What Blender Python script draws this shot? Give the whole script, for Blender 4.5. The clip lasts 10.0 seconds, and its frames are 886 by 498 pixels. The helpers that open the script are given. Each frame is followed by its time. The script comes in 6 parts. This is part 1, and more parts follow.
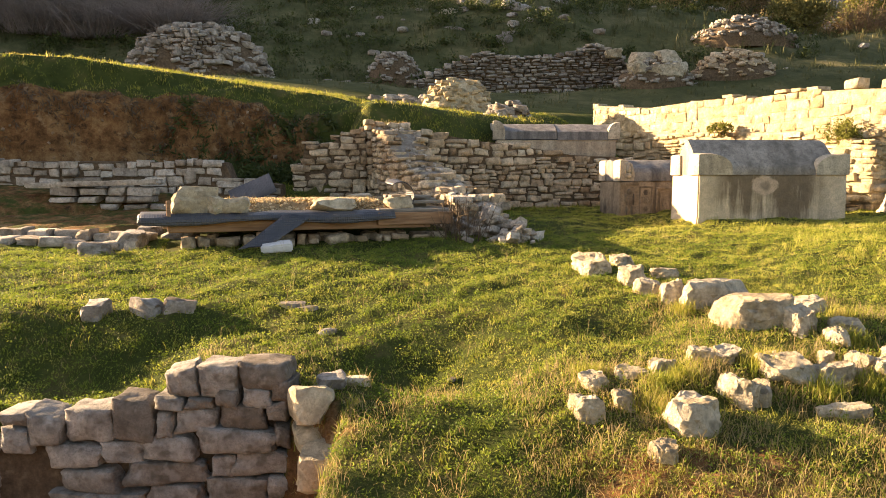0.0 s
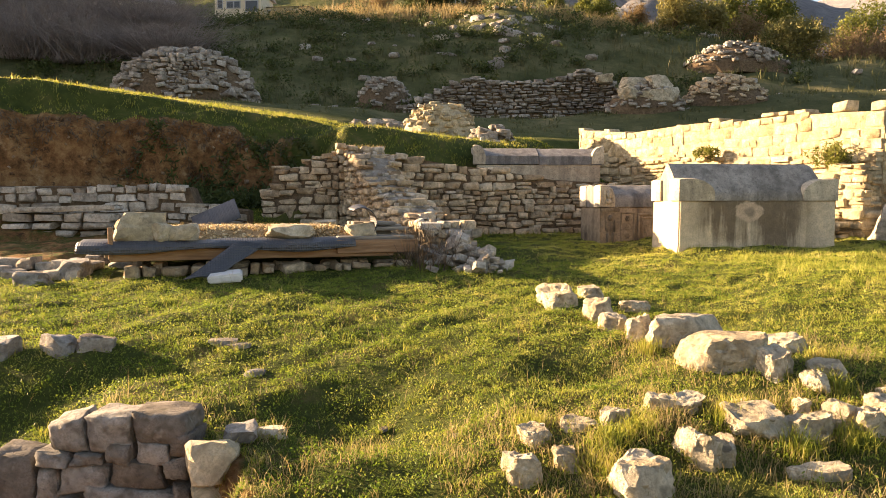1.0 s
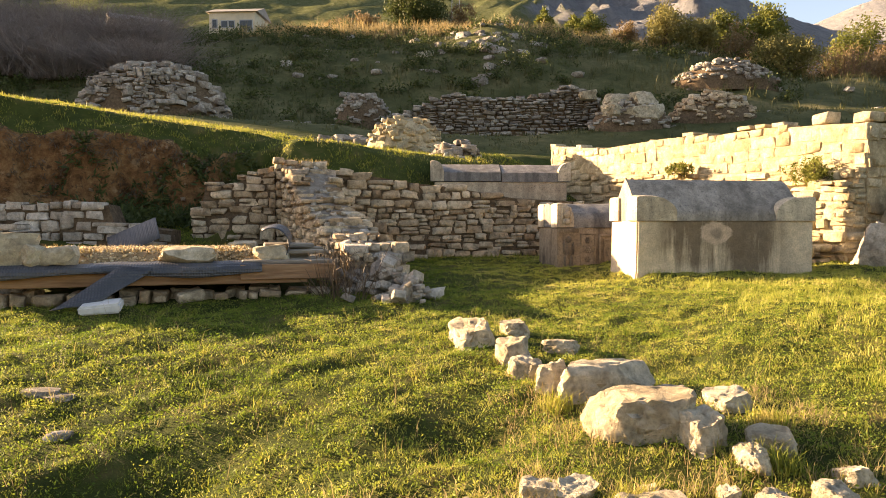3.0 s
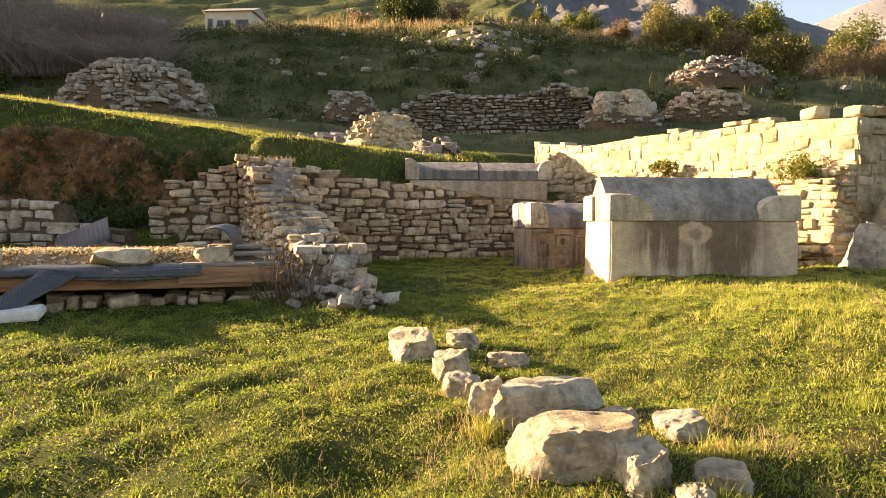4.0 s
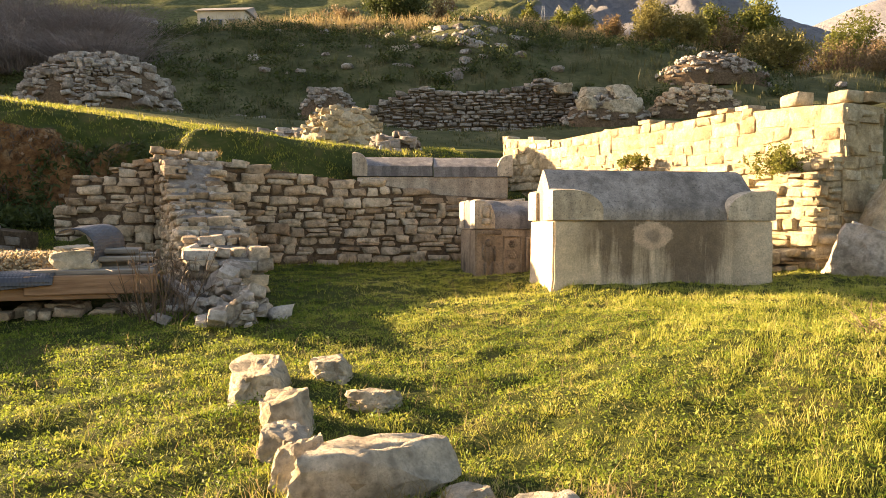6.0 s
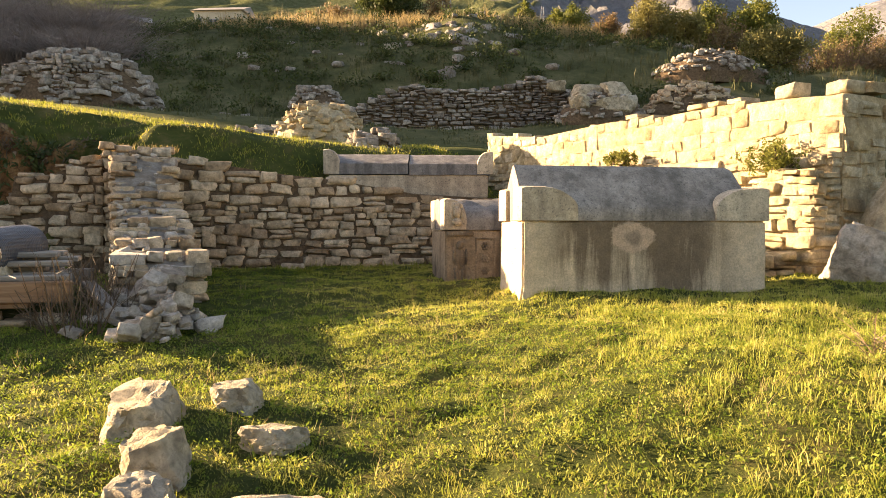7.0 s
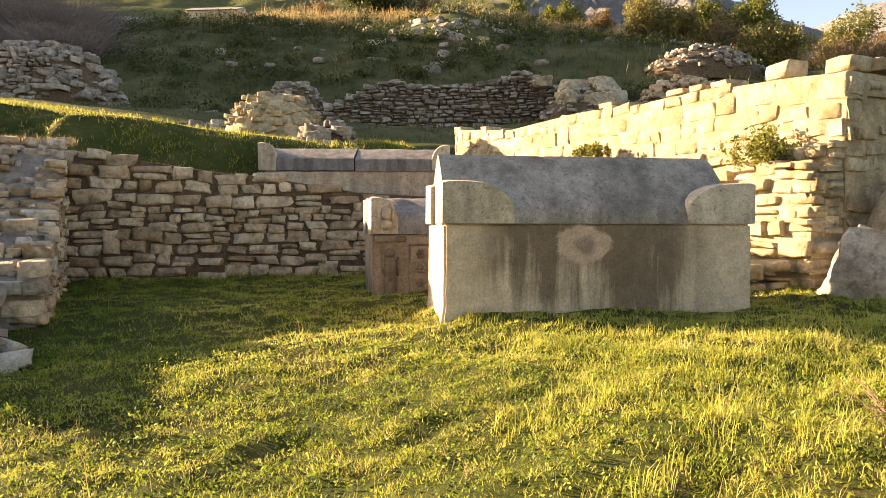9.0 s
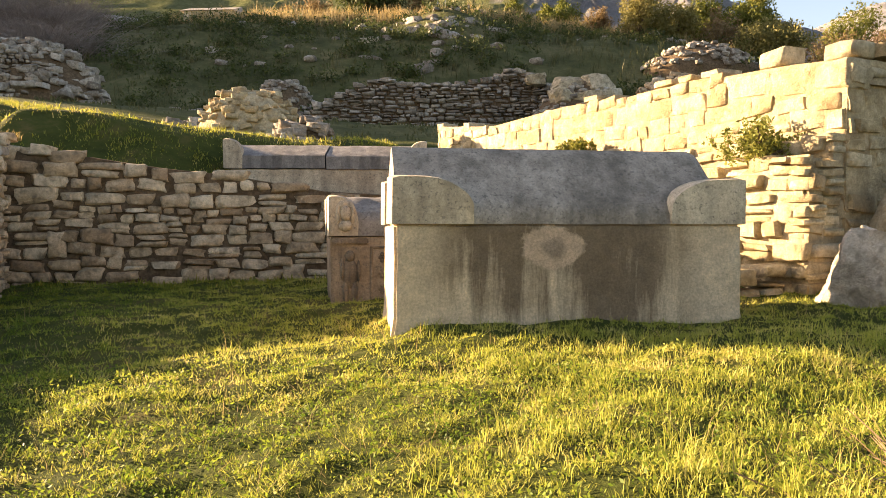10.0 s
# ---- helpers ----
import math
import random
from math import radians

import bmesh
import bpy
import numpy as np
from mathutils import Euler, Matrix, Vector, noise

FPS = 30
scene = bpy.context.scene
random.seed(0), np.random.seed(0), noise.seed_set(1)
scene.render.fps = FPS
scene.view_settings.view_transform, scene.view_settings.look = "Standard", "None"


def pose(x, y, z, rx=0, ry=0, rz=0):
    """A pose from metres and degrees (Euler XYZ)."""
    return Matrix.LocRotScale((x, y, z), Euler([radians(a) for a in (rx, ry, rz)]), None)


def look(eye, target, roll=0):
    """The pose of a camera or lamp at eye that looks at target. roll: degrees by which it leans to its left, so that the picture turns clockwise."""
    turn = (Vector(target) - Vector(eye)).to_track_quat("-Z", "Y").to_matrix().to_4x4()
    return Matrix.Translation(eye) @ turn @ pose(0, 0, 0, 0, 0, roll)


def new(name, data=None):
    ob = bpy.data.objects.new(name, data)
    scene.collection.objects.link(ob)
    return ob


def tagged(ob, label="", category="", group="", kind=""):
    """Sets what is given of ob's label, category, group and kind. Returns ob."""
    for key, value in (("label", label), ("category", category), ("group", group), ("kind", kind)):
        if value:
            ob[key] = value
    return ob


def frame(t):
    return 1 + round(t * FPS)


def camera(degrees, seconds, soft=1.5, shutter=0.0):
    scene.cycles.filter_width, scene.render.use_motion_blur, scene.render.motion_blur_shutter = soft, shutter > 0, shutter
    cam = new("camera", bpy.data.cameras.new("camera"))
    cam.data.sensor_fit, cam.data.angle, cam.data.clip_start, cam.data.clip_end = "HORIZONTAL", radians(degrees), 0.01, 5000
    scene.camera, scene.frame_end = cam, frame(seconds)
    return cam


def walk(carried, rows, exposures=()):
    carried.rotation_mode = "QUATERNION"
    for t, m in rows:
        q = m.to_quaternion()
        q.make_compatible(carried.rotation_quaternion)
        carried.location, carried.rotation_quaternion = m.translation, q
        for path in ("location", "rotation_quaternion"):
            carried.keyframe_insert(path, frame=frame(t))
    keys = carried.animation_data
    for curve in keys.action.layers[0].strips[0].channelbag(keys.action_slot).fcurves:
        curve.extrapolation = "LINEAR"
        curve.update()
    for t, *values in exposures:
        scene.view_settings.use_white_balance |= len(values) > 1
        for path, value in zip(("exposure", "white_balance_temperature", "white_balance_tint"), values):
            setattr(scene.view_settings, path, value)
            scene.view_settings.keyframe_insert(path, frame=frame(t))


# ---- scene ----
cam = camera(62.0, 10.0, 0.9)
METRES, EYE, TILT, LEAN, TURN = 7.2, 0.74, 0.0, 1.73, 0.0
ROWS = [
    (0.0, 0.0, 0.0, 0.0, 0.16, -5.65, -1.61),
    (0.5, 0.0296, 0.0362, 0.0005, 0.14, -4.69, -1.62),
    (1.0, 0.0603, 0.0758, 0.0011, 0.13, -3.65, -1.65),
    (1.5, 0.0883, 0.1124, 0.0017, 0.11, -2.72, -1.7),
    (2.0, 0.1192, 0.1521, 0.0027, 0.1, -2.11, -1.73),
    (2.5, 0.1475, 0.1888, 0.0036, 0.09, -2.12, -1.76),
    (4.0, 0.2394, 0.3047, 0.0053, 0.03, -2.08, -1.79),
    (4.5, 0.2684, 0.3423, 0.0057, 0.03, -2.06, -1.8),
    (5.0, 0.2993, 0.3843, 0.0057, 0.03, -2.03, -1.81),
    (5.5, 0.3268, 0.4242, 0.006, 0.01, -2.0, -1.8),
    (7.0, 0.4062, 0.5638, 0.0084, 0.01, -1.91, -1.77),
    (7.5, 0.4301, 0.6107, 0.0095, 0.01, -1.87, -1.77),
    (8.0, 0.4551, 0.6606, 0.0109, 0.01, -1.84, -1.76),
    (8.5, 0.4783, 0.7051, 0.0122, 0.02, -1.81, -1.76),
    (9.0, 0.5037, 0.7507, 0.0135, 0.03, -1.77, -1.74),
    (9.5, 0.5248, 0.7909, 0.0137, 0.03, -1.73, -1.71),
    (10.0, 0.5471, 0.8327, 0.0146, 0.02, -1.68, -1.71),
]
walk(cam, [(t, pose(0, 0, EYE, TILT, LEAN, TURN) @ pose(METRES * x, METRES * y, METRES * z, 90 + pitch, roll, yaw)) for t, x, y, z, yaw, pitch, roll in ROWS],
     exposures=[(0.0, 2.44, 7550, 22), (10.0, 2.56, 7550, 22)])

# ---------------------------------------------------------------- light
SUN_EL, SUN_SIDE = 15.0, 0.38          # elevation in degrees; how far the light drifts towards -y per metre along +x
sun_az = math.atan2(SUN_SIDE, -1.0)     # direction to the sun in plan, from +x
to_sun = Vector((math.cos(sun_az) * math.cos(radians(SUN_EL)), math.sin(sun_az) * math.cos(radians(SUN_EL)), math.sin(radians(SUN_EL))))
sun_lamp = new("sun", bpy.data.lights.new("sun", "SUN"))
sun_lamp.data.energy, sun_lamp.data.angle, sun_lamp.data.color = 5.0, radians(0.6), (1.0, 0.80, 0.52)
sun_lamp.matrix_basis = look(to_sun * 50, (0, 0, 0))

world = bpy.data.worlds.new("sky")
scene.world = world
world.use_nodes = True
wn = world.node_tree.nodes
sky = wn.new("ShaderNodeTexSky")
sky.sky_type, sky.sun_disc = "NISHITA", False
sky.sun_elevation = radians(SUN_EL)
sky.sun_rotation = math.atan2(to_sun.x, to_sun.y)
sky.altitude, sky.air_density, sky.dust_density = 50, 1.0, 1.5
wn["Background"].inputs["Strength"].default_value = 0.064
world.node_tree.links.new(sky.outputs[0], wn["Background"].inputs["Color"])


# ---------------------------------------------------------------- materials
class Nodes:
    """A small writer of node trees."""

    def __init__(self, name):
        self.m = bpy.data.materials.new(name)
        self.m.use_nodes = True
        self.t = self.m.node_tree
        self.bsdf = self.t.nodes["Principled BSDF"]
        self.out = self.t.nodes["Material Output"]

    def node(self, kind, **inputs):
        n = self.t.nodes.new(kind)
        for key, value in inputs.items():
            self.put(n.inputs[key.replace("_", " ")], value)
        return n

    def put(self, socket, value):
        if isinstance(value, bpy.types.NodeSocket):
            self.t.links.new(value, socket)
        else:
            socket.default_value = value

    def coord(self, kind="Object", scale=(1, 1, 1)):
        c = self.node("ShaderNodeTexCoord").outputs[kind]
        mp = self.node("ShaderNodeMapping", Vector=c)
        mp.inputs["Scale"].default_value = scale
        return mp.outputs[0]

    def world(self, scale=(1, 1, 1)):
        g = self.node("ShaderNodeNewGeometry").outputs["Position"]
        mp = self.node("ShaderNodeMapping", Vector=g)
        mp.inputs["Scale"].default_value = scale
        return mp.outputs[0]

    def noise(self, vec, scale, detail=4.0, rough=0.6):
        return self.node("ShaderNodeTexNoise", Vector=vec, Scale=scale, Detail=detail, Roughness=rough).outputs["Fac"]

    def ramp(self, fac, *stops):
        r = self.node("ShaderNodeValToRGB", Fac=fac)
        e = r.color_ramp.elements
        while len(e) < len(stops):
            e.new(0.5)
        for el, (p, c) in zip(e, stops):
            el.position = p
            el.color = (*c, 1) if isinstance(c, tuple) else (c, c, c, 1)
        return r.outputs[0]

    def mix(self, fac, a, b, kind="MIX"):
        n = self.node("ShaderNodeMix")
        n.data_type, n.blend_type = "RGBA", kind
        for i, v in ((0, fac), (6, a), (7, b)):
            if isinstance(v, tuple):
                v = (*v, 1)
            self.put(n.inputs[i], v)
        return n.outputs[2]

    def math(self, op, a, b=0.5):
        n = self.node("ShaderNodeMath")
        n.operation = op
        self.put(n.inputs[0], a)
        self.put(n.inputs[1], b)
        return n.outputs[0]

    def random(self):
        a = self.node("ShaderNodeObjectInfo").outputs["Random"]
        b = self.node("ShaderNodeNewGeometry").outputs["Random Per Island"]
        return self.math("FRACT", self.math("ADD", a, b))

    def bump(self, height, strength=0.5, distance=0.02, normal=None):
        b = self.node("ShaderNodeBump", Height=height, Strength=strength, Distance=distance)
        if normal:
            self.t.links.new(normal, b.inputs["Normal"])
        return b.outputs[0]

    def done(self, color, rough=0.9, normal=None, spec=0.25, metal=0.0):
        self.put(self.bsdf.inputs["Base Color"], (*color, 1) if isinstance(color, tuple) else color)
        self.put(self.bsdf.inputs["Roughness"], rough)
        self.put(self.bsdf.inputs["Specular IOR Level"], spec)
        self.put(self.bsdf.inputs["Metallic"], metal)
        if normal:
            self.put(self.bsdf.inputs["Normal"], normal)
        return self.m


def stone_material(name, dark, mid, light, stain=0.5, bump=0.9, grime=(0.10, 0.085, 0.06)):
    n = Nodes(name)
    p = n.world()
    r = n.random()
    tone = n.ramp(r, (0.0, dark), (0.45, mid), (1.0, light))
    broad = n.ramp(n.noise(p, 6.0, 4), (0.34, 0.62), (0.66, 1.18))
    grain = n.ramp(n.noise(p, 60.0, 5, 0.7), (0.34, 0.74), (0.66, 1.20))
    c = n.mix(1.0, n.mix(1.0, tone, broad, "MULTIPLY"), grain, "MULTIPLY")
    spots = n.ramp(n.noise(p, 15.0, 6, 0.7), (0.51, 0.0), (0.62, stain))
    c = n.mix(spots, c, grime)
    pale = n.ramp(n.noise(p, 8.0, 3), (0.58, 0.0), (0.68, 0.5))
    c = n.mix(pale, c, light)
    h = n.math("ADD", n.noise(p, 14.0, 8, 0.72), n.math("MULTIPLY", n.noise(p, 70.0, 5, 0.7), 0.35))
    return n.done(c, 0.94, n.bump(h, bump, 0.045), 0.15)


M_WALL = stone_material("rubble_limestone", (0.36, 0.25, 0.15), (0.56, 0.43, 0.28), (0.70, 0.58, 0.41), 0.55)
M_WALLGREY = stone_material("grey_limestone", (0.34, 0.285, 0.22), (0.50, 0.43, 0.34), (0.64, 0.575, 0.48), 0.5)
M_WALLPALE = stone_material("pale_limestone", (0.44, 0.36, 0.23), (0.54, 0.45, 0.30), (0.62, 0.54, 0.40), 0.3, 0.8)
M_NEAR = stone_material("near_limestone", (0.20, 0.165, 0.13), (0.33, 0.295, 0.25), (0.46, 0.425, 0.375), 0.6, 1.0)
M_ROCK = stone_material("white_rock", (0.43, 0.345, 0.22), (0.55, 0.46, 0.315), (0.63, 0.55, 0.41), 0.55, 1.0)
M_PALERUB = stone_material("pale_rubble", (0.44, 0.33, 0.19), (0.54, 0.44, 0.27), (0.62, 0.53, 0.36), 0.45, 1.0, (0.26, 0.19, 0.10))
M_FAR = stone_material("far_stone", (0.24, 0.20, 0.16), (0.38, 0.335, 0.275), (0.53, 0.48, 0.41), 0.5)


def core_material():
    n = Nodes("earth_mortar")
    p = n.world()
    c = n.ramp(n.noise(p, 12.0, 8, 0.7), (0.3, (0.07, 0.05, 0.032)), (0.55, (0.17, 0.12, 0.075)), (0.75, (0.30, 0.225, 0.145)))
    return n.done(c, 1.0, n.bump(n.noise(p, 30.0, 8, 0.75), 1.0, 0.05), 0.1)


M_CORE = core_material()


def mortar_material():
    n = Nodes("old_mortar")
    p = n.world()
    c = n.ramp(n.noise(p, 9.0, 9, 0.75), (0.3, (0.18, 0.145, 0.11)), (0.5, (0.36, 0.31, 0.25)), (0.72, (0.54, 0.49, 0.42)))
    return n.done(c, 1.0, n.bump(n.noise(p, 26.0, 9, 0.8), 1.0, 0.06), 0.1)


M_MORTAR = mortar_material()
M_CLOD = stone_material("earth_clod", (0.15, 0.08, 0.04), (0.28, 0.16, 0.08), (0.44, 0.33, 0.22), 0.3)


def marble_material(name, clean, worn, streak, amount):
    """Weathered block stone: pale body, warm wear, dark runs from the rim downwards."""
    n = Nodes(name)
    o = n.coord("Object")
    c = n.mix(n.ramp(n.noise(o, 2.3, 5), (0.35, 0.0), (0.7, 1.0)), clean, worn)
    runs = n.noise(n.coord("Object", (7.0, 7.0, 0.9)), 1.0, 6, 0.65)
    patch = n.noise(o, 1.1, 3)
    k = n.ramp(n.math("ADD", n.math("MULTIPLY", runs, 0.6), n.math("MULTIPLY", patch, 0.5)), (0.50, 0.0), (0.66, amount))
    c = n.mix(k, c, streak)
    fine = n.ramp(n.noise(o, 60.0, 4, 0.7), (0.34, 0.80), (0.66, 1.16))
    c = n.mix(1.0, c, fine, "MULTIPLY")
    mottle = n.ramp(n.noise(o, 11.0, 5, 0.65), (0.38, 0.84), (0.62, 1.12))
    c = n.mix(1.0, c, mottle, "MULTIPLY")
    spots = n.ramp(n.noise(o, 34.0, 8, 0.75), (0.54, 0.0), (0.62, 0.65))
    c = n.mix(spots, c, (0.085, 0.08, 0.07))
    h = n.math("ADD", n.noise(o, 40.0, 8, 0.75), n.math("MULTIPLY", n.noise(o, 6.0, 3), 0.6))
    return n.done(c, 0.85, n.bump(h, 0.6, 0.012), 0.25)




def chest_material(name, patch):
    """The plain chest: beige stone, brown-black runs over the middle of the front, one pale scar."""
    n = Nodes(name)
    o = n.coord("Object")
    sep = n.node("ShaderNodeSeparateXYZ", Vector=o)
    c = n.mix(n.ramp(n.noise(o, 2.6, 6, 0.7), (0.3, 0.0), (0.7, 1.0)), (0.80, 0.655, 0.455), (0.68, 0.52, 0.335))
    runs = n.noise(n.coord("Object", (6.4, 6.4, 0.6)), 1.0, 7, 0.72)
    blot = n.noise(o, 1.6, 5, 0.65)
    side = n.ramp(n.math("ABSOLUTE", n.math("ADD", sep.outputs["X"], 0.08)), (0.62, 1.0), (1.0, 0.0))
    k = n.math("ADD", n.math("MULTIPLY", runs, 0.75), n.math("MULTIPLY", blot, 0.55))
    k = n.math("ADD", k, n.math("MULTIPLY", n.math("SUBTRACT", sep.outputs["Z"], 0.45), 0.28))
    k = n.math("MULTIPLY", n.ramp(k, (0.50, 0.0), (0.66, 0.88)), side)
    c = n.mix(k, c, (0.17, 0.12, 0.075))
    if patch:
        dx = n.math("MULTIPLY", n.math("ADD", sep.outputs["X"], 0.14), 1.0)
        dz = n.math("MULTIPLY", n.math("SUBTRACT", sep.outputs["Z"], 0.60), 1.5)
        d = n.math("SQRT", n.math("ADD", n.math("MULTIPLY", dx, dx), n.math("MULTIPLY", dz, dz)))
        d = n.math("ADD", d, n.math("MULTIPLY", n.math("SUBTRACT", n.noise(o, 6.0, 5, 0.7), 0.5), 0.22))
        scar = n.ramp(d, (0.195, 1.0), (0.225, 0.0))
        hollow = n.ramp(d, (0.06, 0.6), (0.12, 0.0))
        c = n.mix(scar, c, (0.62, 0.46, 0.32))
        c = n.mix(hollow, c, (0.20, 0.16, 0.12))
    fine = n.ramp(n.noise(o, 60.0, 4, 0.7), (0.34, 0.80), (0.66, 1.16))
    c = n.mix(1.0, c, fine, "MULTIPLY")
    mottle = n.ramp(n.noise(o, 13.0, 5, 0.65), (0.38, 0.86), (0.62, 1.08))
    c = n.mix(1.0, c, mottle, "MULTIPLY")
    speck = n.ramp(n.noise(o, 34.0, 8, 0.8), (0.57, 0.0), (0.68, 0.4))
    c = n.mix(speck, c, (0.09, 0.075, 0.06))
    h = n.math("ADD", n.noise(o, 60.0, 8, 0.8), n.math("MULTIPLY", n.noise(o, 9.0, 5, 0.7), 0.9))
    return n.done(c, 0.9, n.bump(h, 1.0, 0.022), 0.2)


M_CHEST = chest_material("chest_limestone", True)
M_CHEST_C = marble_material("terrace_chest_stone", (0.56, 0.47, 0.34), (0.48, 0.37, 0.25), (0.25, 0.2, 0.15), 0.6)
M_LID = marble_material("lid_marble", (0.37, 0.325, 0.27), (0.27, 0.235, 0.195), (0.12, 0.105, 0.085), 0.7)
M_ACRO = marble_material("acroterion_stone", (0.58, 0.50, 0.37), (0.47, 0.38, 0.26), (0.2, 0.17, 0.13), 0.6)
M_CHEST_B = marble_material("carved_chest_stone", (0.33, 0.26, 0.18), (0.22, 0.16, 0.10), (0.09, 0.07, 0.05), 0.9)


def wood_material():
    n = Nodes("timber")
    v = n.coord("Object", (1.2, 14.0, 14.0))
    c = n.ramp(n.noise(v, 2.0, 6, 0.65), (0.3, (0.19, 0.10, 0.05)), (0.6, (0.34, 0.20, 0.11)), (0.8, (0.44, 0.30, 0.19)))
    return n.done(c, 0.8, n.bump(n.noise(v, 4.0, 6), 0.5, 0.01), 0.25)


def old_wood_material():
    n = Nodes("grey_timber")
    v = n.coord("Object", (1.2, 16.0, 16.0))
    c = n.ramp(n.noise(v, 2.0, 6, 0.65), (0.3, (0.12, 0.10, 0.08)), (0.6, (0.30, 0.26, 0.21)), (0.8, (0.45, 0.40, 0.33)))
    return n.done(c, 0.85, n.bump(n.noise(v, 4.0, 6), 0.6, 0.01), 0.2)


def mat_material():
    n = Nodes("dimpled_sheet")
    o = n.coord("Object")
    vor = n.node("ShaderNodeTexVoronoi", Vector=n.coord("Object", (36.0, 36.0, 36.0)), Scale=1.0, Randomness=0.12).outputs["Distance"]
    c = n.mix(n.ramp(n.noise(o, 3.0, 5), (0.4, 0.0), (0.8, 0.6)), (0.045, 0.047, 0.052), (0.11, 0.105, 0.10))
    return n.done(c, 0.45, n.bump(vor, 0.9, 0.012), 0.5)


def gravel_material():
    n = Nodes("gravel")
    p = n.world()
    r = n.random()
    c = n.mix(1.0, n.ramp(r, (0.0, (0.30, 0.20, 0.10)), (0.5, (0.52, 0.38, 0.20)), (1.0, (0.70, 0.57, 0.36))),
              n.ramp(n.noise(p, 40.0, 5), (0.3, 0.7), (0.8, 1.2)), "MULTIPLY")
    return n.done(c, 0.95, n.bump(n.noise(p, 60.0, 5), 0.6, 0.01), 0.2)


M_WOOD, M_GREYWOOD, M_MAT, M_GRAVEL = wood_material(), old_wood_material(), mat_material(), gravel_material()


def ground_material():
    """Turf, bare soil where the mask 'soil' says, and dry scrub with the mask 'dry'."""
    n = Nodes("ground_turf")
    p = n.world()
    soil = n.node("ShaderNodeAttribute")
    soil.attribute_name = "soil"
    dry = n.node("ShaderNodeAttribute")
    dry.attribute_name = "dry"
    far = n.node("ShaderNodeAttribute")
    far.attribute_name = "far"
    turf = n.ramp(n.noise(p, 2.2, 8, 0.7), (0.3, (0.03, 0.042, 0.01)), (0.52, (0.065, 0.08, 0.018)), (0.74, (0.15, 0.115, 0.045)))
    earth = n.ramp(n.noise(p, 3.0, 9, 0.78), (0.36, (0.07, 0.034, 0.014)), (0.5, (0.21, 0.105, 0.042)), (0.62, (0.34, 0.20, 0.09)))
    earth = n.mix(n.ramp(n.noise(p, 2.1, 7, 0.72), (0.58, 0.0), (0.66, 0.6)), earth, (0.42, 0.29, 0.16))
    earth = n.mix(n.ramp(n.noise(p, 7.0, 5, 0.7), (0.58, 0.0), (0.66, 0.8)), earth, (0.05, 0.03, 0.018))
    straw = n.ramp(n.noise(p, 0.9, 9, 0.75), (0.3, (0.05, 0.055, 0.02)), (0.5, (0.14, 0.11, 0.05)), (0.75, (0.30, 0.23, 0.12)))
    scrub = n.ramp(n.noise(p, 0.35, 10, 0.78), (0.3, (0.036, 0.046, 0.018)), (0.5, (0.095, 0.098, 0.04)), (0.72, (0.22, 0.185, 0.095)))
    edge = n.math("ADD", soil.outputs["Fac"], n.math("MULTIPLY", n.math("SUBTRACT", n.noise(p, 4.0, 6, 0.7), 0.5), 0.9))
    c = n.mix(n.ramp(far.outputs["Fac"], (0.2, 0.0), (0.8, 1.0)), turf, scrub)
    c = n.mix(n.ramp(n.math("ADD", dry.outputs["Fac"], n.math("MULTIPLY", n.math("SUBTRACT", n.noise(p, 1.5, 6, 0.7), 0.5), 0.7)), (0.4, 0.0), (0.65, 1.0)), c, straw)
    c = n.mix(n.ramp(edge, (0.42, 0.0), (0.58, 1.0)), c, earth)
    h = n.math("ADD", n.noise(p, 14.0, 8, 0.75), n.math("MULTIPLY", n.noise(p, 60.0, 5), 0.4))
    return n.done(c, 1.0, n.bump(h, 0.9, 0.06), 0.1)


M_GROUND = ground_material()


def blade_material(name, stops, patch=1.3, glow=0.45):
    n = Nodes(name)
    p = n.world()
    r = n.random()
    f = n.math("ADD", n.math("MULTIPLY", r, 0.26), n.math("MULTIPLY", n.ramp(n.noise(p, patch, 5, 0.65), (0.32, 0.0), (0.68, 1.0)), 0.42))
    f = n.math("ADD", f, n.math("MULTIPLY", n.ramp(n.noise(p, patch * 6.0, 2, 0.5), (0.36, 0.0), (0.64, 1.0)), 0.30))
    c = n.ramp(f, *stops)
    n.done(c, 0.6, None, 0.25)
    tr = n.node("ShaderNodeBsdfTranslucent", Color=c)
    mx = n.node("ShaderNodeMixShader", Fac=glow)
    n.t.links.new(n.bsdf.outputs[0], mx.inputs[1])
    n.t.links.new(tr.outputs[0], mx.inputs[2])
    n.t.links.new(mx.outputs[0], n.out.inputs["Surface"])
    return n.m


M_GRASS = blade_material("grass_blades", ((0.0, (0.055, 0.09, 0.014)), (0.28, (0.15, 0.19, 0.024)), (0.58, (0.34, 0.325, 0.055)), (0.9, (0.58, 0.45, 0.18))))
# Gold is partly dry grass, partly sunlight put into the colour; green stays darker.
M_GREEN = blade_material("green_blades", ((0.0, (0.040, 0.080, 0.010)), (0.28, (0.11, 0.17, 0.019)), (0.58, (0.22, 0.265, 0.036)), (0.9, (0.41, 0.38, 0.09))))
M_GOLD_SUNLIT = blade_material("sunlit_golden_blades", ((0.0, (0.115, 0.145, 0.020)), (0.28, (0.265, 0.29, 0.042)), (0.58, (0.42, 0.42, 0.08)), (0.9, (0.63, 0.52, 0.20))))
M_STRAW = blade_material("dry_grass", ((0.0, (0.22, 0.17, 0.06)), (0.5, (0.36, 0.27, 0.12)), (1.0, (0.50, 0.40, 0.22))))
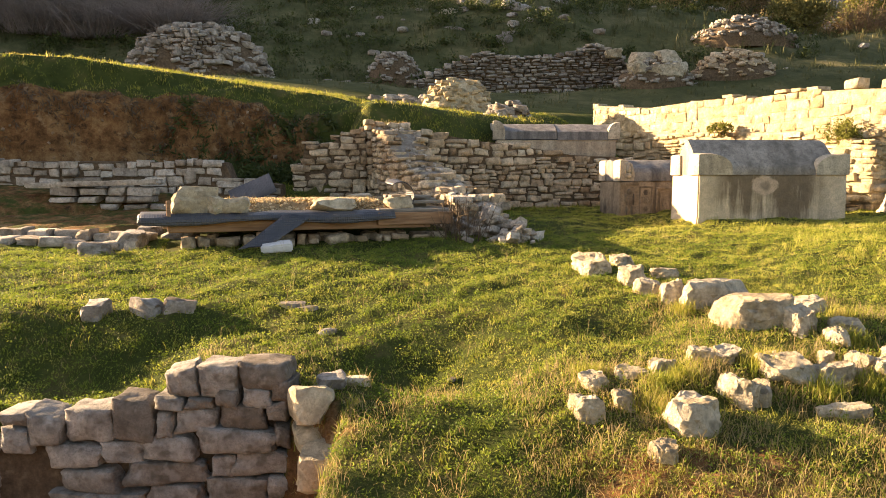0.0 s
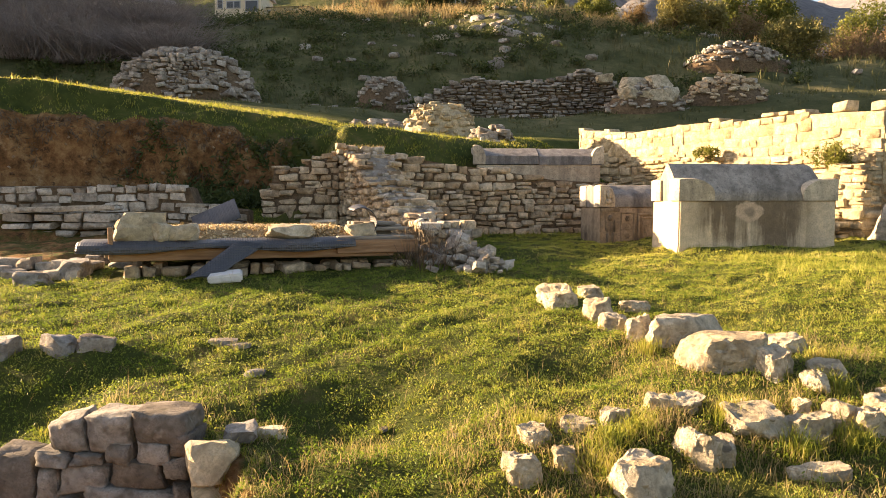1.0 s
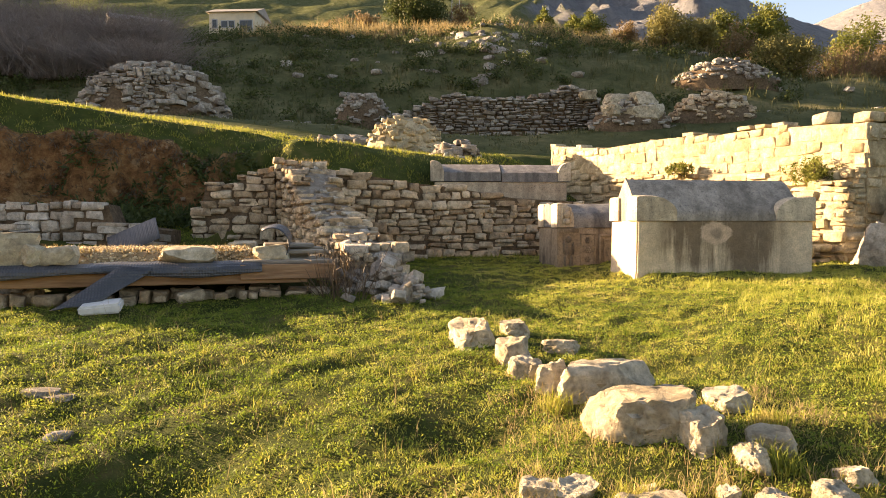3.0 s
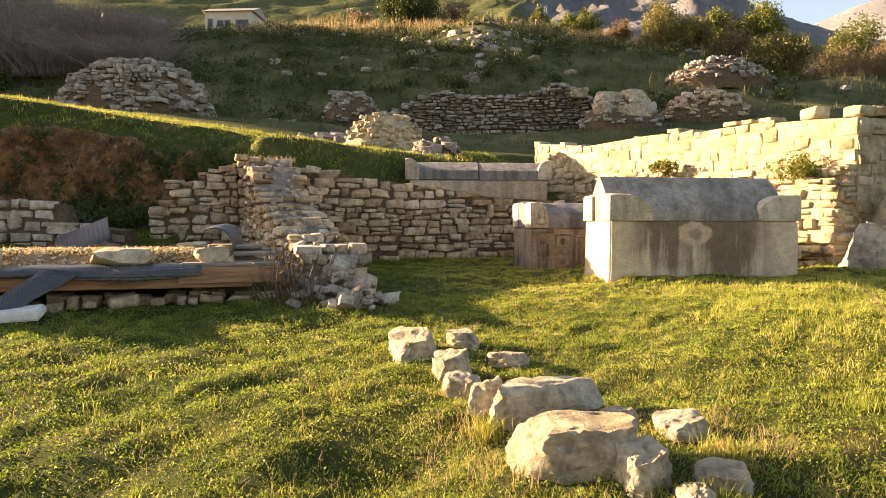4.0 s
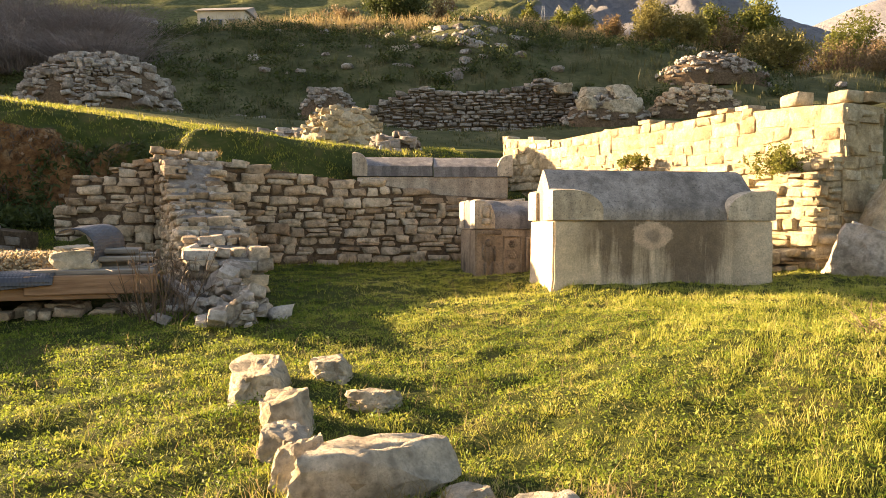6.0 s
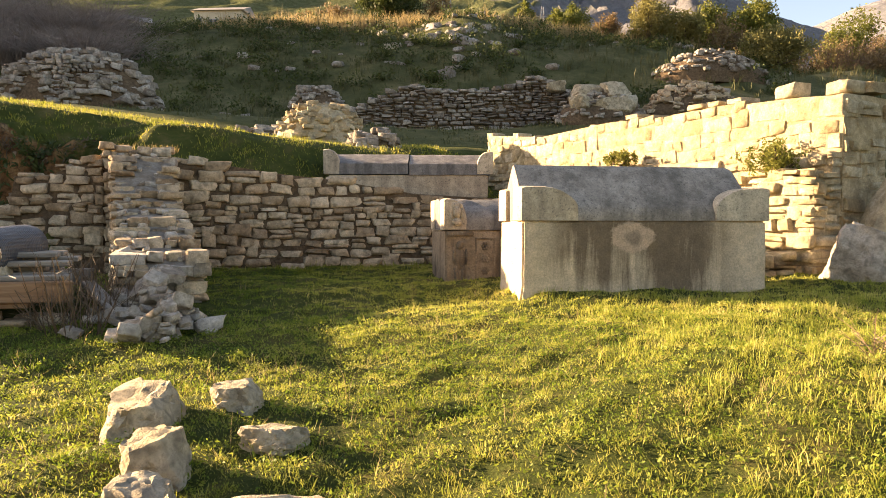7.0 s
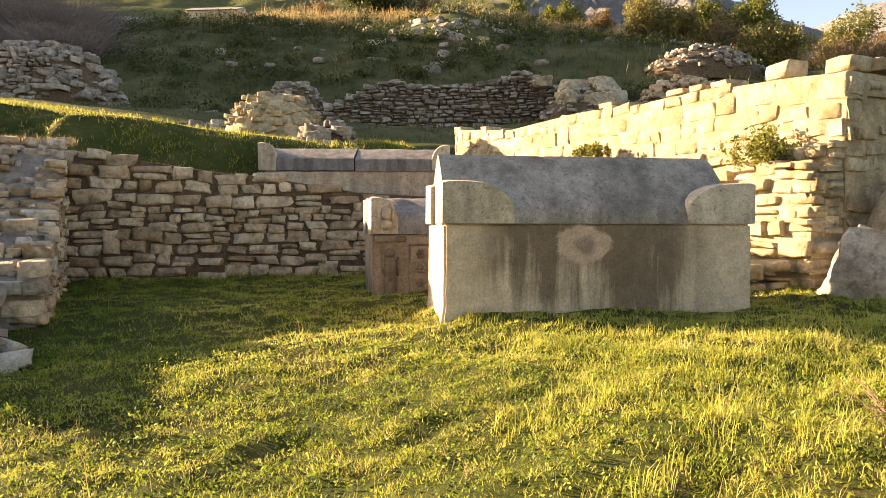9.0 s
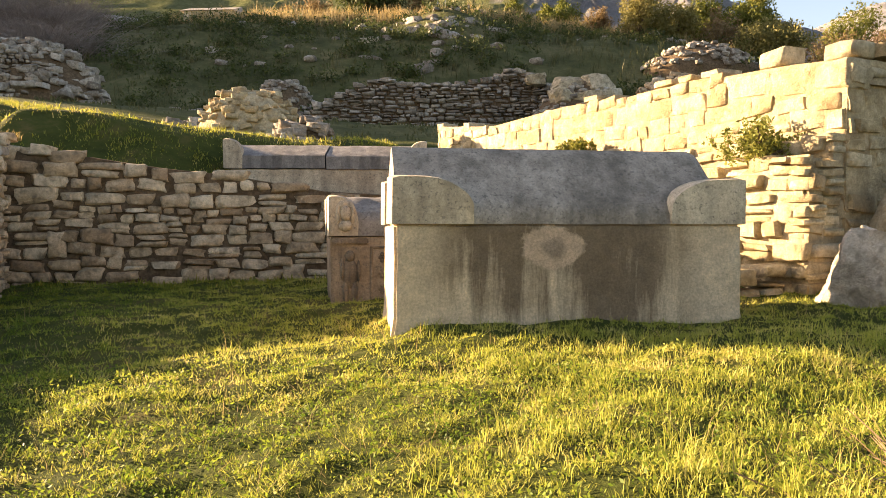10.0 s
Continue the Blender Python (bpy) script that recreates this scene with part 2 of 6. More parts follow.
M_LEAF = blade_material("bush_leaves", ((0.0, (0.03, 0.045, 0.012)), (0.5, (0.065, 0.085, 0.022)), (1.0, (0.13, 0.14, 0.04))), 0.8, 0.3)
M_OLIVE = blade_material("olive_leaves", ((0.0, (0.11, 0.11, 0.035)), (0.5, (0.22, 0.20, 0.065)), (1.0, (0.36, 0.30, 0.11))), 0.8, 0.35)
M_RANK = blade_material("rank_grass", ((0.0, (0.04, 0.056, 0.016)), (0.5, (0.09, 0.096, 0.034)), (1.0, (0.20, 0.165, 0.075))), 0.35, 0.25)
M_PINE = blade_material("pine_needles", ((0.0, (0.06, 0.08, 0.016)), (0.5, (0.14, 0.155, 0.03)), (1.0, (0.26, 0.24, 0.055))), 0.8, 0.35)
M_THICKET = blade_material("thicket_twigs", ((0.0, (0.12, 0.095, 0.08)), (0.5, (0.22, 0.18, 0.155)), (1.0, (0.36, 0.30, 0.26))), 0.5, 0.1)
M_DEAD = blade_material("dead_weeds", ((0.0, (0.06, 0.04, 0.025)), (0.5, (0.11, 0.075, 0.045)), (1.0, (0.20, 0.14, 0.08))), 3.0, 0.1)
M_RUST = blade_material("rusty_leaves", ((0.0, (0.13, 0.085, 0.04)), (0.5, (0.22, 0.15, 0.07)), (1.0, (0.33, 0.24, 0.11))), 0.8, 0.25)
M_BROWN = blade_material("brown_twigs", ((0.0, (0.10, 0.065, 0.04)), (0.5, (0.17, 0.115, 0.07)), (1.0, (0.27, 0.19, 0.11))), 0.8, 0.1)


def bark_material():
    n = Nodes("bark")
    p = n.coord("Object", (6, 6, 1.5))
    c = n.ramp(n.noise(p, 3.0, 6), (0.3, (0.06, 0.045, 0.035)), (0.7, (0.19, 0.15, 0.115)))
    return n.done(c, 0.95, n.bump(n.noise(p, 6.0, 6), 0.8, 0.02), 0.1)


M_BARK = bark_material()


def mountain_material():
    n = Nodes("limestone_mountain")
    p = n.world()
    nz = n.node("ShaderNodeSeparateXYZ", Vector=n.node("ShaderNodeNewGeometry").outputs["Normal"]).outputs["Z"]
    z = n.node("ShaderNodeSeparateXYZ", Vector=p).outputs["Z"]
    # rock tinted bluish and green paled to put distance haze into the colour
    rock = n.ramp(n.noise(p, 0.07, 12, 0.78), (0.3, (0.20, 0.205, 0.22)), (0.52, (0.34, 0.335, 0.34)), (0.75, (0.48, 0.46, 0.44)))
    green = n.ramp(n.noise(p, 0.22, 10, 0.8), (0.3, (0.09, 0.11, 0.06)), (0.5, (0.20, 0.22, 0.10)), (0.75, (0.36, 0.35, 0.22)))
    x = n.node("ShaderNodeSeparateXYZ", Vector=p).outputs["X"]
    lift = n.math("MULTIPLY", n.math("MAXIMUM", x, -60.0), 2.0)
    f = n.math("ADD", n.math("MULTIPLY", n.math("SUBTRACT", n.math("ADD", z, lift), 240.0), 0.006), n.math("MULTIPLY", n.math("SUBTRACT", n.noise(p, 0.008, 6, 0.7), 0.5), 2.2))
    f = n.math("ADD", f, n.math("MULTIPLY", n.math("SUBTRACT", 0.75, nz), 1.6))
    c = n.mix(n.ramp(f, (0.3, 0.0), (0.62, 1.0)), green, rock)
    return n.done(c, 1.0, n.bump(n.noise(p, 0.06, 10, 0.8), 1.0, 16.0), 0.0)


M_MOUNTAIN = mountain_material()


def plain_material(name, color, rough=0.8, spec=0.3, scale=3.0, amount=0.25):
    n = Nodes(name)
    o = n.coord("Object")
    c = n.mix(1.0, color, n.ramp(n.noise(o, scale, 6, 0.7), (0.3, 1.0 - amount), (0.8, 1.0 + amount * 0.4)), "MULTIPLY")
    return n.done(c, rough, n.bump(n.noise(o, scale * 12, 4), 0.2, 0.01), spec)


M_PLASTER = plain_material("house_plaster", (0.62, 0.55, 0.42), 0.9, 0.2, 0.6)
M_ROOF = plain_material("house_roof", (0.34, 0.31, 0.28), 0.9, 0.2, 0.8)
M_PANE = plain_material("dark_pane", (0.05, 0.055, 0.06), 0.15, 0.5, 0.5)
M_STEEL = plain_material("grey_steel", (0.35, 0.36, 0.37), 0.5, 0.5, 0.5)


# ---------------------------------------------------------------- shared mesh code
def part(name, bm, material, parent=None, label="", smooth=True):
    """Links a bmesh as one mesh object, under a thing or a part if one is given."""
    me = bpy.data.meshes.new(name)
    bm.to_mesh(me)
    bm.free()
    me.materials.append(material)
    if smooth:
        me.shade_smooth()
        me.set_sharp_from_angle(angle=radians(40))
    ob = new(name, me)
    if parent:
        ob.parent = parent
    if label:
        ob["label"] = label
    return ob


def from_arrays(name, verts, faces, sizes, material, smooth=False):
    """A mesh from numpy arrays: verts (n, 3), flat corner indices, corners per face."""
    me = bpy.data.meshes.new(name)
    me.vertices.add(len(verts))
    me.vertices.foreach_set("co", np.ascontiguousarray(verts, dtype=np.float32).ravel())
    me.loops.add(len(faces))
    me.loops.foreach_set("vertex_index", np.ascontiguousarray(faces, dtype=np.int32))
    me.polygons.add(len(sizes))
    sizes = np.asarray(sizes, dtype=np.int32)
    me.polygons.foreach_set("loop_start", np.concatenate(([0], np.cumsum(sizes)[:-1])).astype(np.int32))
    if smooth:
        me.polygons.foreach_set("use_smooth", np.ones(len(sizes), dtype=bool))
    me.update(calc_edges=True)
    me.validate()
    if material:
        me.materials.append(material)
    return me


def box(bm, cx, cy, cz, sx, sy, sz, rot=None):
    m = Matrix.Translation((cx, cy, cz)) @ (rot or Matrix.Identity(4)) @ Matrix.Diagonal((sx, sy, sz, 1))
    return bmesh.ops.create_cube(bm, size=1.0, matrix=m)["verts"]


def bevelled(bm, width, segments=2):
    bmesh.ops.bevel(bm, geom=bm.edges[:], offset=width, segments=segments, affect="EDGES", clamp_overlap=True)


def rough_up(bm, amount, scale, seed=0.0):
    off = Vector((seed * 7.1, seed * 3.3, seed * 5.7))
    for v in bm.verts:
        v.co += noise.noise_vector(v.co * scale + off) * amount + noise.noise_vector(v.co * scale * 3.1 + off) * amount * 0.4


def sm(a, b, x):
    t = np.clip((np.asarray(x, dtype=float) - a) / (b - a), 0, 1)
    return t * t * (3 - 2 * t)


def wob(x, y, scale, seed=0):
    """Cheap smooth noise over the plan, about -1 to 1."""
    x, y = np.asarray(x, dtype=float) / scale, np.asarray(y, dtype=float) / scale
    s = seed * 1.7
    return (np.sin(x * 1.3 + 1.9 * np.sin(y * 0.9 + s) + s) + np.sin(y * 1.7 + 1.5 * np.sin(x * 1.1 - s) + 2 * s)
            + 0.6 * np.sin(2.9 * x - 2.3 * y + 1.3 * np.sin(1.7 * x + s))) / 2.6


# ---------------------------------------------------------------- the lie of the land
FW_A, FW_ANG = (-1.42, 13.50), radians(18.5)        # rubble retaining wall at the back of the lawn
FW_U = (math.cos(FW_ANG), math.sin(FW_ANG))


def land(x, y):
    """Height of the ground."""
    x, y = np.asarray(x, dtype=float), np.asarray(y, dtype=float)
    low = np.interp(y, [-30, 0, 3, 3.5, 4.1, 4.7, 5.5, 6.4, 7.6, 8.6, 10, 11, 14], [-1.5, -1.15, -0.98, -0.86, -0.68, -0.58, -0.46, -0.35, -0.24, -0.16, -0.05, 0.03, 0.10])
    low = low + 0.10 * sm(2.9, 4.4, x) * sm(5, 7.5, y) - 0.05 * sm(-1.5, -3.0, x) * sm(8.5, 6.5, y)
    low = low + 0.09 * sm(1.0, 2.2, x) * sm(3.2, 5.0, y) * sm(7.0, 5.5, y)
    low = low + 0.10 * sm(0.5, 1.3, x) * sm(4.3, 3.5, y)
    low = low - 0.20 * sm(-1.7, -2.1, x) * sm(6.0, 4.9, y)
    low = low + 0.10 * sm(-3.5, -5.0, x) * sm(9.2, 11.0, y)
    low = low + 0.034 * wob(x, y, 0.6) + 0.022 * wob(x, y, 0.22, 3) + (0.017 * wob(x, y, 0.1, 6) + 0.009 * wob(x, y, 0.06, 16)) * sm(2.0, 3.0, y)
    for hx, hy, rx, ry, dep in ((-1.5, 5.95, 1.2, 0.55, -0.08), (-3.7, 5.9, 0.6, 0.7, 0.13), (0.15, 4.75, 0.5, 0.32, -0.09), (1.45, 5.65, 0.42, 0.3, -0.09), (0.95, 5.7, 0.3, 0.3, 0.06), (1.45, 4.5, 0.75, 0.4, 0.06), (-0.25, 5.2, 0.68, 0.48, -0.24), (0.85, 5.08, 0.3, 0.28, 0.06), (4.95, 7.8, 1.1, 1.0, 0.15), (3.35, 7.2, 0.6, 0.6, 0.045), (-2.7, 5.35, 0.9, 0.4, -0.11), (-2.6, 6.15, 0.9, 0.3, 0.05)):
        low = low + dep * np.exp(-((x - hx) / rx) ** 2 - ((y - hy) / ry) ** 2)   # hollows and hummocks
    rim_x = np.interp(y, [4.3, 4.62], [-0.62, -0.93])
    pit = sm(0.0, -0.25, x - rim_x + 0.06 * wob(x, y, 0.4)) * sm(4.80, 4.74, y)
    low = low * (1 - pit) + (-1.95) * pit
    # terraces behind the walls
    d = -(x - FW_A[0]) * FW_U[1] + (y - FW_A[1]) * FW_U[0]
    right = np.interp(d - 0.6 * sm(0.0, 1.5, x), [-0.3, 0.34, 1.2, 2.0, 2.5, 8, 16, 20], [1.15, 1.24, 1.40, 2.02, 2.14, 2.80, 4.0, 4.4])
    right = right + 0.25 * sm(0.5, -1.2, x) * sm(0.3, 0.6, d) * sm(4.0, 2.0, d)
    right = right - 0.16 * sm(0.3, 2.4, x) * sm(3.0, 1.6, d)
    right = np.where(d < 0.24, low, right)
    right = right - (0.75 * sm(2.6, 4.0, x) * sm(6.5, 4.5, d) * sm(0.25, 0.4, d))
    # earth bank: its foot runs nearly parallel to the walls
    yb = y - np.interp(x, [-40, -9.5, -2.8, 2.0], [-4.2, -2.5, 0.0, 1.6])
    yb = yb + (0.16 * wob(x, y, 0.34, 4) + 0.09 * wob(x, y, 0.14, 9)) * sm(13.5, 14.8, yb) * sm(17.5, 16.2, yb)
    # unseen end beyond x = -9.3 is kept low so sunlight reaches the platform
    edge = np.interp(x, [-14, -11, -9.3, -7.5, -4.4, -2.8], [1.9, 2.1, 2.42, 2.32, 2.24, 2.0])
    rim = np.interp(x, [-14, -11, -9.3, -7.5, -4.2, -1.5], [2.4, 2.65, 3.15, 3.15, 2.75, 2.42])
    left = np.interp(yb, [12.8, 13.3, 14.9, 15.2], [0.25, 0.45, 0.72, 0.85])
    left = left + (edge - 0.85) * np.interp(yb, [15.2, 15.55, 15.7], [0, 0.85, 1.0]) + (rim - edge) * np.interp(yb, [15.7, 16.6, 17.2], [0, 0.92, 1.0])
    left = left + np.interp(yb, [17.2, 22, 30], [0, 0.40, 1.4]) * np.interp(x, [-8, -2], [0.9, 1.3])
    left = np.where(yb < 12.8, low + (0.12 * sm(11.0, 12.8, y)), left)
    k = sm(-1.5, -2.6, x)
    near = right * (1 - k) + left * k
    # hillside
    base = np.interp(x, [-60, -12, 4, 15, 25, 60], [5.4, 4.9, 4.2, 5.4, 5.6, 5.6])
    crest = np.interp(x, [-60, -13, 3, 9, 15, 19, 31, 60], [13.2, 13.2, 13.5, 13.1, 12.3, 11.2, 9.2, 7.0])
    t = np.clip((y - 34.2) / 17.8, 0, 1)
    hill = base + (crest - base) * np.interp(t, [0, 0.35, 0.65, 0.92, 1], [0, 0.42, 0.77, 0.97, 1.0])
    hill = hill + (0.35 * wob(x, y, 2.6) + 0.15 * wob(x, y, 0.9, 2)) * sm(0.03, 0.2, t) * sm(1.05, 0.85, t)
    hill = hill + 1.2 * np.exp(-((x - 4.5) / 2.6) ** 2 - ((y - 43.5) / 3.8) ** 2)   # rocky nose
    z = near * (1 - sm(26, 33, y)) + hill * sm(26, 33, y)
    beyond = crest + np.clip(y - 52.0, 0, None) * np.interp(y, [52, 200, 700], [0.20, 0.21, 0.10]) 
    z = np.where(y > 52.0, beyond, z)
    z = z + 0.03 * wob(x, y, 0.7, 5) * sm(13.0, 16.0, y)
    # added unseen shoulder of the hillside, far to the side, keeps the slope in shade
    top = np.interp(y - 4.0, [24.4, 25.6, 27.0, 27.8, 33.4, 38.9, 41.4, 44.4, 47.4, 52.4, 66.4, 71.4, 88, 110], [0, 13.95, 13.95, 15.2, 15.35, 15.45, 16.95, 21.45, 24.2, 25.3, 26.3, 25.8, 20, 22])
    z = np.maximum(z, z + (top - z) * sm(-33, -52, x)) 
    z = np.where(y < -4, np.maximum(z, -1.3), z)
    return z


def ground_z(x, y):
    return float(land(x, y))


def build_ground():
    def axis(fine0, fine1, step, low, high, grow=1.09):
        mid = np.arange(fine0, fine1 + step / 2, step)
        out, s, v = [], step, fine1
        while v < high:
            s *= grow
            v += s
            out.append(v)
        back, s, v = [], step, fine0
        while v > low:
            s *= grow
            v -= s
            back.append(v)
        return np.array(back[::-1] + list(mid) + out)
    xs = axis(-5.5, 8.5, 0.09, -2500, 2500)
    ys = axis(2.4, 18.5, 0.085, -2500, 3200, 1.06)
    gx, gy = np.meshgrid(xs, ys)
    gz = land(gx, gy)
    v = np.stack([gx.ravel(), gy.ravel(), gz.ravel()], 1)
    w, h = len(xs), len(ys)
    i = (np.arange(h - 1)[:, None] * w + np.arange(w - 1)[None, :]).ravel()
    f = np.stack([i, i + 1, i + w + 1, i + w], 1).ravel()
    me = from_arrays("ground", v, f, np.full(len(i), 4), M_GROUND, True)
    x, y = v[:, 0], v[:, 1]
    yb = y - np.interp(x, [-40, -9.5, -2.8, 2.0], [-4.2, -2.5, 0.0, 1.6])
    soil = sm(14.5, 14.95, yb) * sm(15.95, 15.62, yb) * (0.45 * sm(-1.9, -2.9, x) + 0.55 * sm(-2.6, -3.6, x))
    soil = np.maximum(soil, 0.5 * sm(-3.3, -4.2, x) * sm(9.2, 9.8, y) * sm(12.9, 12.4, y))
    soil = np.maximum(soil, sm(-0.5, -0.8, x) * sm(4.7, 4.5, y))
    soil = np.maximum(soil, 0.45 * sm(-1.05, -0.95, x) * sm(-0.2, -0.6, x) * sm(4.7, 4.4, y))
    soil = np.maximum(soil, 0.55 * sm(0.4, 0.8, x) * sm(2.4, 1.6, x) * sm(4.3, 3.7, y) * sm(2.6, 3.2, y))
    dry = 0.8 * sm(47, 51, y) * sm(70, 56, y) + 0.35 * sm(30, 34, y) * sm(52, 48, y)
    far = sm(22, 30, y)
    for key, val in (("soil", soil), ("dry", dry), ("far", far)):
        a = me.attributes.new(key, "FLOAT", "POINT")
        a.data.foreach_set("value", val.astype(np.float32))
    return tagged(new("ground", me), "uneven grassy ground rising to a scrub-covered hillside", "ground", kind="structure")


build_ground()


# ---------------------------------------------------------------- stones
def block_meshes(name, material, count, seed, roughness=0.085, bevel=0.14, cuts=3):
    """Worn building stones about one unit wide: an uneven outline, rounded rims, chipped corners."""
    rnd = random.Random(seed)
    out = []
    for _ in range(count):
        bm = bmesh.new()
        bmesh.ops.create_cube(bm, size=1.0)
        bmesh.ops.subdivide_edges(bm, edges=bm.edges[:], cuts=cuts, use_grid_fill=True)
        skew = {(a, b): (rnd.uniform(-1, 0.25) * roughness * 1.8, rnd.uniform(-1, 0.25) * roughness * 2.6) for a in (-1, 1) for b in (-1, 1)}
        off = Vector([rnd.uniform(0, 50) for _ in range(3)])
        tip = rnd.uniform(-0.12, 0.12), rnd.uniform(-0.12, 0.12)
        belly = rnd.uniform(0.0, 0.10)
        next_at = 0.5 - 1 / (cuts + 1)
        for v in bm.verts:
            c = v.co.copy()
            q = Vector([math.copysign(0.5 if abs(k) > 0.499 else (0.5 - bevel * 1.25) * min(1.0, abs(k) / next_at), k) for k in c])
            inner = Vector([min(max(k, bevel - 0.5), 0.5 - bevel) for k in q])
            d = q - inner
            if d.length > 1e-6:
                q = inner + d.normalized() * bevel
            dx = dz = 0.0
            for (a, b), (ex, ez) in skew.items():
                w = (0.5 + a * c.x) * (0.5 + b * c.z)
                dx, dz = dx + w * a * ex, dz + w * b * ez
            q.x, q.z = q.x + dx, q.z + dz
            if c.y < -0.4:
                q.y += tip[0] * c.x + tip[1] * c.z - belly * (1 - 4 * c.x * c.x) * (1 - 4 * c.z * c.z)
            v.co = q + noise.noise_vector(q * 2.4 + off) * roughness * 0.9 + noise.noise_vector(q * 6.5 + off) * roughness * 0.55
        me = bpy.data.meshes.new(name)
        bm.to_mesh(me)
        bm.free()
        me.materials.append(material)
        me.shade_smooth()
        me.set_sharp_from_angle(angle=radians(50))
        out.append(me)
    return out


BLOCKS = {}


def blocks(material):
    if material.name not in BLOCKS:
        wear = {"pale_limestone": (0.05, 0.09), "near_limestone": (0.075, 0.07, 7), "pale_rubble": (0.07, 0.08), "grey_limestone": (0.085, 0.09)}.get(material.name, (0.105, 0.115))
        BLOCKS[material.name] = block_meshes("stone", material, 26, len(BLOCKS) + 3, *wear)
    return BLOCKS[material.name]


def rock_mesh(seed, detail=3, lump=0.30):
    """A broken boulder about one unit wide: a tapered, leaning block split along a few planes, with worn rims."""
    rnd = random.Random(seed)
    bm = bmesh.new()
    bmesh.ops.create_icosphere(bm, subdivisions=detail, radius=1.0)
    for v in bm.verts:   # towards a rounded block
        p = (abs(v.co.x) ** 6 + abs(v.co.y) ** 6 + abs(v.co.z) ** 6) ** (1 / 6)
        v.co *= 0.52 / p
    cuts = [(Vector((rnd.gauss(0, 1), rnd.gauss(0, 1), rnd.gauss(0.15, 0.7))).normalized(), rnd.uniform(0.42, 0.64)) for _ in range(7)]
    cuts += [(Vector((rnd.uniform(-0.22, 0.22), rnd.uniform(-0.22, 0.22), 1)).normalized(), rnd.uniform(0.30, 0.42))]
    tx, ty, lx, ly = rnd.uniform(-0.05, 0.25), rnd.uniform(-0.05, 0.22), rnd.uniform(-0.16, 0.16), rnd.uniform(-0.14, 0.14)
    off = Vector((seed * 3.7, seed * 1.3, seed * 2.9))
    for v in bm.verts:
        for nrm, dist in cuts:
            e = v.co.dot(nrm) - dist
            if e > 0:
                v.co -= nrm * e
        up = v.co.z + 0.5
        v.co.x, v.co.y = v.co.x * (1.08 - tx * up) + lx * (up - 0.5), v.co.y * (1.08 - ty * up) + ly * (up - 0.5)
        pit = max(0.0, noise.noise(v.co * 8.0 + off) - 0.12)
        v.co += noise.noise_vector(v.co * 1.9 + off) * lump * 0.28 + noise.noise_vector(v.co * 5.0 + off) * lump * 0.16 + noise.noise_vector(v.co * 13.0 + off) * lump * 0.09 + noise.noise_vector(v.co * 31.0 + off) * lump * 0.05
        v.co *= 1 - 0.20 * pit
    return bm


def wall_face(parent, p0, ang, length, base, top, material, seed, course=(0.09, 0.16), run=(0.14, 0.42), depth=0.24, proud=0.03, gap=0.02, batter=0.0, name="stone", lean=4.5, keep=None, split=0.4):
    """Lays courses of stones on a face that starts at p0 and runs length along ang; the face looks to its right."""
    rnd = random.Random(seed)
    kit = blocks(material)
    u = Vector((math.cos(ang), math.sin(ang), 0))
    n = Vector((math.sin(ang), -math.cos(ang), 0))
    z = min(base(0), base(length), base(length / 2)) - 0.06
    zmax = max(top(length * i / 20) for i in range(21))
    count = 0
    while z < zmax:
        h = rnd.uniform(*course)
        s = rnd.uniform(-0.2, 0.0)
        while s < length:
            w = rnd.uniform(*run) * (0.75 + 0.5 * (h - course[0]) / max(1e-6, course[1] - course[0]))
            a, b = max(s, 0.0), min(s + w, length)
            c = (a + b) / 2
            s += w
            if b - a < 0.06:
                continue
            zc = z + 0.022 * math.sin(c * 2.3 + seed) + 0.014 * math.sin(c * 5.9 + 2 * seed + z * 4)
            if zc + h * 0.55 > top(c) or zc + h < base(c):
                continue
            pieces = [(zc, h)]
            if h > course[0] * 1.25 and rnd.random() < split:
                k = rnd.uniform(0.35, 0.65)
                pieces = [(zc, h * k), (zc + h * k, h * (1 - k))]
            elif w < 0.3 and rnd.random() < 0.10 and zc + h * 1.6 < top(c):
                pieces = [(zc, h * 1.7)]
            for zz, hh in pieces:
                if keep and not keep(c, zz):
                    continue
                out = rnd.uniform(-0.6, 1.0) * proud - batter * (zz - base(c))
                hh *= rnd.uniform(0.80, 1.1)
                pos = Vector((p0[0], p0[1], 0)) + u * c + n * (out - depth / 2) + Vector((0, 0, zz + hh / 2 + rnd.uniform(-0.1, 0.1) * hh))
                ob = new(name, rnd.choice(kit))
                flip = rnd.choice((0, 180))
                ob.matrix_basis = (Matrix.Translation(pos) @ Matrix.Rotation(ang, 4, "Z") @ Matrix.Rotation(radians(rnd.uniform(-lean, lean)), 4, "Y")
                                   @ Matrix.Rotation(radians(rnd.uniform(-2.5, 2.5)), 4, "Z") @ Matrix.Rotation(radians(flip), 4, "Y")
                                   @ Matrix.Diagonal(((b - a) - gap * rnd.uniform(0.5, 1.6), depth, (hh - gap * rnd.uniform(0.5, 1.5)) * (1.0 if gap > 0 else 1.05), 1)))
                ob.parent = parent
                count += 1
        z += h
    return count


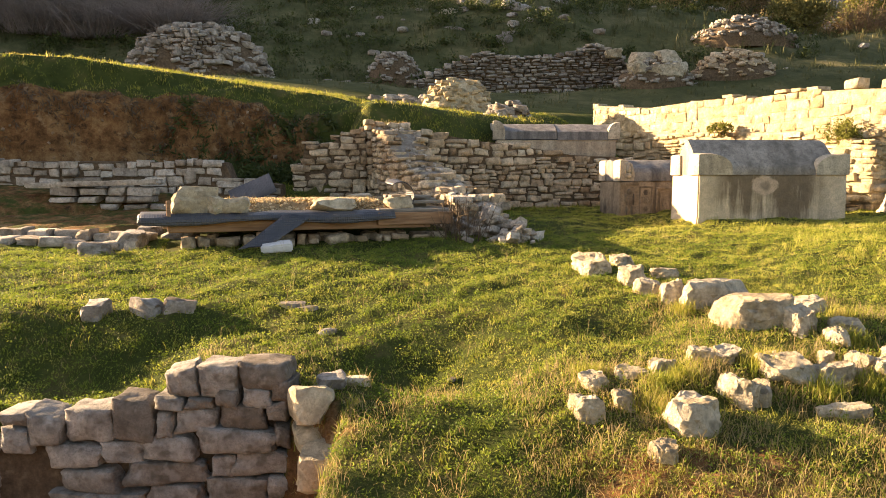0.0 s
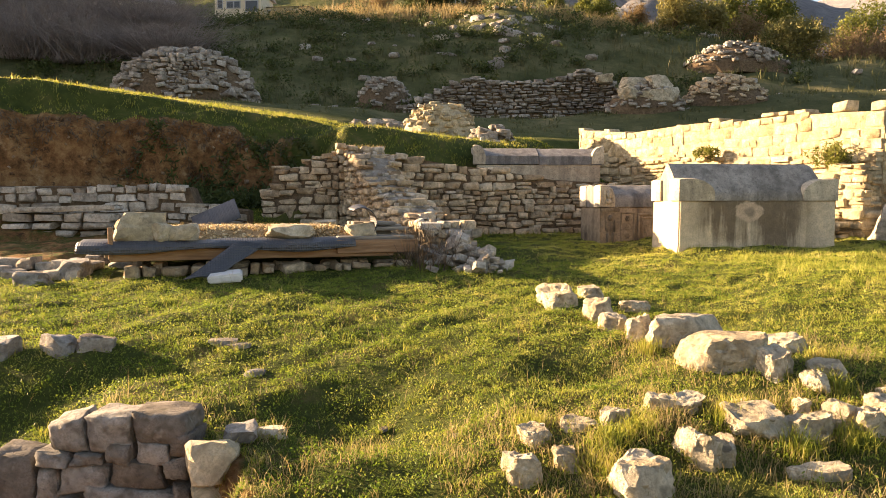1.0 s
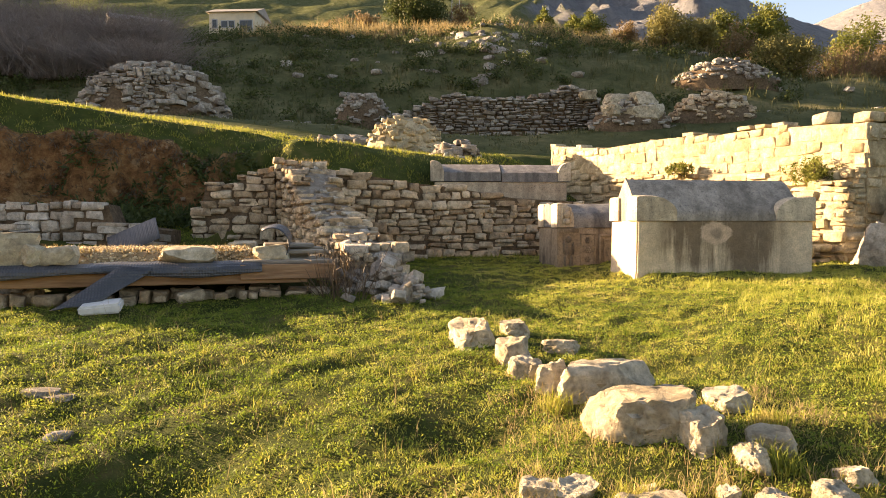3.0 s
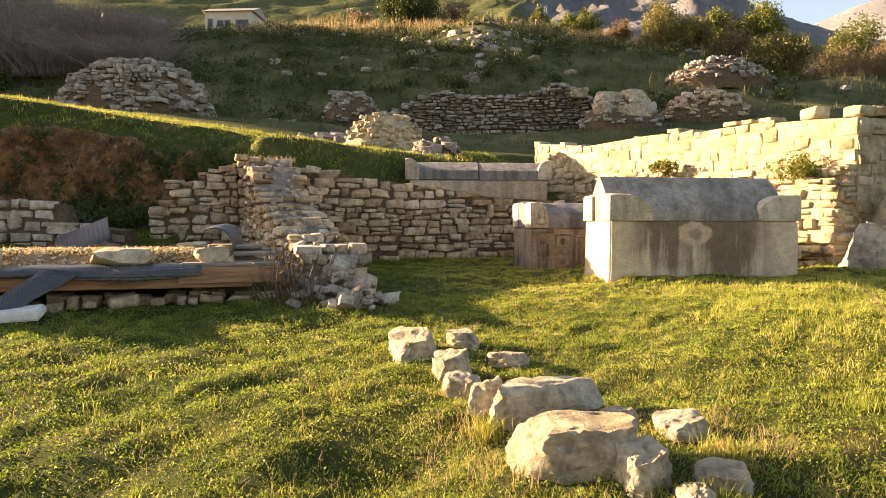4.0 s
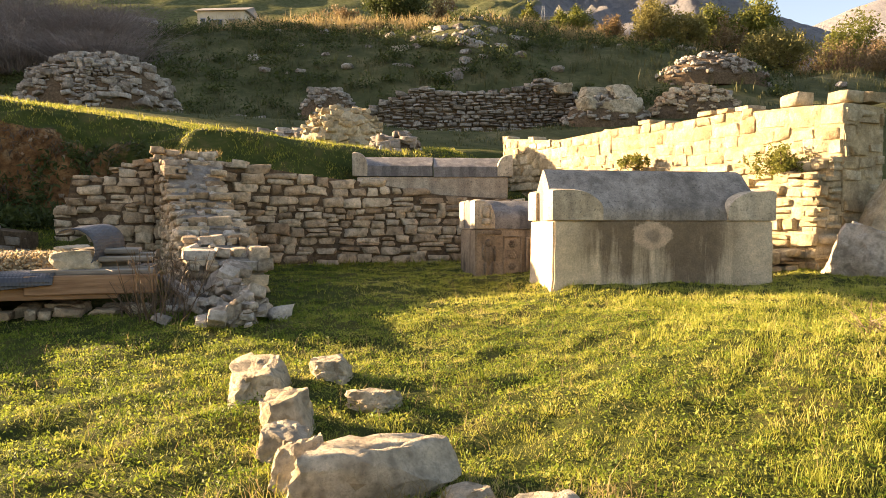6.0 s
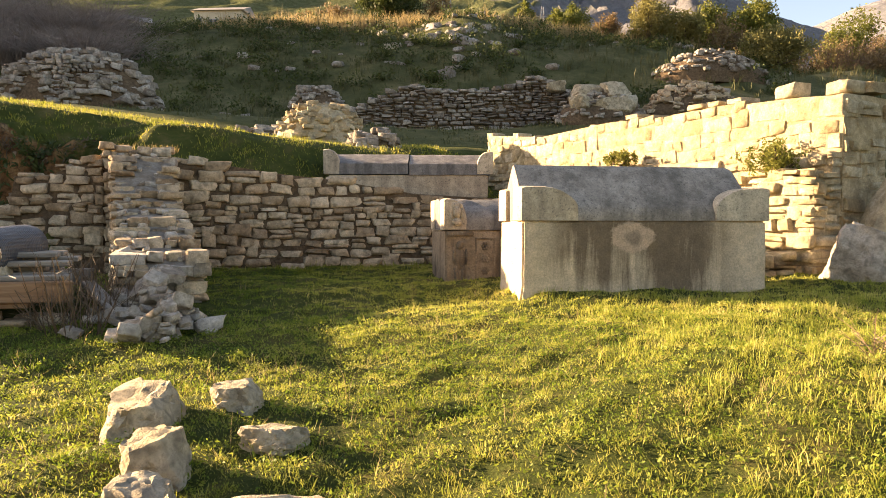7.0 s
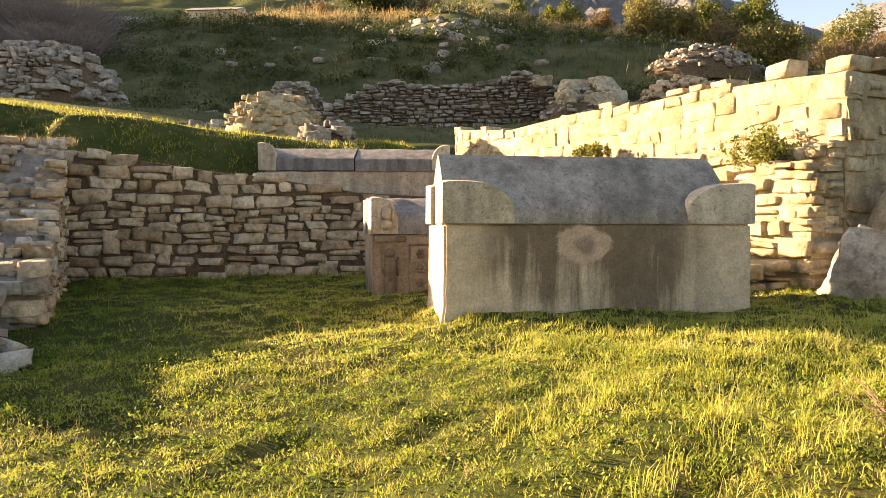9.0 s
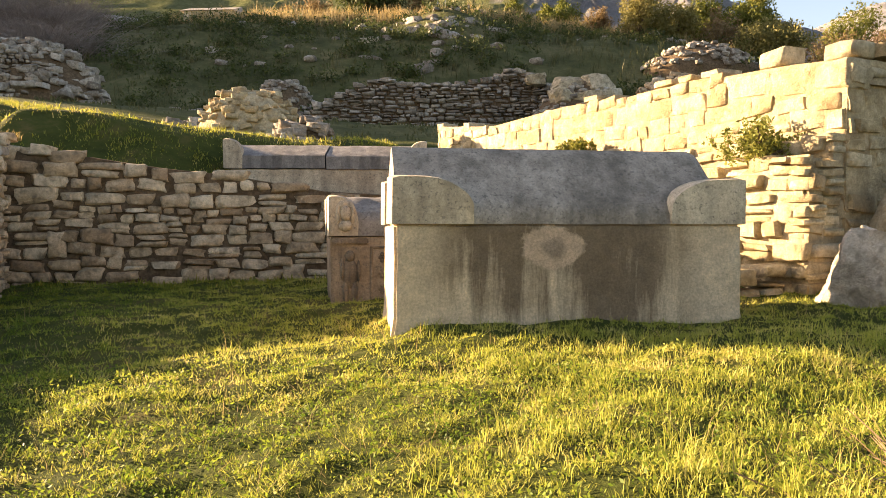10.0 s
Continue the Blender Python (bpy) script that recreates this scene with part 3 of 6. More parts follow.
def slab_mesh(p0, ang, length, base, top, thick, inset=0.022, steps=28, back=None):
    """The solid core of a wall: sits inset behind the face at p0 and is thick deep."""
    u = Vector((math.cos(ang), math.sin(ang), 0))
    n = Vector((math.sin(ang), -math.cos(ang), 0))
    bm = bmesh.new()
    rows = []
    for i in range(steps + 1):
        s = length * i / steps
        s2 = min(max(s, inset), length - inset)
        p = Vector((p0[0], p0[1], 0)) + u * s2
        f, b = p - n * inset, p - n * (thick - inset)
        zb, zt = base(s) - 0.25, top(s) - 0.03
        ring = []
        for q, zz in ((f, zb), (f, (zb + zt) / 2), (f, zt), ((f + b) / 2, zt + 0.02), (b, zt), (b, zb)):
            ring.append(bm.verts.new((q.x, q.y, zz)))
        rows.append(ring)
    for r0, r1 in zip(rows, rows[1:]):
        for k in range(6):
            bm.faces.new((r0[k], r1[k], r1[(k + 1) % 6], r0[(k + 1) % 6]))
    bm.faces.new(rows[0][::-1])
    bm.faces.new(rows[-1])
    bmesh.ops.recalc_face_normals(bm, faces=bm.faces[:])
    return bm


def coping(parent, p0, ang, length, top, thick, material, seed, size=(0.12, 0.3), rise=0.05, step=0.2, tilt=10, name="stone", tall=0.5):
    """Loose stones lying along the broken top of a wall."""
    rnd = random.Random(seed)
    kit = blocks(material)
    u = Vector((math.cos(ang), math.sin(ang), 0))
    n = Vector((math.sin(ang), -math.cos(ang), 0))
    s = 0.0
    while s < length:
        for off in np.arange(0.1, thick, 0.2):
            w = rnd.uniform(*size)
            h = w * rnd.uniform(0.35, 0.6) * tall * 2
            c = min(max(s + rnd.uniform(-0.05, 0.05), 0.05), length - 0.05)
            p = Vector((p0[0], p0[1], 0)) + u * c - n * (off + rnd.uniform(-0.05, 0.05))
            ob = new(name, rnd.choice(kit))
            ob.matrix_basis = (Matrix.Translation((p.x, p.y, top(c) + rise * rnd.uniform(-0.8, 1.0))) @ Matrix.Rotation(ang + radians(rnd.uniform(-30, 30)), 4, "Z")
                               @ Matrix.Rotation(radians(rnd.uniform(-tilt, tilt)), 4, "Y") @ Matrix.Rotation(radians(rnd.uniform(-tilt, tilt)), 4, "X")
                               @ Matrix.Diagonal((w, w * rnd.uniform(0.6, 1.0), h, 1)))
            ob.parent = parent
        s += step * rnd.uniform(0.8, 1.2)


def line(points):
    xs, ys = zip(*points)
    return lambda s: float(np.interp(s, xs, ys))


# rubble retaining wall behind the lawn
FW_LEN = 5.6
fw_top = line([(0, 1.66), (0.78, 1.65), (1.0, 1.52), (1.6, 1.52), (2.3, 1.42), (3.0, 1.36), (4.2, 1.18), (5.6, 1.12)])
fw_base = lambda s: 0.06
wall_back = part("wall_back", slab_mesh(FW_A, FW_ANG, FW_LEN, fw_base, fw_top, 0.5), M_CORE, smooth=False)
tagged(wall_back, "dry-laid rubble retaining wall of weathered beige limestone", "wall", kind="structure")
wall_face(wall_back, FW_A, FW_ANG, FW_LEN, fw_base, fw_top, M_WALL, 11, (0.085, 0.165), (0.14, 0.42), gap=-0.013, proud=0.026, lean=2.8, split=0.25)
coping(wall_back, FW_A, FW_ANG, 1.3, fw_top, 0.45, M_WALL, 12, (0.16, 0.3))

# spur wall running down to a heap of rubble on the lawn
SP_A, SP_END = (-1.34, 13.55), (0.22, 10.15)
SP_ANG = math.atan2(SP_END[1] - SP_A[1], SP_END[0] - SP_A[0])
SP_LEN = math.dist(SP_A, SP_END)
SP_W = 0.72
SP_U = (math.cos(SP_ANG), math.sin(SP_ANG))
sp_top = line([(0, 1.62), (0.55, 1.52), (1.0, 1.18), (1.5, 0.95), (2.0, 0.81), (2.6, 0.60), (3.0, 0.51), (3.4, 0.45), (3.8, 0.33)])
sp_base = lambda s: 0.02
wall_spur = part("wall_spur", slab_mesh(SP_A, SP_ANG, SP_LEN, sp_base, sp_top, SP_W, 0.04, 60), M_MORTAR, smooth=False)
tagged(wall_spur, "broken rubble spur wall stepping down onto the lawn", "wall", kind="structure")
wall_face(wall_spur, SP_A, SP_ANG, SP_LEN, sp_base, sp_top, M_WALL, 21, (0.085, 0.15), (0.14, 0.36), gap=0.006, lean=2.0, split=0.25)
SP_R = (SP_END[0] - SP_U[1] * SP_W, SP_END[1] + SP_U[0] * SP_W)
wall_face(wall_spur, SP_R, SP_ANG + math.pi, SP_LEN - 0.3, sp_base, lambda s: sp_top(SP_LEN - s), M_WALL, 22, (0.085, 0.15), (0.14, 0.36), gap=0.006, lean=2.0, split=0.25)


def stepped_top(parent, p0, ang, length, width, top, seed):
    """Broken courses left one above the other like rough steps, with mortar rubble between the stones."""
    rnd = random.Random(seed)
    u = Vector((math.cos(ang), math.sin(ang), 0))
    v = Vector((-math.sin(ang), math.cos(ang), 0))
    z = 0.12
    while z < 1.6:
        h = rnd.uniform(0.085, 0.13)
        a = 0.0
        while a < length - 0.03:
            run = rnd.uniform(0.14, 0.26)
            t = top(min(a + run / 2, length))
            if z + 0.3 * h < t < z + 1.5 * h:
                b = rnd.uniform(-0.04, 0.02)
                while b < width - 0.06:
                    w = rnd.uniform(0.12, 0.34)
                    w = min(w, width + 0.04 - b)
                    small = rnd.random() < 0.35
                    if rnd.random() < 0.86:
                        q = Vector((p0[0], p0[1], 0)) + u * (a + run / 2 + rnd.uniform(-0.04, 0.04)) + v * (b + w / 2)
                        st = new("stone", rnd.choice(blocks(M_WALLGREY if rnd.random() < 0.45 else M_WALL)))
                        k = 0.6 if small else 1.0
                        st.matrix_basis = (Matrix.Translation((q.x, q.y, z + h * 0.5 + rnd.uniform(-0.012, 0.012))) @ Matrix.Rotation(ang + radians(rnd.uniform(-12, 12)), 4, "Z")
                                           @ Matrix.Rotation(radians(rnd.uniform(-7, 7)), 4, "Y") @ Matrix.Rotation(radians(rnd.uniform(-6, 6)), 4, "X")
                                           @ Matrix.Diagonal((run * rnd.uniform(0.9, 1.25) * k, w * 0.98 * k, h * rnd.uniform(0.8, 1.15) * (0.75 if small else 1.0), 1)))
                        st.parent = parent
                    b += w
            a += run
        z += h


stepped_top(wall_spur, SP_A, SP_ANG, SP_LEN, SP_W, sp_top, 23)
coping(wall_spur, SP_A, SP_ANG, SP_LEN, sp_top, SP_W - 0.05, M_WALLGREY, 26, (0.04, 0.11), 0.02, 0.24, 25, tall=0.7)
rnd = random.Random(24)
for i in range(95):
    k = rnd.random()
    px, py = 0.50 + 0.50 * k + rnd.gauss(0, 0.17), 10.15 - 1.05 * k + rnd.gauss(0, 0.12)
    w = rnd.choice((0.07, 0.09, 0.12, 0.16, 0.22)) * rnd.uniform(0.8, 1.25)
    hump = 0.38 * math.exp(-((px - 0.5 - 0.5 * k) / 0.25) ** 2) * rnd.random() * (1.1 - 0.6 * k)
    st = new("stone", rnd.choice(blocks(M_WALLGREY)))
    st.matrix_basis = pose(px, py, ground_z(px, py) + hump + w * 0.15, rnd.uniform(-30, 30), rnd.uniform(-30, 30), rnd.uniform(0, 360)) @ Matrix.Diagonal((w, w * 0.75, w * 0.5, 1))
    st.parent = wall_spur

# lower stub of wall beside the corner, and the long low wall
ST_A, ST_ANG, ST_LEN = (-2.78, 13.45), radians(3), 1.36
st_top = line([(0, 0.90), (0.19, 0.92), (0.20, 1.35), (0.52, 1.33), (0.58, 1.28), (0.8, 1.42), (1.36, 1.56)])
wall_stub = part("wall_stub", slab_mesh(ST_A, ST_ANG, ST_LEN, lambda s: 0.3, st_top, 0.5), M_CORE, smooth=False)
tagged(wall_stub, "short stub of coursed limestone rubble wall", "wall", kind="structure")
wall_face(wall_stub, ST_A, ST_ANG, ST_LEN, lambda s: 0.3, st_top, M_WALL, 31, (0.09, 0.17), (0.14, 0.40), gap=-0.012, lean=2.6, split=0.3)
coping(wall_stub, ST_A, ST_ANG, ST_LEN, st_top, 0.4, M_WALL, 32, (0.14, 0.24))

LW_A, LW_ANG, LW_LEN = (-9.2, 12.45), radians(2.5), 6.4
lw_top = line([(0, 1.02), (3.0, 1.02), (5.45, 1.0), (5.5, 0.72), (6.4, 0.62)])
wall_low = part("wall_low", slab_mesh(LW_A, LW_ANG, LW_LEN, lambda s: 0.12, lw_top, 0.5, steps=60), M_CORE, smooth=False)
tagged(wall_low, "low retaining wall of squared and rubble limestone", "wall", kind="structure")
wall_face(wall_low, LW_A, LW_ANG, LW_LEN, lambda s: 0.12, lw_top, M_WALLGREY, 41, (0.12, 0.22), (0.16, 0.5), gap=-0.010, lean=1.6, split=0.35)

# near wall over the pit
NW_A, NW_ANG, NW_LEN = (-4.4, 4.60), radians(0.5), 3.42
nw_top = line([(0, -0.92), (1.8, -0.89), (2.0, -0.80), (2.3, -0.72), (2.5, -0.74), (2.55, -0.68), (3.42, -0.63)])
wall_near = part("wall_near", slab_mesh(NW_A, NW_ANG, NW_LEN, lambda s: -1.95, lambda s: nw_top(s) - 0.08, 0.22, 0.06), M_CORE, smooth=False)
tagged(wall_near, "dry-stone wall of large squared blocks over a pit", "wall", kind="structure")
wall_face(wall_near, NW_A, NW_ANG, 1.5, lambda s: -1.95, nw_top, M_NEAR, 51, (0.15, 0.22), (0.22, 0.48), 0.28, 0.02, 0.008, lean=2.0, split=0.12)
NEAR_COURSES = (   # each block: start, end, top, foot
    ((-2.87, -2.69, -0.77, -0.87), (-2.69, -2.47, -0.76, -0.99), (-2.47, -2.13, -0.74, -0.96), (-2.13, -1.85, -0.68, -0.96), (-1.85, -1.67, -0.66, -0.74), (-1.66, -1.49, -0.67, -0.74), (-1.48, -1.32, -0.62, -0.74), (-1.3, -1.11, -0.61, -0.73), (-1.11, -0.97, -0.56, -0.69)),
    ((-2.87, -2.68, -0.87, -1.03), (-1.84, -1.74, -0.76, -0.92), (-1.74, -1.46, -0.74, -0.9), (-1.45, -1.15, -0.72, -0.87), (-1.15, -1.02, -0.7, -0.84)),
    ((-2.58, -2.23, -0.96, -1.14), (-2.22, -1.94, -0.96, -1.1), (-1.94, -1.6, -0.91, -1.08), (-1.59, -1.1, -0.86, -1.04), (-1.1, -0.99, -0.85, -0.99)),
    ((-2.48, -2.09, -1.13, -1.31), (-2.07, -1.52, -1.08, -1.25), (-1.51, -1.37, -1.05, -1.2), (-1.37, -0.99, -1.01, -1.19)),
    ((-2.43, -1.96, -1.3, -1.42), (-1.94, -1.57, -1.25, -1.41), (-1.56, -1.15, -1.2, -1.38), (-1.14, -0.97, -1.19, -1.35)),
)
rnd = random.Random(51)
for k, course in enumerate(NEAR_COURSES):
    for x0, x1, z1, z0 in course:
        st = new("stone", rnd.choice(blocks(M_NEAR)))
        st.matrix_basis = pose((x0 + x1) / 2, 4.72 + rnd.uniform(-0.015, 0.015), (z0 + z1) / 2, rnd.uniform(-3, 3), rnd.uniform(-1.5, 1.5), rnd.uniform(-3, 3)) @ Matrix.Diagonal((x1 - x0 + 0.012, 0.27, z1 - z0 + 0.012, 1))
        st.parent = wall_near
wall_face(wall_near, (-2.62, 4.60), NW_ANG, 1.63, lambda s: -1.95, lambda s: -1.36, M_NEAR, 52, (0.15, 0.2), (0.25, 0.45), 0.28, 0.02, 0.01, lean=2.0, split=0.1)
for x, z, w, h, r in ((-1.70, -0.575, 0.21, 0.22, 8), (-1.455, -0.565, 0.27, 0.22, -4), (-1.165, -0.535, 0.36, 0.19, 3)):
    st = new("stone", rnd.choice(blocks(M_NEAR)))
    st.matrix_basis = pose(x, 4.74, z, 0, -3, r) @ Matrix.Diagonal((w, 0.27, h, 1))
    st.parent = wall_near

# tall pale wall
TW_A, TW_B = (7.35, 12.25), (3.85, 19.4)
TW_ANG = math.atan2(TW_A[1] - TW_B[1], TW_A[0] - TW_B[0])
TW_LEN = math.dist(TW_A, TW_B)
tw_top = line([(0, 2.58), (0.6, 2.50), (2.0, 2.34), (3.9, 2.37), (5.1, 2.29), (5.6, 2.31), (6.5, 2.27), (7.3, 2.24), (7.96, 2.18)])
tw_base = line([(0, 1.2), (2.0, 0.8), (4.5, 0.2), (7.9, 0.05)])
wall_pale = part("wall_pale", slab_mesh(TW_B, TW_ANG, TW_LEN, tw_base, tw_top, 0.75, 0.004), M_PALERUB, smooth=False)
tagged(wall_pale, "tall sunlit wall of pale squared limestone blocks", "wall", kind="structure")
wall_face(wall_pale, TW_B, TW_ANG, TW_LEN, tw_base, tw_top, M_PALERUB, 61, (0.14, 0.24), (0.2, 0.5), 0.3, 0.006, -0.022, lean=1.2, split=0.2)
wall_face(wall_pale, TW_A, TW_ANG + math.pi / 2, 0.75, lambda s: 0.05, lambda s: 2.16, M_PALERUB, 62, (0.14, 0.24), (0.22, 0.5), 0.3, 0.03, 0.012, lean=2.0)


# ---------------------------------------------------------------- sarcophagi
def weathered_box(sx, sy, sz, bevel, cells, amount, seed, taper=0.0, foot=0.0):
    """A block standing on z = 0 with worn faces and rounded edges."""
    bm = bmesh.new()
    box(bm, 0, 0, sz / 2, sx, sy, sz)
    bevelled(bm, bevel, 2)
    bmesh.ops.subdivide_edges(bm, edges=[e for e in bm.edges if e.calc_length() > 0.2], cuts=cells, use_grid_fill=True)
    for v in bm.verts:
        k = v.co.z / sz
        v.co.x *= 1 - taper * k
        v.co.y *= 1 - taper * k
        if foot and k < 0.2:
            f = 1 + foot * (0.2 - k) / 0.2
            v.co.x *= f
            v.co.y *= f
    rough_up(bm, amount, 4.0, seed)
    bmesh.ops.recalc_face_normals(bm, faces=bm.faces[:])
    return bm


def gable(length, depth, eave, rise, seed, amount=0.006, nx=40, ny=10, rounding=0.06):
    """A roof-shaped lid: upright eave band and two slopes with a softened ridge."""
    prof = [(-depth / 2, 0.0), (-depth / 2, eave)]
    for i in range(1, 2 * ny):
        k = -1 + i / ny
        prof.append((k * depth / 2, eave + rise * (1 - math.sqrt(k * k + rounding ** 2) + rounding * 0.9)))
    prof += [(depth / 2, eave), (depth / 2, 0.0)]
    bm = bmesh.new()
    rows = []
    for i in range(nx + 1):
        x = -length / 2 + length * i / nx
        rows.append([bm.verts.new((x, yy, zz)) for yy, zz in prof])
    for r0, r1 in zip(rows, rows[1:]):
        for a in range(len(prof)):
            b = (a + 1) % len(prof)
            bm.faces.new((r0[a], r0[b], r1[b], r1[a]))
    bm.faces.new(rows[0])
    bm.faces.new(rows[-1][::-1])
    bmesh.ops.recalc_face_normals(bm, faces=bm.faces[:])
    rough_up(bm, amount, 5.0, seed)
    return bm


def acroterion(w, d, h, seed, side=1):
    """A corner horn of a lid: flat outside, a quarter round towards the middle."""
    bm = bmesh.new()
    prof = [(0.0, 0.0), (0.0, h * 0.97), (w * 0.08, h)]
    for i in range(9):
        a = math.pi / 2 * i / 8
        prof.append((w * 0.30 + w * 0.70 * math.sin(a), h * (0.35 + 0.65 * math.cos(a))))
    prof += [(w, 0.0)]
    layers = []
    for j in range(5):
        y = -d / 2 + d * j / 4
        shrink = 0.955 if j in (0, 4) else 1.0
        layers.append([bm.verts.new((side * (w / 2 + (px - w / 2) * shrink), y, pz * (shrink if pz > 0 else 1))) for px, pz in prof])
    for r0, r1 in zip(layers, layers[1:]):
        for a in range(len(prof)):
            b = (a + 1) % len(prof)
            bm.faces.new((r0[a], r0[b], r1[b], r1[a]))
    bm.faces.new(layers[0])
    bm.faces.new(layers[-1])
    bmesh.ops.recalc_face_normals(bm, faces=bm.faces[:])
    rough_up(bm, 0.008, 6.0, seed)
    return bm


def broken_end(bm, length, eave):
    """Knocks the ridge off at one end of a lid."""
    for v in bm.verts:
        k = (v.co.x - (length / 2 - 0.15)) / 0.13
        if k > 0 and v.co.z > eave:
            v.co.z = eave + (v.co.z - eave) * (1 - 0.5 * k)
    return bm


def sarcophagus(place, ang, length, depth, chest_h, eave, rise, horn, seed, mats, label, foot=0.02, horn_h=None):
    """Empty at the front left foot of the chest; x runs along the front."""
    thing = tagged(new("sarcophagus"), label, "sarcophagus")
    thing.empty_display_size = 0.2
    thing.matrix_basis = Matrix.Translation(place) @ Matrix.Rotation(ang, 4, "Z")
    chest = part("chest", weathered_box(length, depth, chest_h, 0.018, 14, 0.006, seed, 0.004, foot), mats[0], thing)
    chest.location = (length / 2, depth / 2, 0)
    lid = part("lid", broken_end(gable(length - 0.04, depth - 0.01, eave, rise, seed + 1, 0.003), length, eave), mats[1], thing)
    lid.location = (length / 2, depth / 2, chest_h - 0.004)
    hh = horn_h or (eave + rise * 0.55)
    for ex in (0, 1):
        for ey in (0, 1):
            h = part("acroterion", acroterion(horn[0], horn[1], hh, seed + 3 + ex * 2 + ey, 1 if ex == 0 else -1), mats[2], thing)
            h.location = (-0.025 if ex == 0 else length + 0.025, horn[1] / 2 - 0.02 if ey == 0 else depth - horn[1] / 2 + 0.02, chest_h - 0.002)
    return thing


S1 = sarcophagus((3.63, 10.62, 0.0), radians(8.8), 2.36, 0.84, 0.75, 0.07, 0.46, (0.55, 0.30), 1, (M_CHEST, M_LID, M_ACRO),
                 "large plain limestone sarcophagus with gabled lid and corner horns", 0.02, 0.31)


def sarcophagus_carved(place, ang):
    """The brown one: coped lid with a bust-shaped corner, front with framed panels."""
    L, D, H = 1.95, 0.86, 0.64
    thing = tagged(new("sarcophagus"), "brown carved sarcophagus with a rounded lid, half in shade", "sarcophagus")
    thing.matrix_basis = Matrix.Translation(place) @ Matrix.Rotation(ang, 4, "Z")
    chest = part("chest", weathered_box(L, D, H, 0.015, 12, 0.006, 11), M_CHEST_B, thing)
    chest.location = (L / 2, D / 2, 0)
    lid = part("lid", gable(L + 0.02, D + 0.02, 0.12, 0.25, 12, 0.012, rounding=0.35), M_LIDSPECK, thing, "grey speckled lid with rounded back")
    lid.location = (L / 2, D / 2, H + 0.01)
    for ex in (0, 1):
        for ey in (0, 1):
            h = part("acroterion", acroterion(0.27, 0.28, 0.36, 13 + ex + ey * 2, 1 if ex == 0 else -1), M_ACRO, thing)
            h.location = (-0.02 if ex == 0 else L + 0.02, 0.12 if ey == 0 else D - 0.12, H + 0.012)
    bm = bmesh.new()   # a plain bust-like boss in the corner niche
    for (x, y, z, rx, ry, rz) in ((0.13, -0.02, 0.20, 0.048, 0.045, 0.075), (0.13, -0.02, 0.09, 0.06, 0.035, 0.05), (0.13, 0.0, 0.27, 0.08, 0.03, 0.05), (0.065, 0.0, 0.19, 0.025, 0.03, 0.09), (0.195, 0.0, 0.19, 0.025, 0.03, 0.09)):
        bmesh.ops.create_icosphere(bm, subdivisions=2, radius=1.0, matrix=Matrix.Translation((x, y, z)) @ Matrix.Diagonal((rx, ry, rz, 1)))
    boss = part("boss", bm, M_ACRO, thing, "worn carved boss")
    boss.location = (0, -0.01, H + 0.01)
    # front: corner pilaster with a worn relief, rosette strip, framed panel
    def moulding(name, x0, x1, z0, z1, w, out):
        bm = bmesh.new()
        for cx, cz, sx, sz in (((x0 + x1) / 2, z0, x1 - x0 + w, w), ((x0 + x1) / 2, z1, x1 - x0 + w, w), (x0, (z0 + z1) / 2, w, z1 - z0 - w), (x1, (z0 + z1) / 2, w, z1 - z0 - w)):
            box(bm, cx, -out / 2 + 0.004, cz, sx, out, sz)
        bevelled(bm, 0.004, 1)
        return part(name, bm, M_CHEST_B, thing, smooth=False)
    moulding("panel_frame", 0.66, 1.36, 0.09, 0.53, 0.03, 0.026)
    moulding("panel_frame", 0.73, 1.29, 0.15, 0.47, 0.02, 0.018)
    moulding("panel_frame", 0.36, 0.58, 0.09, 0.55, 0.02, 0.016)
    for (x, z, rx, rz) in ((0.17, 0.47, 0.045, 0.055), (0.17, 0.32, 0.075, 0.13), (0.13, 0.15, 0.03, 0.11), (0.21, 0.15, 0.03, 0.11), (0.10, 0.36, 0.02, 0.1), (0.245, 0.34, 0.02, 0.1)):
        bm = bmesh.new()
        bmesh.ops.create_icosphere(bm, subdivisions=2, radius=1.0, matrix=Matrix.Translation((x, 0.0, z)) @ Matrix.Diagonal((rx, 0.03, rz, 1)))
        part("relief", bm, M_CHEST_B, thing, "worn carved relief")
    for z, t in ((0.035, 0.07), (0.605, 0.06)):
        bm = bmesh.new()
        box(bm, 0.17, -0.005, z, 0.32, 0.04, t)
        bevelled(bm, 0.012, 2)
        part("pilaster_band", bm, M_CHEST_B, thing)
    for z in (0.18, 0.32, 0.46):
        for k in range(6):
            a = k * math.pi / 3
            bm = bmesh.new()
            bmesh.ops.create_icosphere(bm, subdivisions=1, radius=1.0, matrix=Matrix.Translation((0.47 + 0.032 * math.cos(a), 0.0, z + 0.032 * math.sin(a))) @ Matrix.Diagonal((0.022, 0.016, 0.022, 1)))
            part("petal", bm, M_CHEST_B, thing)
        bm = bmesh.new()
        bmesh.ops.create_icosphere(bm, subdivisions=1, radius=1.0, matrix=Matrix.Translation((0.47, 0.0, z)) @ Matrix.Diagonal((0.018, 0.022, 0.018, 1)))
        part("rosette", bm, M_CHEST_B, thing)
    cu = bpy.data.curves.new("inscription", "FONT")
    cu.body, cu.size, cu.extrude = "D", 0.17, 0.004
    cu.materials.append(M_INK)
    tx = new("inscription", cu)
    tx.parent = thing
    tx.matrix_basis = pose(0.46, 0.048, H + 0.165, 47, 0, 0)
    return thing


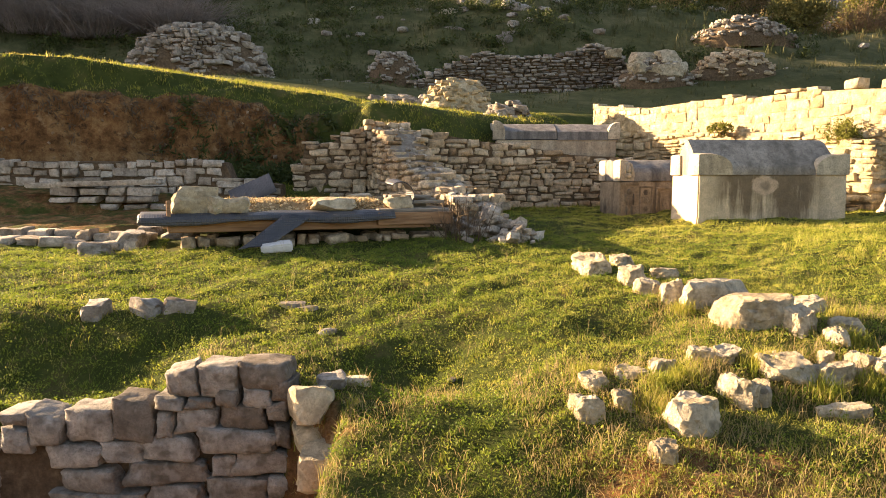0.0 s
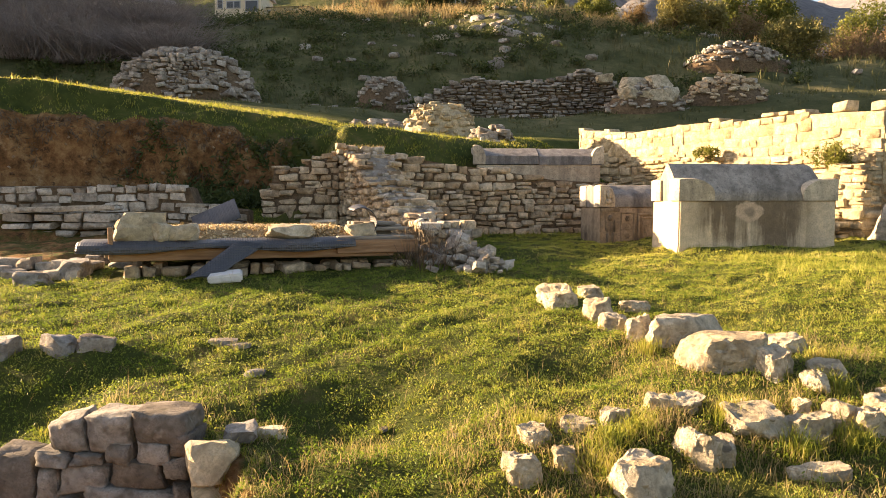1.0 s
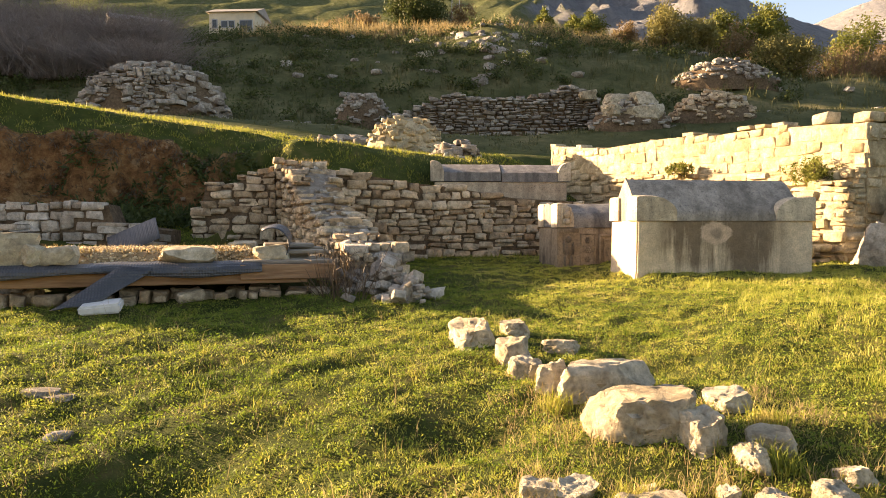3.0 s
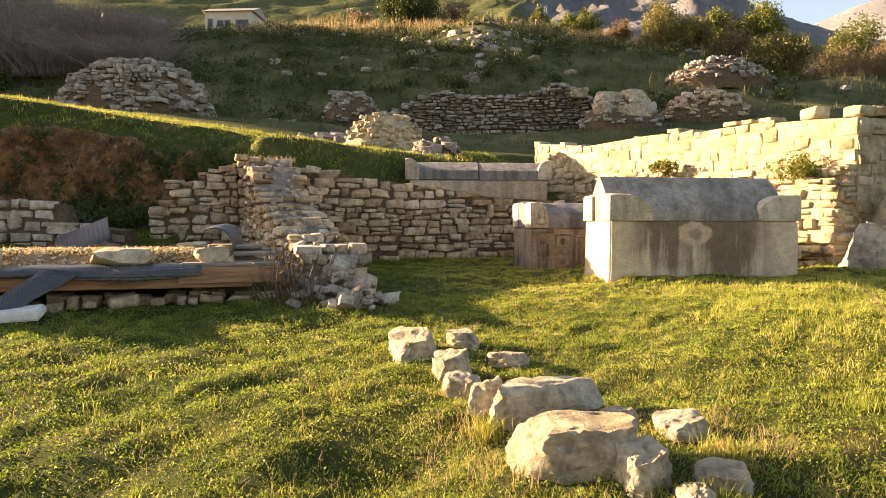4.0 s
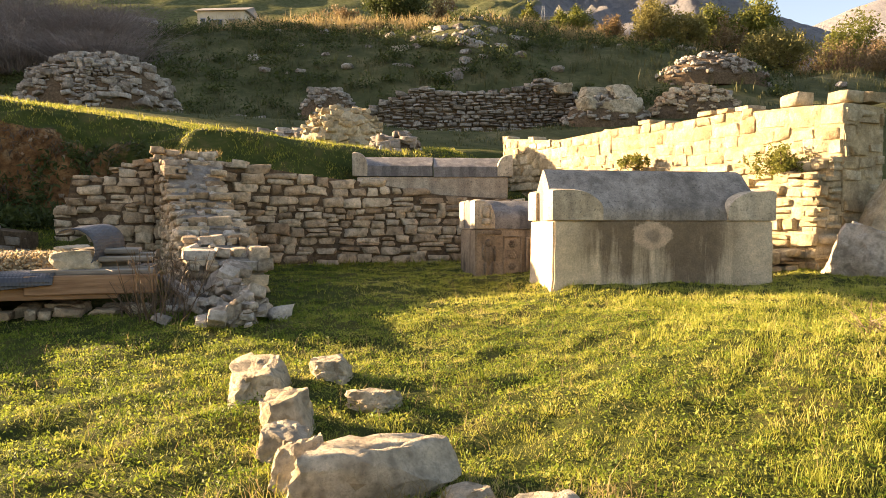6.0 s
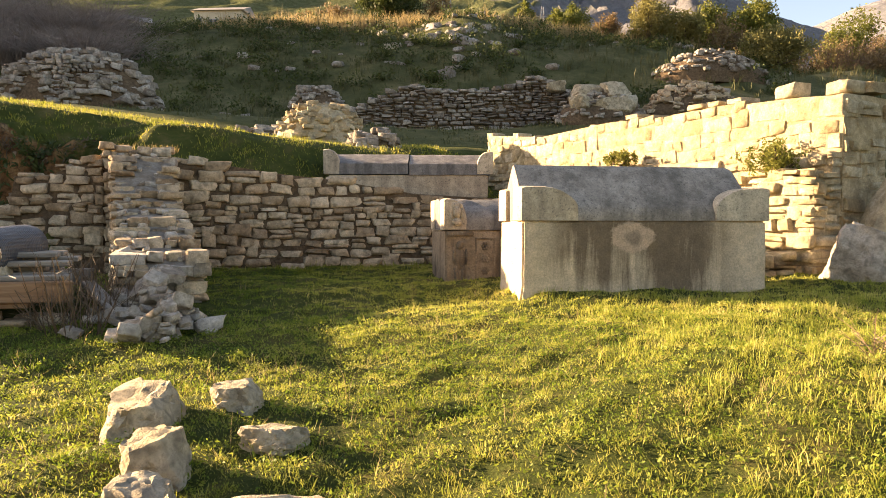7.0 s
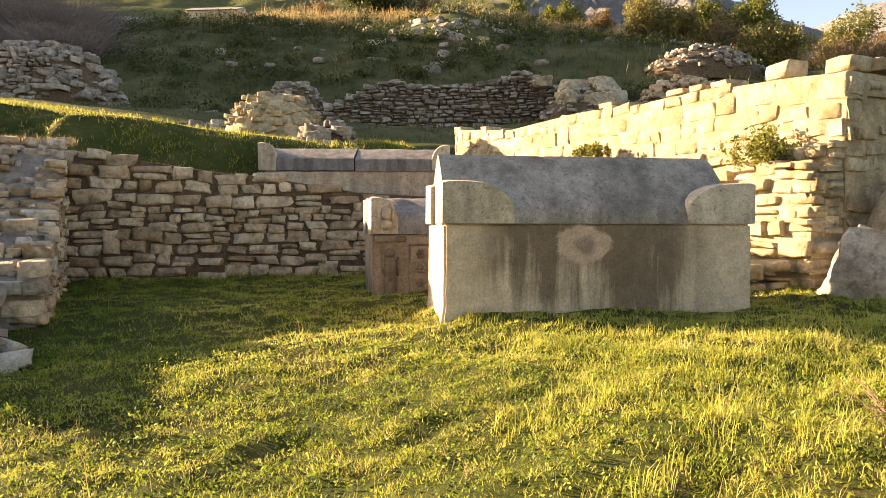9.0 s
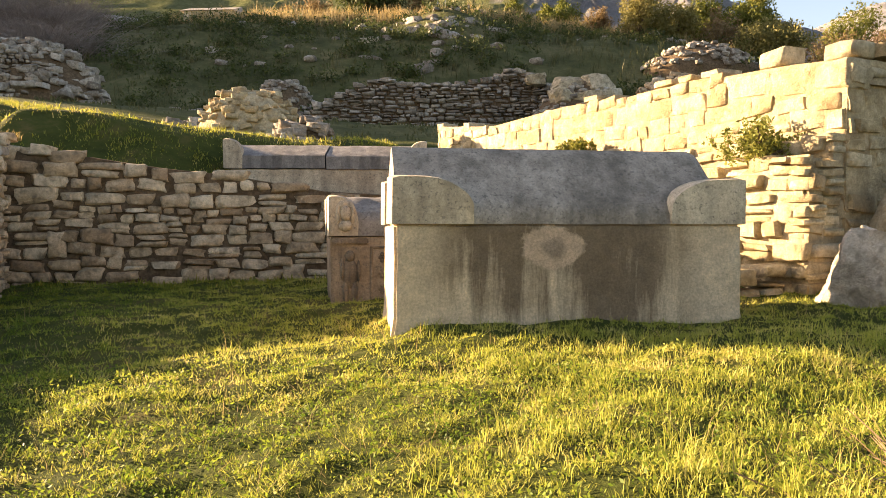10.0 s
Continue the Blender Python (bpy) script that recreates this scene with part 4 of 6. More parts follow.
M_INK = plain_material("cut_letter", (0.07, 0.065, 0.06), 0.95, 0.1, 20.0)
M_LIDSPECK = marble_material("speckled_lid", (0.26, 0.24, 0.21), (0.18, 0.165, 0.15), (0.08, 0.075, 0.07), 0.95)
M_LIDDARK = marble_material("dark_lid", (0.17, 0.16, 0.15), (0.36, 0.33, 0.30), (0.075, 0.07, 0.065), 0.7)
S2 = sarcophagus_carved((2.95, 12.47, 0.0), radians(11))


def sarcophagus_terrace(place, ang):
    """The one behind the wall: pale plinth, dark lid in two pieces, leaf-shaped horns."""
    L, D, H = 2.60, 0.95, 0.36
    thing = tagged(new("sarcophagus"), "weathered sarcophagus with a cracked dark marble lid", "sarcophagus")
    thing.matrix_basis = Matrix.Translation(place) @ Matrix.Rotation(ang, 4, "Z")
    chest = part("chest", weathered_box(L - 0.06, D, H, 0.012, 12, 0.006, 21), M_CHEST_C, thing)
    chest.location = (L / 2, D / 2, 0)
    for x0, x1, k in ((0.0, 1.30, 0), (1.315, L, 1)):
        lid = part("lid", gable(x1 - x0, D + 0.04, 0.17, 0.19, 22 + k, 0.008, 24), M_LIDDARK, thing, "broken half of the marble lid")
        lid.location = ((x0 + x1) / 2, D / 2, H + 0.01 - 0.012 * k)
    for ex in (0, 1):
        for ey in (0, 1):
            h = part("acroterion", acroterion(0.26, 0.2, 0.40 if ex == 0 else 0.36, 25 + ex + 2 * ey, 1 if ex == 0 else -1), M_ACRO, thing)
            h.location = (-0.05 if ex == 0 else L + 0.05, 0.07 if ey == 0 else D - 0.07, H + 0.012)
    return thing


S3 = sarcophagus_terrace((1.07, 15.82, 1.14), radians(0.5))


# ---------------------------------------------------------------- loose rocks
def rock(x, y, sx, sy, sz, rot, seed, sink=0.3, material=M_ROCK, label="pale limestone boulder lying in the grass", z=None, group="rocks in the grass", detail=3, tilt=(0, 0)):
    bm = rock_mesh(seed, detail)
    bmesh.ops.transform(bm, matrix=Matrix.Diagonal((sx, sy, sz, 1)), verts=bm.verts[:])
    ob = part("rock", bm, material)
    ob.data.set_sharp_from_angle(angle=radians(27))
    zz = (ground_z(x, y) if z is None else z) + sz * (0.45 - sink)
    ob.matrix_basis = pose(x, y, zz, tilt[0], tilt[1], rot)
    ROCKS.append((x, y, min(sx, sy) * 0.36))
    return tagged(ob, label, "rock", group)


ROCKS = []
row = [  # x, y, width, depth, height, turn
    (1.51, 7.52, 0.31, 0.40, 0.30, 6), (1.87, 7.80, 0.21, 0.22, 0.20, -8), (1.78, 6.97, 0.24, 0.24, 0.28, 10), (2.18, 7.28, 0.26, 0.20, 0.12, -15), (1.84, 6.64, 0.23, 0.24, 0.26, 12),
    (1.97, 6.36, 0.20, 0.24, 0.30, -8), (2.26, 6.24, 0.66, 0.28, 0.33, 22), (2.30, 5.52, 0.47, 0.38, 0.31, -6), (2.64, 6.04, 0.20, 0.17, 0.13, 15),
    (2.57, 5.28, 0.19, 0.20, 0.26, 20), (2.91, 5.86, 0.24, 0.22, 0.19, 30), (2.73, 5.06, 0.14, 0.15, 0.15, 10),
    (2.90, 5.26, 0.21, 0.18, 0.15, -25), (2.51, 4.78, 0.09, 0.09, 0.11, 0), (2.68, 4.68, 0.17, 0.18, 0.20, 30), (2.78, 4.56, 0.16, 0.16, 0.20, -10),
    (2.42, 4.52, 0.21, 0.18, 0.22, 12), (2.58, 4.62, 0.16, 0.15, 0.15, -20), (2.16, 4.58, 0.30, 0.28, 0.23, 8), (1.74, 4.30, 0.15, 0.24, 0.29, 25),
    (1.70, 4.80, 0.17, 0.14, 0.14, -12), (1.83, 4.76, 0.18, 0.16, 0.14, 25), (1.40, 4.70, 0.15, 0.14, 0.16, 20), (1.19, 4.62, 0.18, 0.14, 0.13, -15),
    (0.82, 4.16, 0.17, 0.17, 0.19, 10), (0.92, 4.48, 0.16, 0.14, 0.14, 40), (1.05, 4.25, 0.12, 0.12, 0.14, 5), (1.86, 4.30, 0.13, 0.17, 0.22, -15),
    (2.19, 4.88, 0.07, 0.07, 0.08, 0), (2.95, 4.72, 0.16, 0.15, 0.18, 35), (1.37, 4.04, 0.31, 0.29, 0.31, 20),
    (2.30, 4.16, 0.26, 0.14, 0.11, 5), (1.14, 3.72, 0.15, 0.14, 0.15, -20),
    (3.15, 4.95, 0.16, 0.15, 0.14, 10),
]
for i, (x, y, a, b, c, r) in enumerate(row):
    deep = 0.36 if y < 5.2 else 0.3
    rock(x, y, a, b, c, r, 100 + i, deep, detail=4)
for i, (x, y, a, b, c, r) in enumerate([(-2.92, 6.1, 0.24, 0.24, 0.22, 10), (-2.52, 6.12, 0.24, 0.2, 0.2, -20), (-2.26, 6.2, 0.24, 0.2, 0.2, 15)]):
    rock(x, y, a, b, c, r, 200 + i, material=M_NEAR, label="grey weathered boulder half sunk in the turf")
for i, (x, y, a) in enumerate([(-1.35, 6.4, 0.2), (-1.2, 6.35, 0.16), (-0.95, 5.85, 0.15), (0.05, 5.1, 0.07), (0.5, 4.75, 0.06), (-0.75, 4.75, 0.26)]):
    rock(x, y, a, a * 0.7, a * 0.4, 20 * i, 220 + i, 0.25, M_NEAR, "small flat stone lying in the grass", detail=2)


# footing of the pale wall: rougher courses that stand out below a ledge
ft_n = (math.sin(TW_ANG), -math.cos(TW_ANG))
FT_A = (TW_B[0] + ft_n[0] * 0.16, TW_B[1] + ft_n[1] * 0.16)
ft_top = line([(0, 1.80), (2.0, 1.76), (4.5, 1.63), (5.6, 1.58), (7.96, 1.50)])
wall_footing = part("wall_footing", slab_mesh(FT_A, TW_ANG, TW_LEN, tw_base, ft_top, 0.2, 0.03), M_WALLPALE, smooth=False)
tagged(wall_footing, "rough projecting footing courses below the pale wall", "wall", kind="structure")
wall_face(wall_footing, FT_A, TW_ANG, TW_LEN, tw_base, ft_top, M_PALERUB, 63, (0.10, 0.20), (0.16, 0.42), 0.22, 0.05, 0.014)

# broken lower courses standing out before the pale wall
PR_A = (TW_B[0] + math.cos(TW_ANG) * 6.2 + ft_n[0] * 0.5, TW_B[1] + math.sin(TW_ANG) * 6.2 + ft_n[1] * 0.5)
pr_top = line([(0, 0.95), (0.7, 1.05), (1.0, 1.2), (1.2, 1.3), (1.8, 1.26)])
wall_pier = part("wall_pier", slab_mesh(PR_A, TW_ANG, 1.8, lambda s: 0.05, pr_top, 0.36, 0.03, 12), M_WALLPALE, smooth=False)
tagged(wall_pier, "broken projecting courses of rubble stone before the pale wall", "wall", kind="structure")
wall_face(wall_pier, PR_A, TW_ANG, 1.8, lambda s: 0.05, pr_top, M_PALERUB, 64, (0.11, 0.19), (0.18, 0.38), 0.24, 0.06, 0.012, lean=3.0)
PR_E = (PR_A[0] + math.cos(TW_ANG) * 1.8, PR_A[1] + math.sin(TW_ANG) * 1.8)
wall_face(wall_pier, PR_E, TW_ANG + math.pi / 2, 0.4, lambda s: 0.05, lambda s: 1.28, M_PALERUB, 65, (0.11, 0.2), (0.2, 0.38), 0.24, 0.06, 0.012)
wall_face(wall_pier, (6.05, 12.0), radians(8), 0.75, lambda s: 0.02, lambda s: 0.42, M_PALERUB, 66, (0.13, 0.2), (0.22, 0.4), 0.3, 0.05, 0.02)

for i, (s, w, h, o) in enumerate([(7.16, 0.29, 0.19, 0.2), (7.76, 0.30, 0.17, 0.3), (6.4, 0.3, 0.09, 0.2), (5.7, 0.3, 0.08, 0.2), (7.8, 0.4, 0.18, 0.6), (4.4, 0.32, 0.08, 0.2), (6.05, 0.26, 0.08, 0.2)]):
    p = Vector((TW_B[0], TW_B[1], tw_top(s))) + Vector((math.cos(TW_ANG), math.sin(TW_ANG), 0)) * s - Vector((ft_n[0], ft_n[1], 0)) * o
    st = new("stone", blocks(M_PALERUB)[i])
    st.matrix_basis = Matrix.Translation((p.x, p.y, p.z + h * 0.4)) @ Matrix.Rotation(TW_ANG, 4, "Z") @ Matrix.Diagonal((w, 0.32, h, 1))
    st.parent = wall_pale

# pale slab leaning at the end of the wall, and the grey boulder before it
def big_stone(name, seed, size, place, material, label, category):
    bm = rock_mesh(seed, 5, 0.22)
    bmesh.ops.transform(bm, matrix=Matrix.Diagonal((*size, 1)), verts=bm.verts[:])
    ob = part(name, bm, material)
    ob.data.set_sharp_from_angle(angle=radians(45))
    ob.matrix_basis = place
    return tagged(ob, label, category)


big_stone("stone_block", 907, (0.95, 0.55, 1.55), pose(8.0, 12.02, 0.50, 3, 20, 8), M_WALLPALE, "large pale stone block leaning at the wall's end", "block")
big_stone("boulder", 911, (0.95, 0.60, 0.95), pose(7.32, 11.40, 0.24, -6, 24, -20), M_WALLGREY, "large grey weathered boulder in the grass by the wall", "boulder")


# ---------------------------------------------------------------- timber platform with gravel and sheet
PF, PF_ANG = (-3.30, 8.62), radians(17)
PF_M = Matrix.Translation((PF[0], PF[1], 0)) @ Matrix.Rotation(PF_ANG, 4, "Z")


def timber(name, parent, u, v, z, lu, lv, lz, material, turn=0, tilt=0, seed=0):
    bm = bmesh.new()
    box(bm, 0, 0, 0, lu, lv, lz)
    bevelled(bm, 0.008, 1)
    bmesh.ops.subdivide_edges(bm, edges=[e for e in bm.edges if e.calc_length() > 0.5], cuts=8)
    rough_up(bm, 0.004, 3.0, seed + u)
    ob = part(name, bm, material, parent, smooth=False)
    ob.matrix_basis = pose(u, v, z, 0, tilt, turn)
    return ob


platform = tagged(new("timber_platform"), "low platform of old timber beams and boards", "platform")
platform.matrix_basis = PF_M
timber("beam", platform, 1.65, 0.05, 0.145, 3.2, 0.10, 0.13, M_WOOD)
timber("beam", platform, 3.05, 0.02, 0.20, 1.0, 0.12, 0.16, M_WOOD, 1.0, 0, 1)
timber("beam", platform, 1.75, 1.75, 0.2, 3.4, 0.12, 0.16, M_GREYWOOD, 0, 0, 2)
timber("beam", platform, 0.03, 0.9, 0.2, 0.1, 1.7, 0.16, M_GREYWOOD, 0, 0, 3)
timber("post", platform, 0.06, 0.0, 0.28, 0.05, 0.06, 0.36, M_WOOD, 0, 0, 4)
for k, (v, z, lu, c) in enumerate([(0.15, 0.30, 0.95, 3.05), (0.36, 0.31, 0.85, 3.05), (0.57, 0.31, 0.8, 3.0), (0.45, 0.355, 0.6, 3.0), (0.3, 0.40, 0.6, 3.2), (0.7, 0.42, 0.6, 3.2), (0.5, 0.465, 0.55, 3.1), (0.95, 0.46, 0.5, 3.1), (0.8, 0.32, 0.7, 3.0), (1.05, 0.33, 0.6, 2.95), (1.3, 0.33, 0.5, 2.95)]):
    timber("board", platform, c, v, z, lu, 0.19, 0.045, M_GREYWOOD, random.Random(k).uniform(-4, 4), 0, 5 + k)
timber("deck", platform, 1.55, 0.9, 0.255, 2.9, 1.7, 0.05, M_GREYWOOD, 0, 0, 13)

plank = timber("plank", None, 0, 0, 0, 0.75, 0.12, 0.04, M_GREYWOOD, 0, 0, 20)
plank.matrix_basis = pose(0.15, 10.0, 0.14, 0, 12, -50)
tagged(plank, "grey weathered plank lying against the rubble", "plank")

# footing stones below the beam
footing = tagged(new("stone_footing"), "row of rubble stones under the timber platform", "footing")
footing.matrix_basis = PF_M
rnd = random.Random(71)
for deep in (0.16, 0.34):
    u = 0.18
    while u < 3.4:
        w = rnd.uniform(0.10, 0.34)
        st = new("stone", rnd.choice(blocks(M_WALL)))
        st.parent = footing
        gz = ground_z(*(PF_M @ Vector((u, 0.1, 0))).xy)
        h = (0.085 - gz + 0.02) * rnd.uniform(0.4, 0.95)
        st.matrix_basis = pose(u + w / 2, deep + rnd.uniform(-0.05, 0.05), gz + h / 2 - 0.02, rnd.uniform(-4, 4), rnd.uniform(-5, 5), rnd.uniform(-10, 10)) @ Matrix.Diagonal((w, 0.24, h, 1))
        u += w + rnd.choice((0.0, 0.01, 0.02, 0.08))

# gravel bed
nx, ny = 60, 36
gx, gy = np.meshgrid(np.linspace(0.12, 2.95, nx), np.linspace(0.22, 1.72, ny))
edge = np.minimum(np.minimum(gx - 0.12, 2.95 - gx), np.minimum(gy - 0.22, 1.72 - gy))
gz = 0.285 + 0.13 * sm(0, 0.35, edge) + 0.018 * wob(gx, gy, 0.1, 2) + 0.02 * wob(gx, gy, 0.3, 4)
i = (np.arange(ny - 1)[:, None] * nx + np.arange(nx - 1)[None, :]).ravel()
me = from_arrays("gravel_bed", np.stack([gx.ravel(), gy.ravel(), gz.ravel()], 1), np.stack([i, i + 1, i + nx + 1, i + nx], 1).ravel(), np.full(len(i), 4), M_GRAVEL, True)
bed = tagged(new("gravel_bed", me), "bed of tan gravel and straw heaped on the platform", "gravel", kind="stuff")
bed.matrix_basis = PF_M
cube_f = np.array([0, 1, 3, 2, 4, 6, 7, 5, 0, 4, 5, 1, 2, 3, 7, 6, 0, 2, 6, 4, 1, 5, 7, 3])
npr = np.random.RandomState(5)


def pebbles(name, pts, size, material, label, m):
    """Many small angular stones in one mesh."""
    corner = np.array([(x, y, z) for x in (-1, 1) for y in (-1, 1) for z in (-1, 1)], dtype=float)
    n = len(pts)
    q = corner[None] * (0.5 + 0.25 * npr.rand(n, 8, 1)) * (size * (0.5 + npr.rand(n, 1, 1)))
    q = q * (0.6 + 0.6 * npr.rand(n, 1, 3))
    a, b = npr.rand(n) * 6.28, npr.rand(n) * 6.28
    ca, sa, cb, sb = np.cos(a)[:, None], np.sin(a)[:, None], np.cos(b)[:, None], np.sin(b)[:, None]
    x, y, z = q[..., 0], q[..., 1], q[..., 2]
    x, y = x * ca - y * sa, x * sa + y * ca
    y, z = y * cb - z * sb, y * sb + z * cb
    v = np.stack([x, y, z], -1) + np.asarray(pts)[:, None, :]
    f = (cube_f[None] + 8 * np.arange(n)[:, None]).ravel()
    ob = tagged(new(name, from_arrays(name, v.reshape(-1, 3), f, np.full(6 * n, 4), material)), label, name.replace("_", " "), kind="stuff")
    ob.matrix_basis = m
    return ob


pu, pv = 0.15 + 2.75 * npr.rand(4500), 0.25 + 1.45 * npr.rand(4500)
pe = np.minimum(np.minimum(pu - 0.12, 2.95 - pu), np.minimum(pv - 0.22, 1.72 - pv))
pebbles("gravel", np.stack([pu, pv, 0.295 + 0.13 * sm(0, 0.35, pe) + 0.012 * npr.rand(4500)], 1), 0.015, M_GRAVEL, "loose tan gravel scattered over the bed", PF_M)

r_ = np.random.RandomState(6)
su, sv = 0.3 + 2.4 * r_.rand(1500), 0.3 + 1.35 * r_.rand(1500)
sx_, sy_ = PF[0] + su * math.cos(PF_ANG) - sv * math.sin(PF_ANG), PF[1] + su * math.sin(PF_ANG) + sv * math.cos(PF_ANG)
STRAW_BED = (sx_, sy_)

# dimpled drainage sheet along the front with a curled end and a hanging tongue
bm = bmesh.new()


def ribbon(rows):
    vs = [[bm.verts.new(p) for p in r] for r in rows]
    for a, b in zip(vs, vs[1:]):
        for k in range(len(a) - 1):
            bm.faces.new((a[k], a[k + 1], b[k + 1], b[k]))


rows = []
for a in range(41):
    u = -0.28 + 3.05 * a / 40
    w = 0.03 * math.sin(u * 5.1) + 0.02 * math.sin(u * 11.0)
    drop = 0.04 + 0.03 * math.sin(u * 3.3 + 1)
    rows.append([(u, -0.10 + w, 0.23 - drop), (u, -0.06 + w, 0.275 - drop * 0.3), (u, 0.02, 0.295), (u, 0.2, 0.30 + 0.3 * w), (u, 0.42, 0.31)])
ribbon(rows)
rows = []
for a in range(19):   # curl at the far end
    t = a / 18
    ang = -0.4 + t * 4.2
    r = 0.215 * (1 - 0.2 * t)
    row_ = []
    for b in range(8):
        v = 0.10 + 0.95 * b / 7
        row_.append((2.86 + 0.12 * b / 7 + r * math.sin(ang) + 0.02 * math.sin(v * 7), v, 0.30 + 0.19 + 0.04 * b / 7 - r * math.cos(ang)))
    rows.append(row_)
ribbon(rows)
rows = []
for a in range(12):   # hanging tongue
    t = a / 11
    u0 = 1.36 - 0.54 * t
    rows.append([(u0 + 0.34 * b / 5, -0.10 - 0.30 * t - 0.012 * math.sin(b), 0.27 - 0.36 * t ** 0.8 + 0.015 * math.sin(t * 5 + b)) for b in range(6)])
ribbon(rows)
rows = [[(-0.1 + 2.9 * a / 20, 1.70 + 0.22 * b / 4, 0.33 + 0.02 * math.sin(a * 0.9 + b)) for b in range(5)] for a in range(21)]
ribbon(rows)
sheet = part("drainage_sheet", bm, M_MAT)
sheet.matrix_basis = PF_M
mod = sheet.modifiers.new("thickness", "SOLIDIFY")
mod.thickness = 0.008
tagged(sheet, "dark grey dimpled plastic sheet curled up at one end", "plastic sheet")

PF_STONES = [(0.34, 0.22, 0.46, 0.34, 0.36, 10), (0.60, 0.10, 0.20, 0.2, 0.22, 40), (0.82, 0.12, 0.32, 0.26, 0.22, -5), (2.02, 0.20, 0.50, 0.28, 0.19, 8), (2.88, 0.24, 0.33, 0.26, 0.21, -3),
             (2.10, 1.66, 0.36, 0.24, 0.14, 4), (2.62, 1.68, 0.38, 0.26, 0.20, -10), (3.05, 1.66, 0.42, 0.24, 0.14, 6), (1.42, 1.66, 0.2, 0.2, 0.1, 0)]
for i, (u, v, a, b, c, r) in enumerate(PF_STONES):
    p = PF_M @ Vector((u, v, 0))
    rock(p.x, p.y, a, b, c, r + 17, 300 + i, 0.03, M_WALLPALE, "tan limestone block weighing down the sheet", z=0.31, group="stones on the platform")

# grey corrugated panel and pale slab
bm = bmesh.new()
prof = []
for a in range(49):
    prof.append((0.9 * a / 48 - 0.45, 0.004 * math.sin(a * 1.57)))
vs = [[bm.verts.new((x, y, z)) for x, z in prof] for y in (-0.32, 0.0, 0.32)]
for a, b in zip(vs, vs[1:]):
    for k in range(len(a) - 1):
        bm.faces.new((a[k], a[k + 1], b[k + 1], b[k]))
panel = part("panel", bm, M_MAT)
panel.modifiers.new("thickness", "SOLIDIFY").thickness = 0.006
panel.matrix_basis = pose(-3.2, 12.25, 0.50, 38, -24, 12) @ Matrix.Scale(0.82, 4)
tagged(panel, "grey corrugated metal panel leaning on the low wall", "panel")
bm = bmesh.new()
box(bm, 0, 0, 0, 0.36, 0.26, 0.09)
bevelled(bm, 0.018, 2)
for v in bm.verts:
    v.co += noise.noise_vector(v.co * 5.0) * 0.02
slab = part("slab", bm, plain_material("white_slab", (0.68, 0.66, 0.61), 0.9, 0.2, 8.0))
slab.matrix_basis = pose(-1.98, 8.62, ground_z(-1.98, 8.62) + 0.05, 8, -3, 15)
tagged(slab, "broken white stone slab lying by the platform", "slab")

# clods and stones standing out of the cut bank
r_ = np.random.RandomState(8)
bx = -9.5 + 6.5 * r_.rand(220)
by = 14.95 + 0.75 * r_.rand(220) + np.interp(bx, [-40, -9.5, -2.8, 2.0], [-4.2, -2.5, 0.0, 1.6])
pebbles("clods", np.stack([bx, by, land(bx, by) + 0.005], 1), 0.035, M_CLOD, "earth clods and small stones in the cut bank", Matrix.Identity(4))

# slab bench before the low wall
bench = tagged(new("stone_bench"), "long grey stone slab resting on rubble blocks", "bench")
bench.matrix_basis = pose(-5.65, 11.95, 0, 0, 0, 3)
bm = bmesh.new()
box(bm, 0, 0, 0, 2.05, 0.42, 0.085)
bevelled(bm, 0.02, 2)
bmesh.ops.subdivide_edges(bm, edges=[e for e in bm.edges if e.calc_length() > 0.5], cuts=10)
rough_up(bm, 0.014, 3.0, 8)
sl = part("slab", bm, M_WALLGREY, bench)
sl.location = (0, 0, 0.63)
sl.rotation_euler = (0, radians(-1.5), 0)
rnd = random.Random(81)
for z0, h in ((0.18, 0.13), (0.31, 0.12), (0.43, 0.155)):
    u = -0.72
    while u < 0.95:
        w = rnd.uniform(0.3, 0.5)
        st = new("stone", rnd.choice(blocks(M_WALLGREY)))
        st.parent = bench
        st.matrix_basis = pose(u + w / 2, 0.02 + rnd.uniform(-0.03, 0.03), z0 + h / 2) @ Matrix.Diagonal((w - 0.02, 0.36, h, 1))
        u += w

# kerb of blocks before the trodden ground
kerb = tagged(new("kerb"), "line of sunken limestone kerb blocks", "kerb", kind="structure")
rnd = random.Random(91)
x = -9.0
while x < -3.75:
    w = rnd.uniform(0.16, 0.36)
    for k in (0, 1):
        st = new("stone", rnd.choice(blocks(M_WALLGREY)))
        yy = 9.55 - 0.09 * (x + 9) + 0.32 * k + rnd.uniform(-0.05, 0.05)
        hh = rnd.uniform(0.10, 0.18)
        st.matrix_basis = pose(x + w / 2, yy, ground_z(x, yy) + 0.02 + 0.05 * k, rnd.uniform(-4, 4), rnd.uniform(-3, 3), rnd.uniform(-8, 4)) @ Matrix.Diagonal((w * 0.96, 0.28, hh, 1))
        st.parent = kerb
    x += w
for i, (x, y, a, b, c, r) in enumerate([(-4.15, 8.72, 0.36, 0.26, 0.22, 8), (-3.95, 9.2, 0.40, 0.32, 0.28, -5), (-3.5, 9.75, 0.45, 0.3, 0.2, 10), (-4.0, 10.0, 0.32, 0.28, 0.2, 10)]):
    rock(x, y, a, b, c, r, 400 + i, 0.25, M_NEAR, "squared limestone block beside the kerb", group="blocks by the kerb")
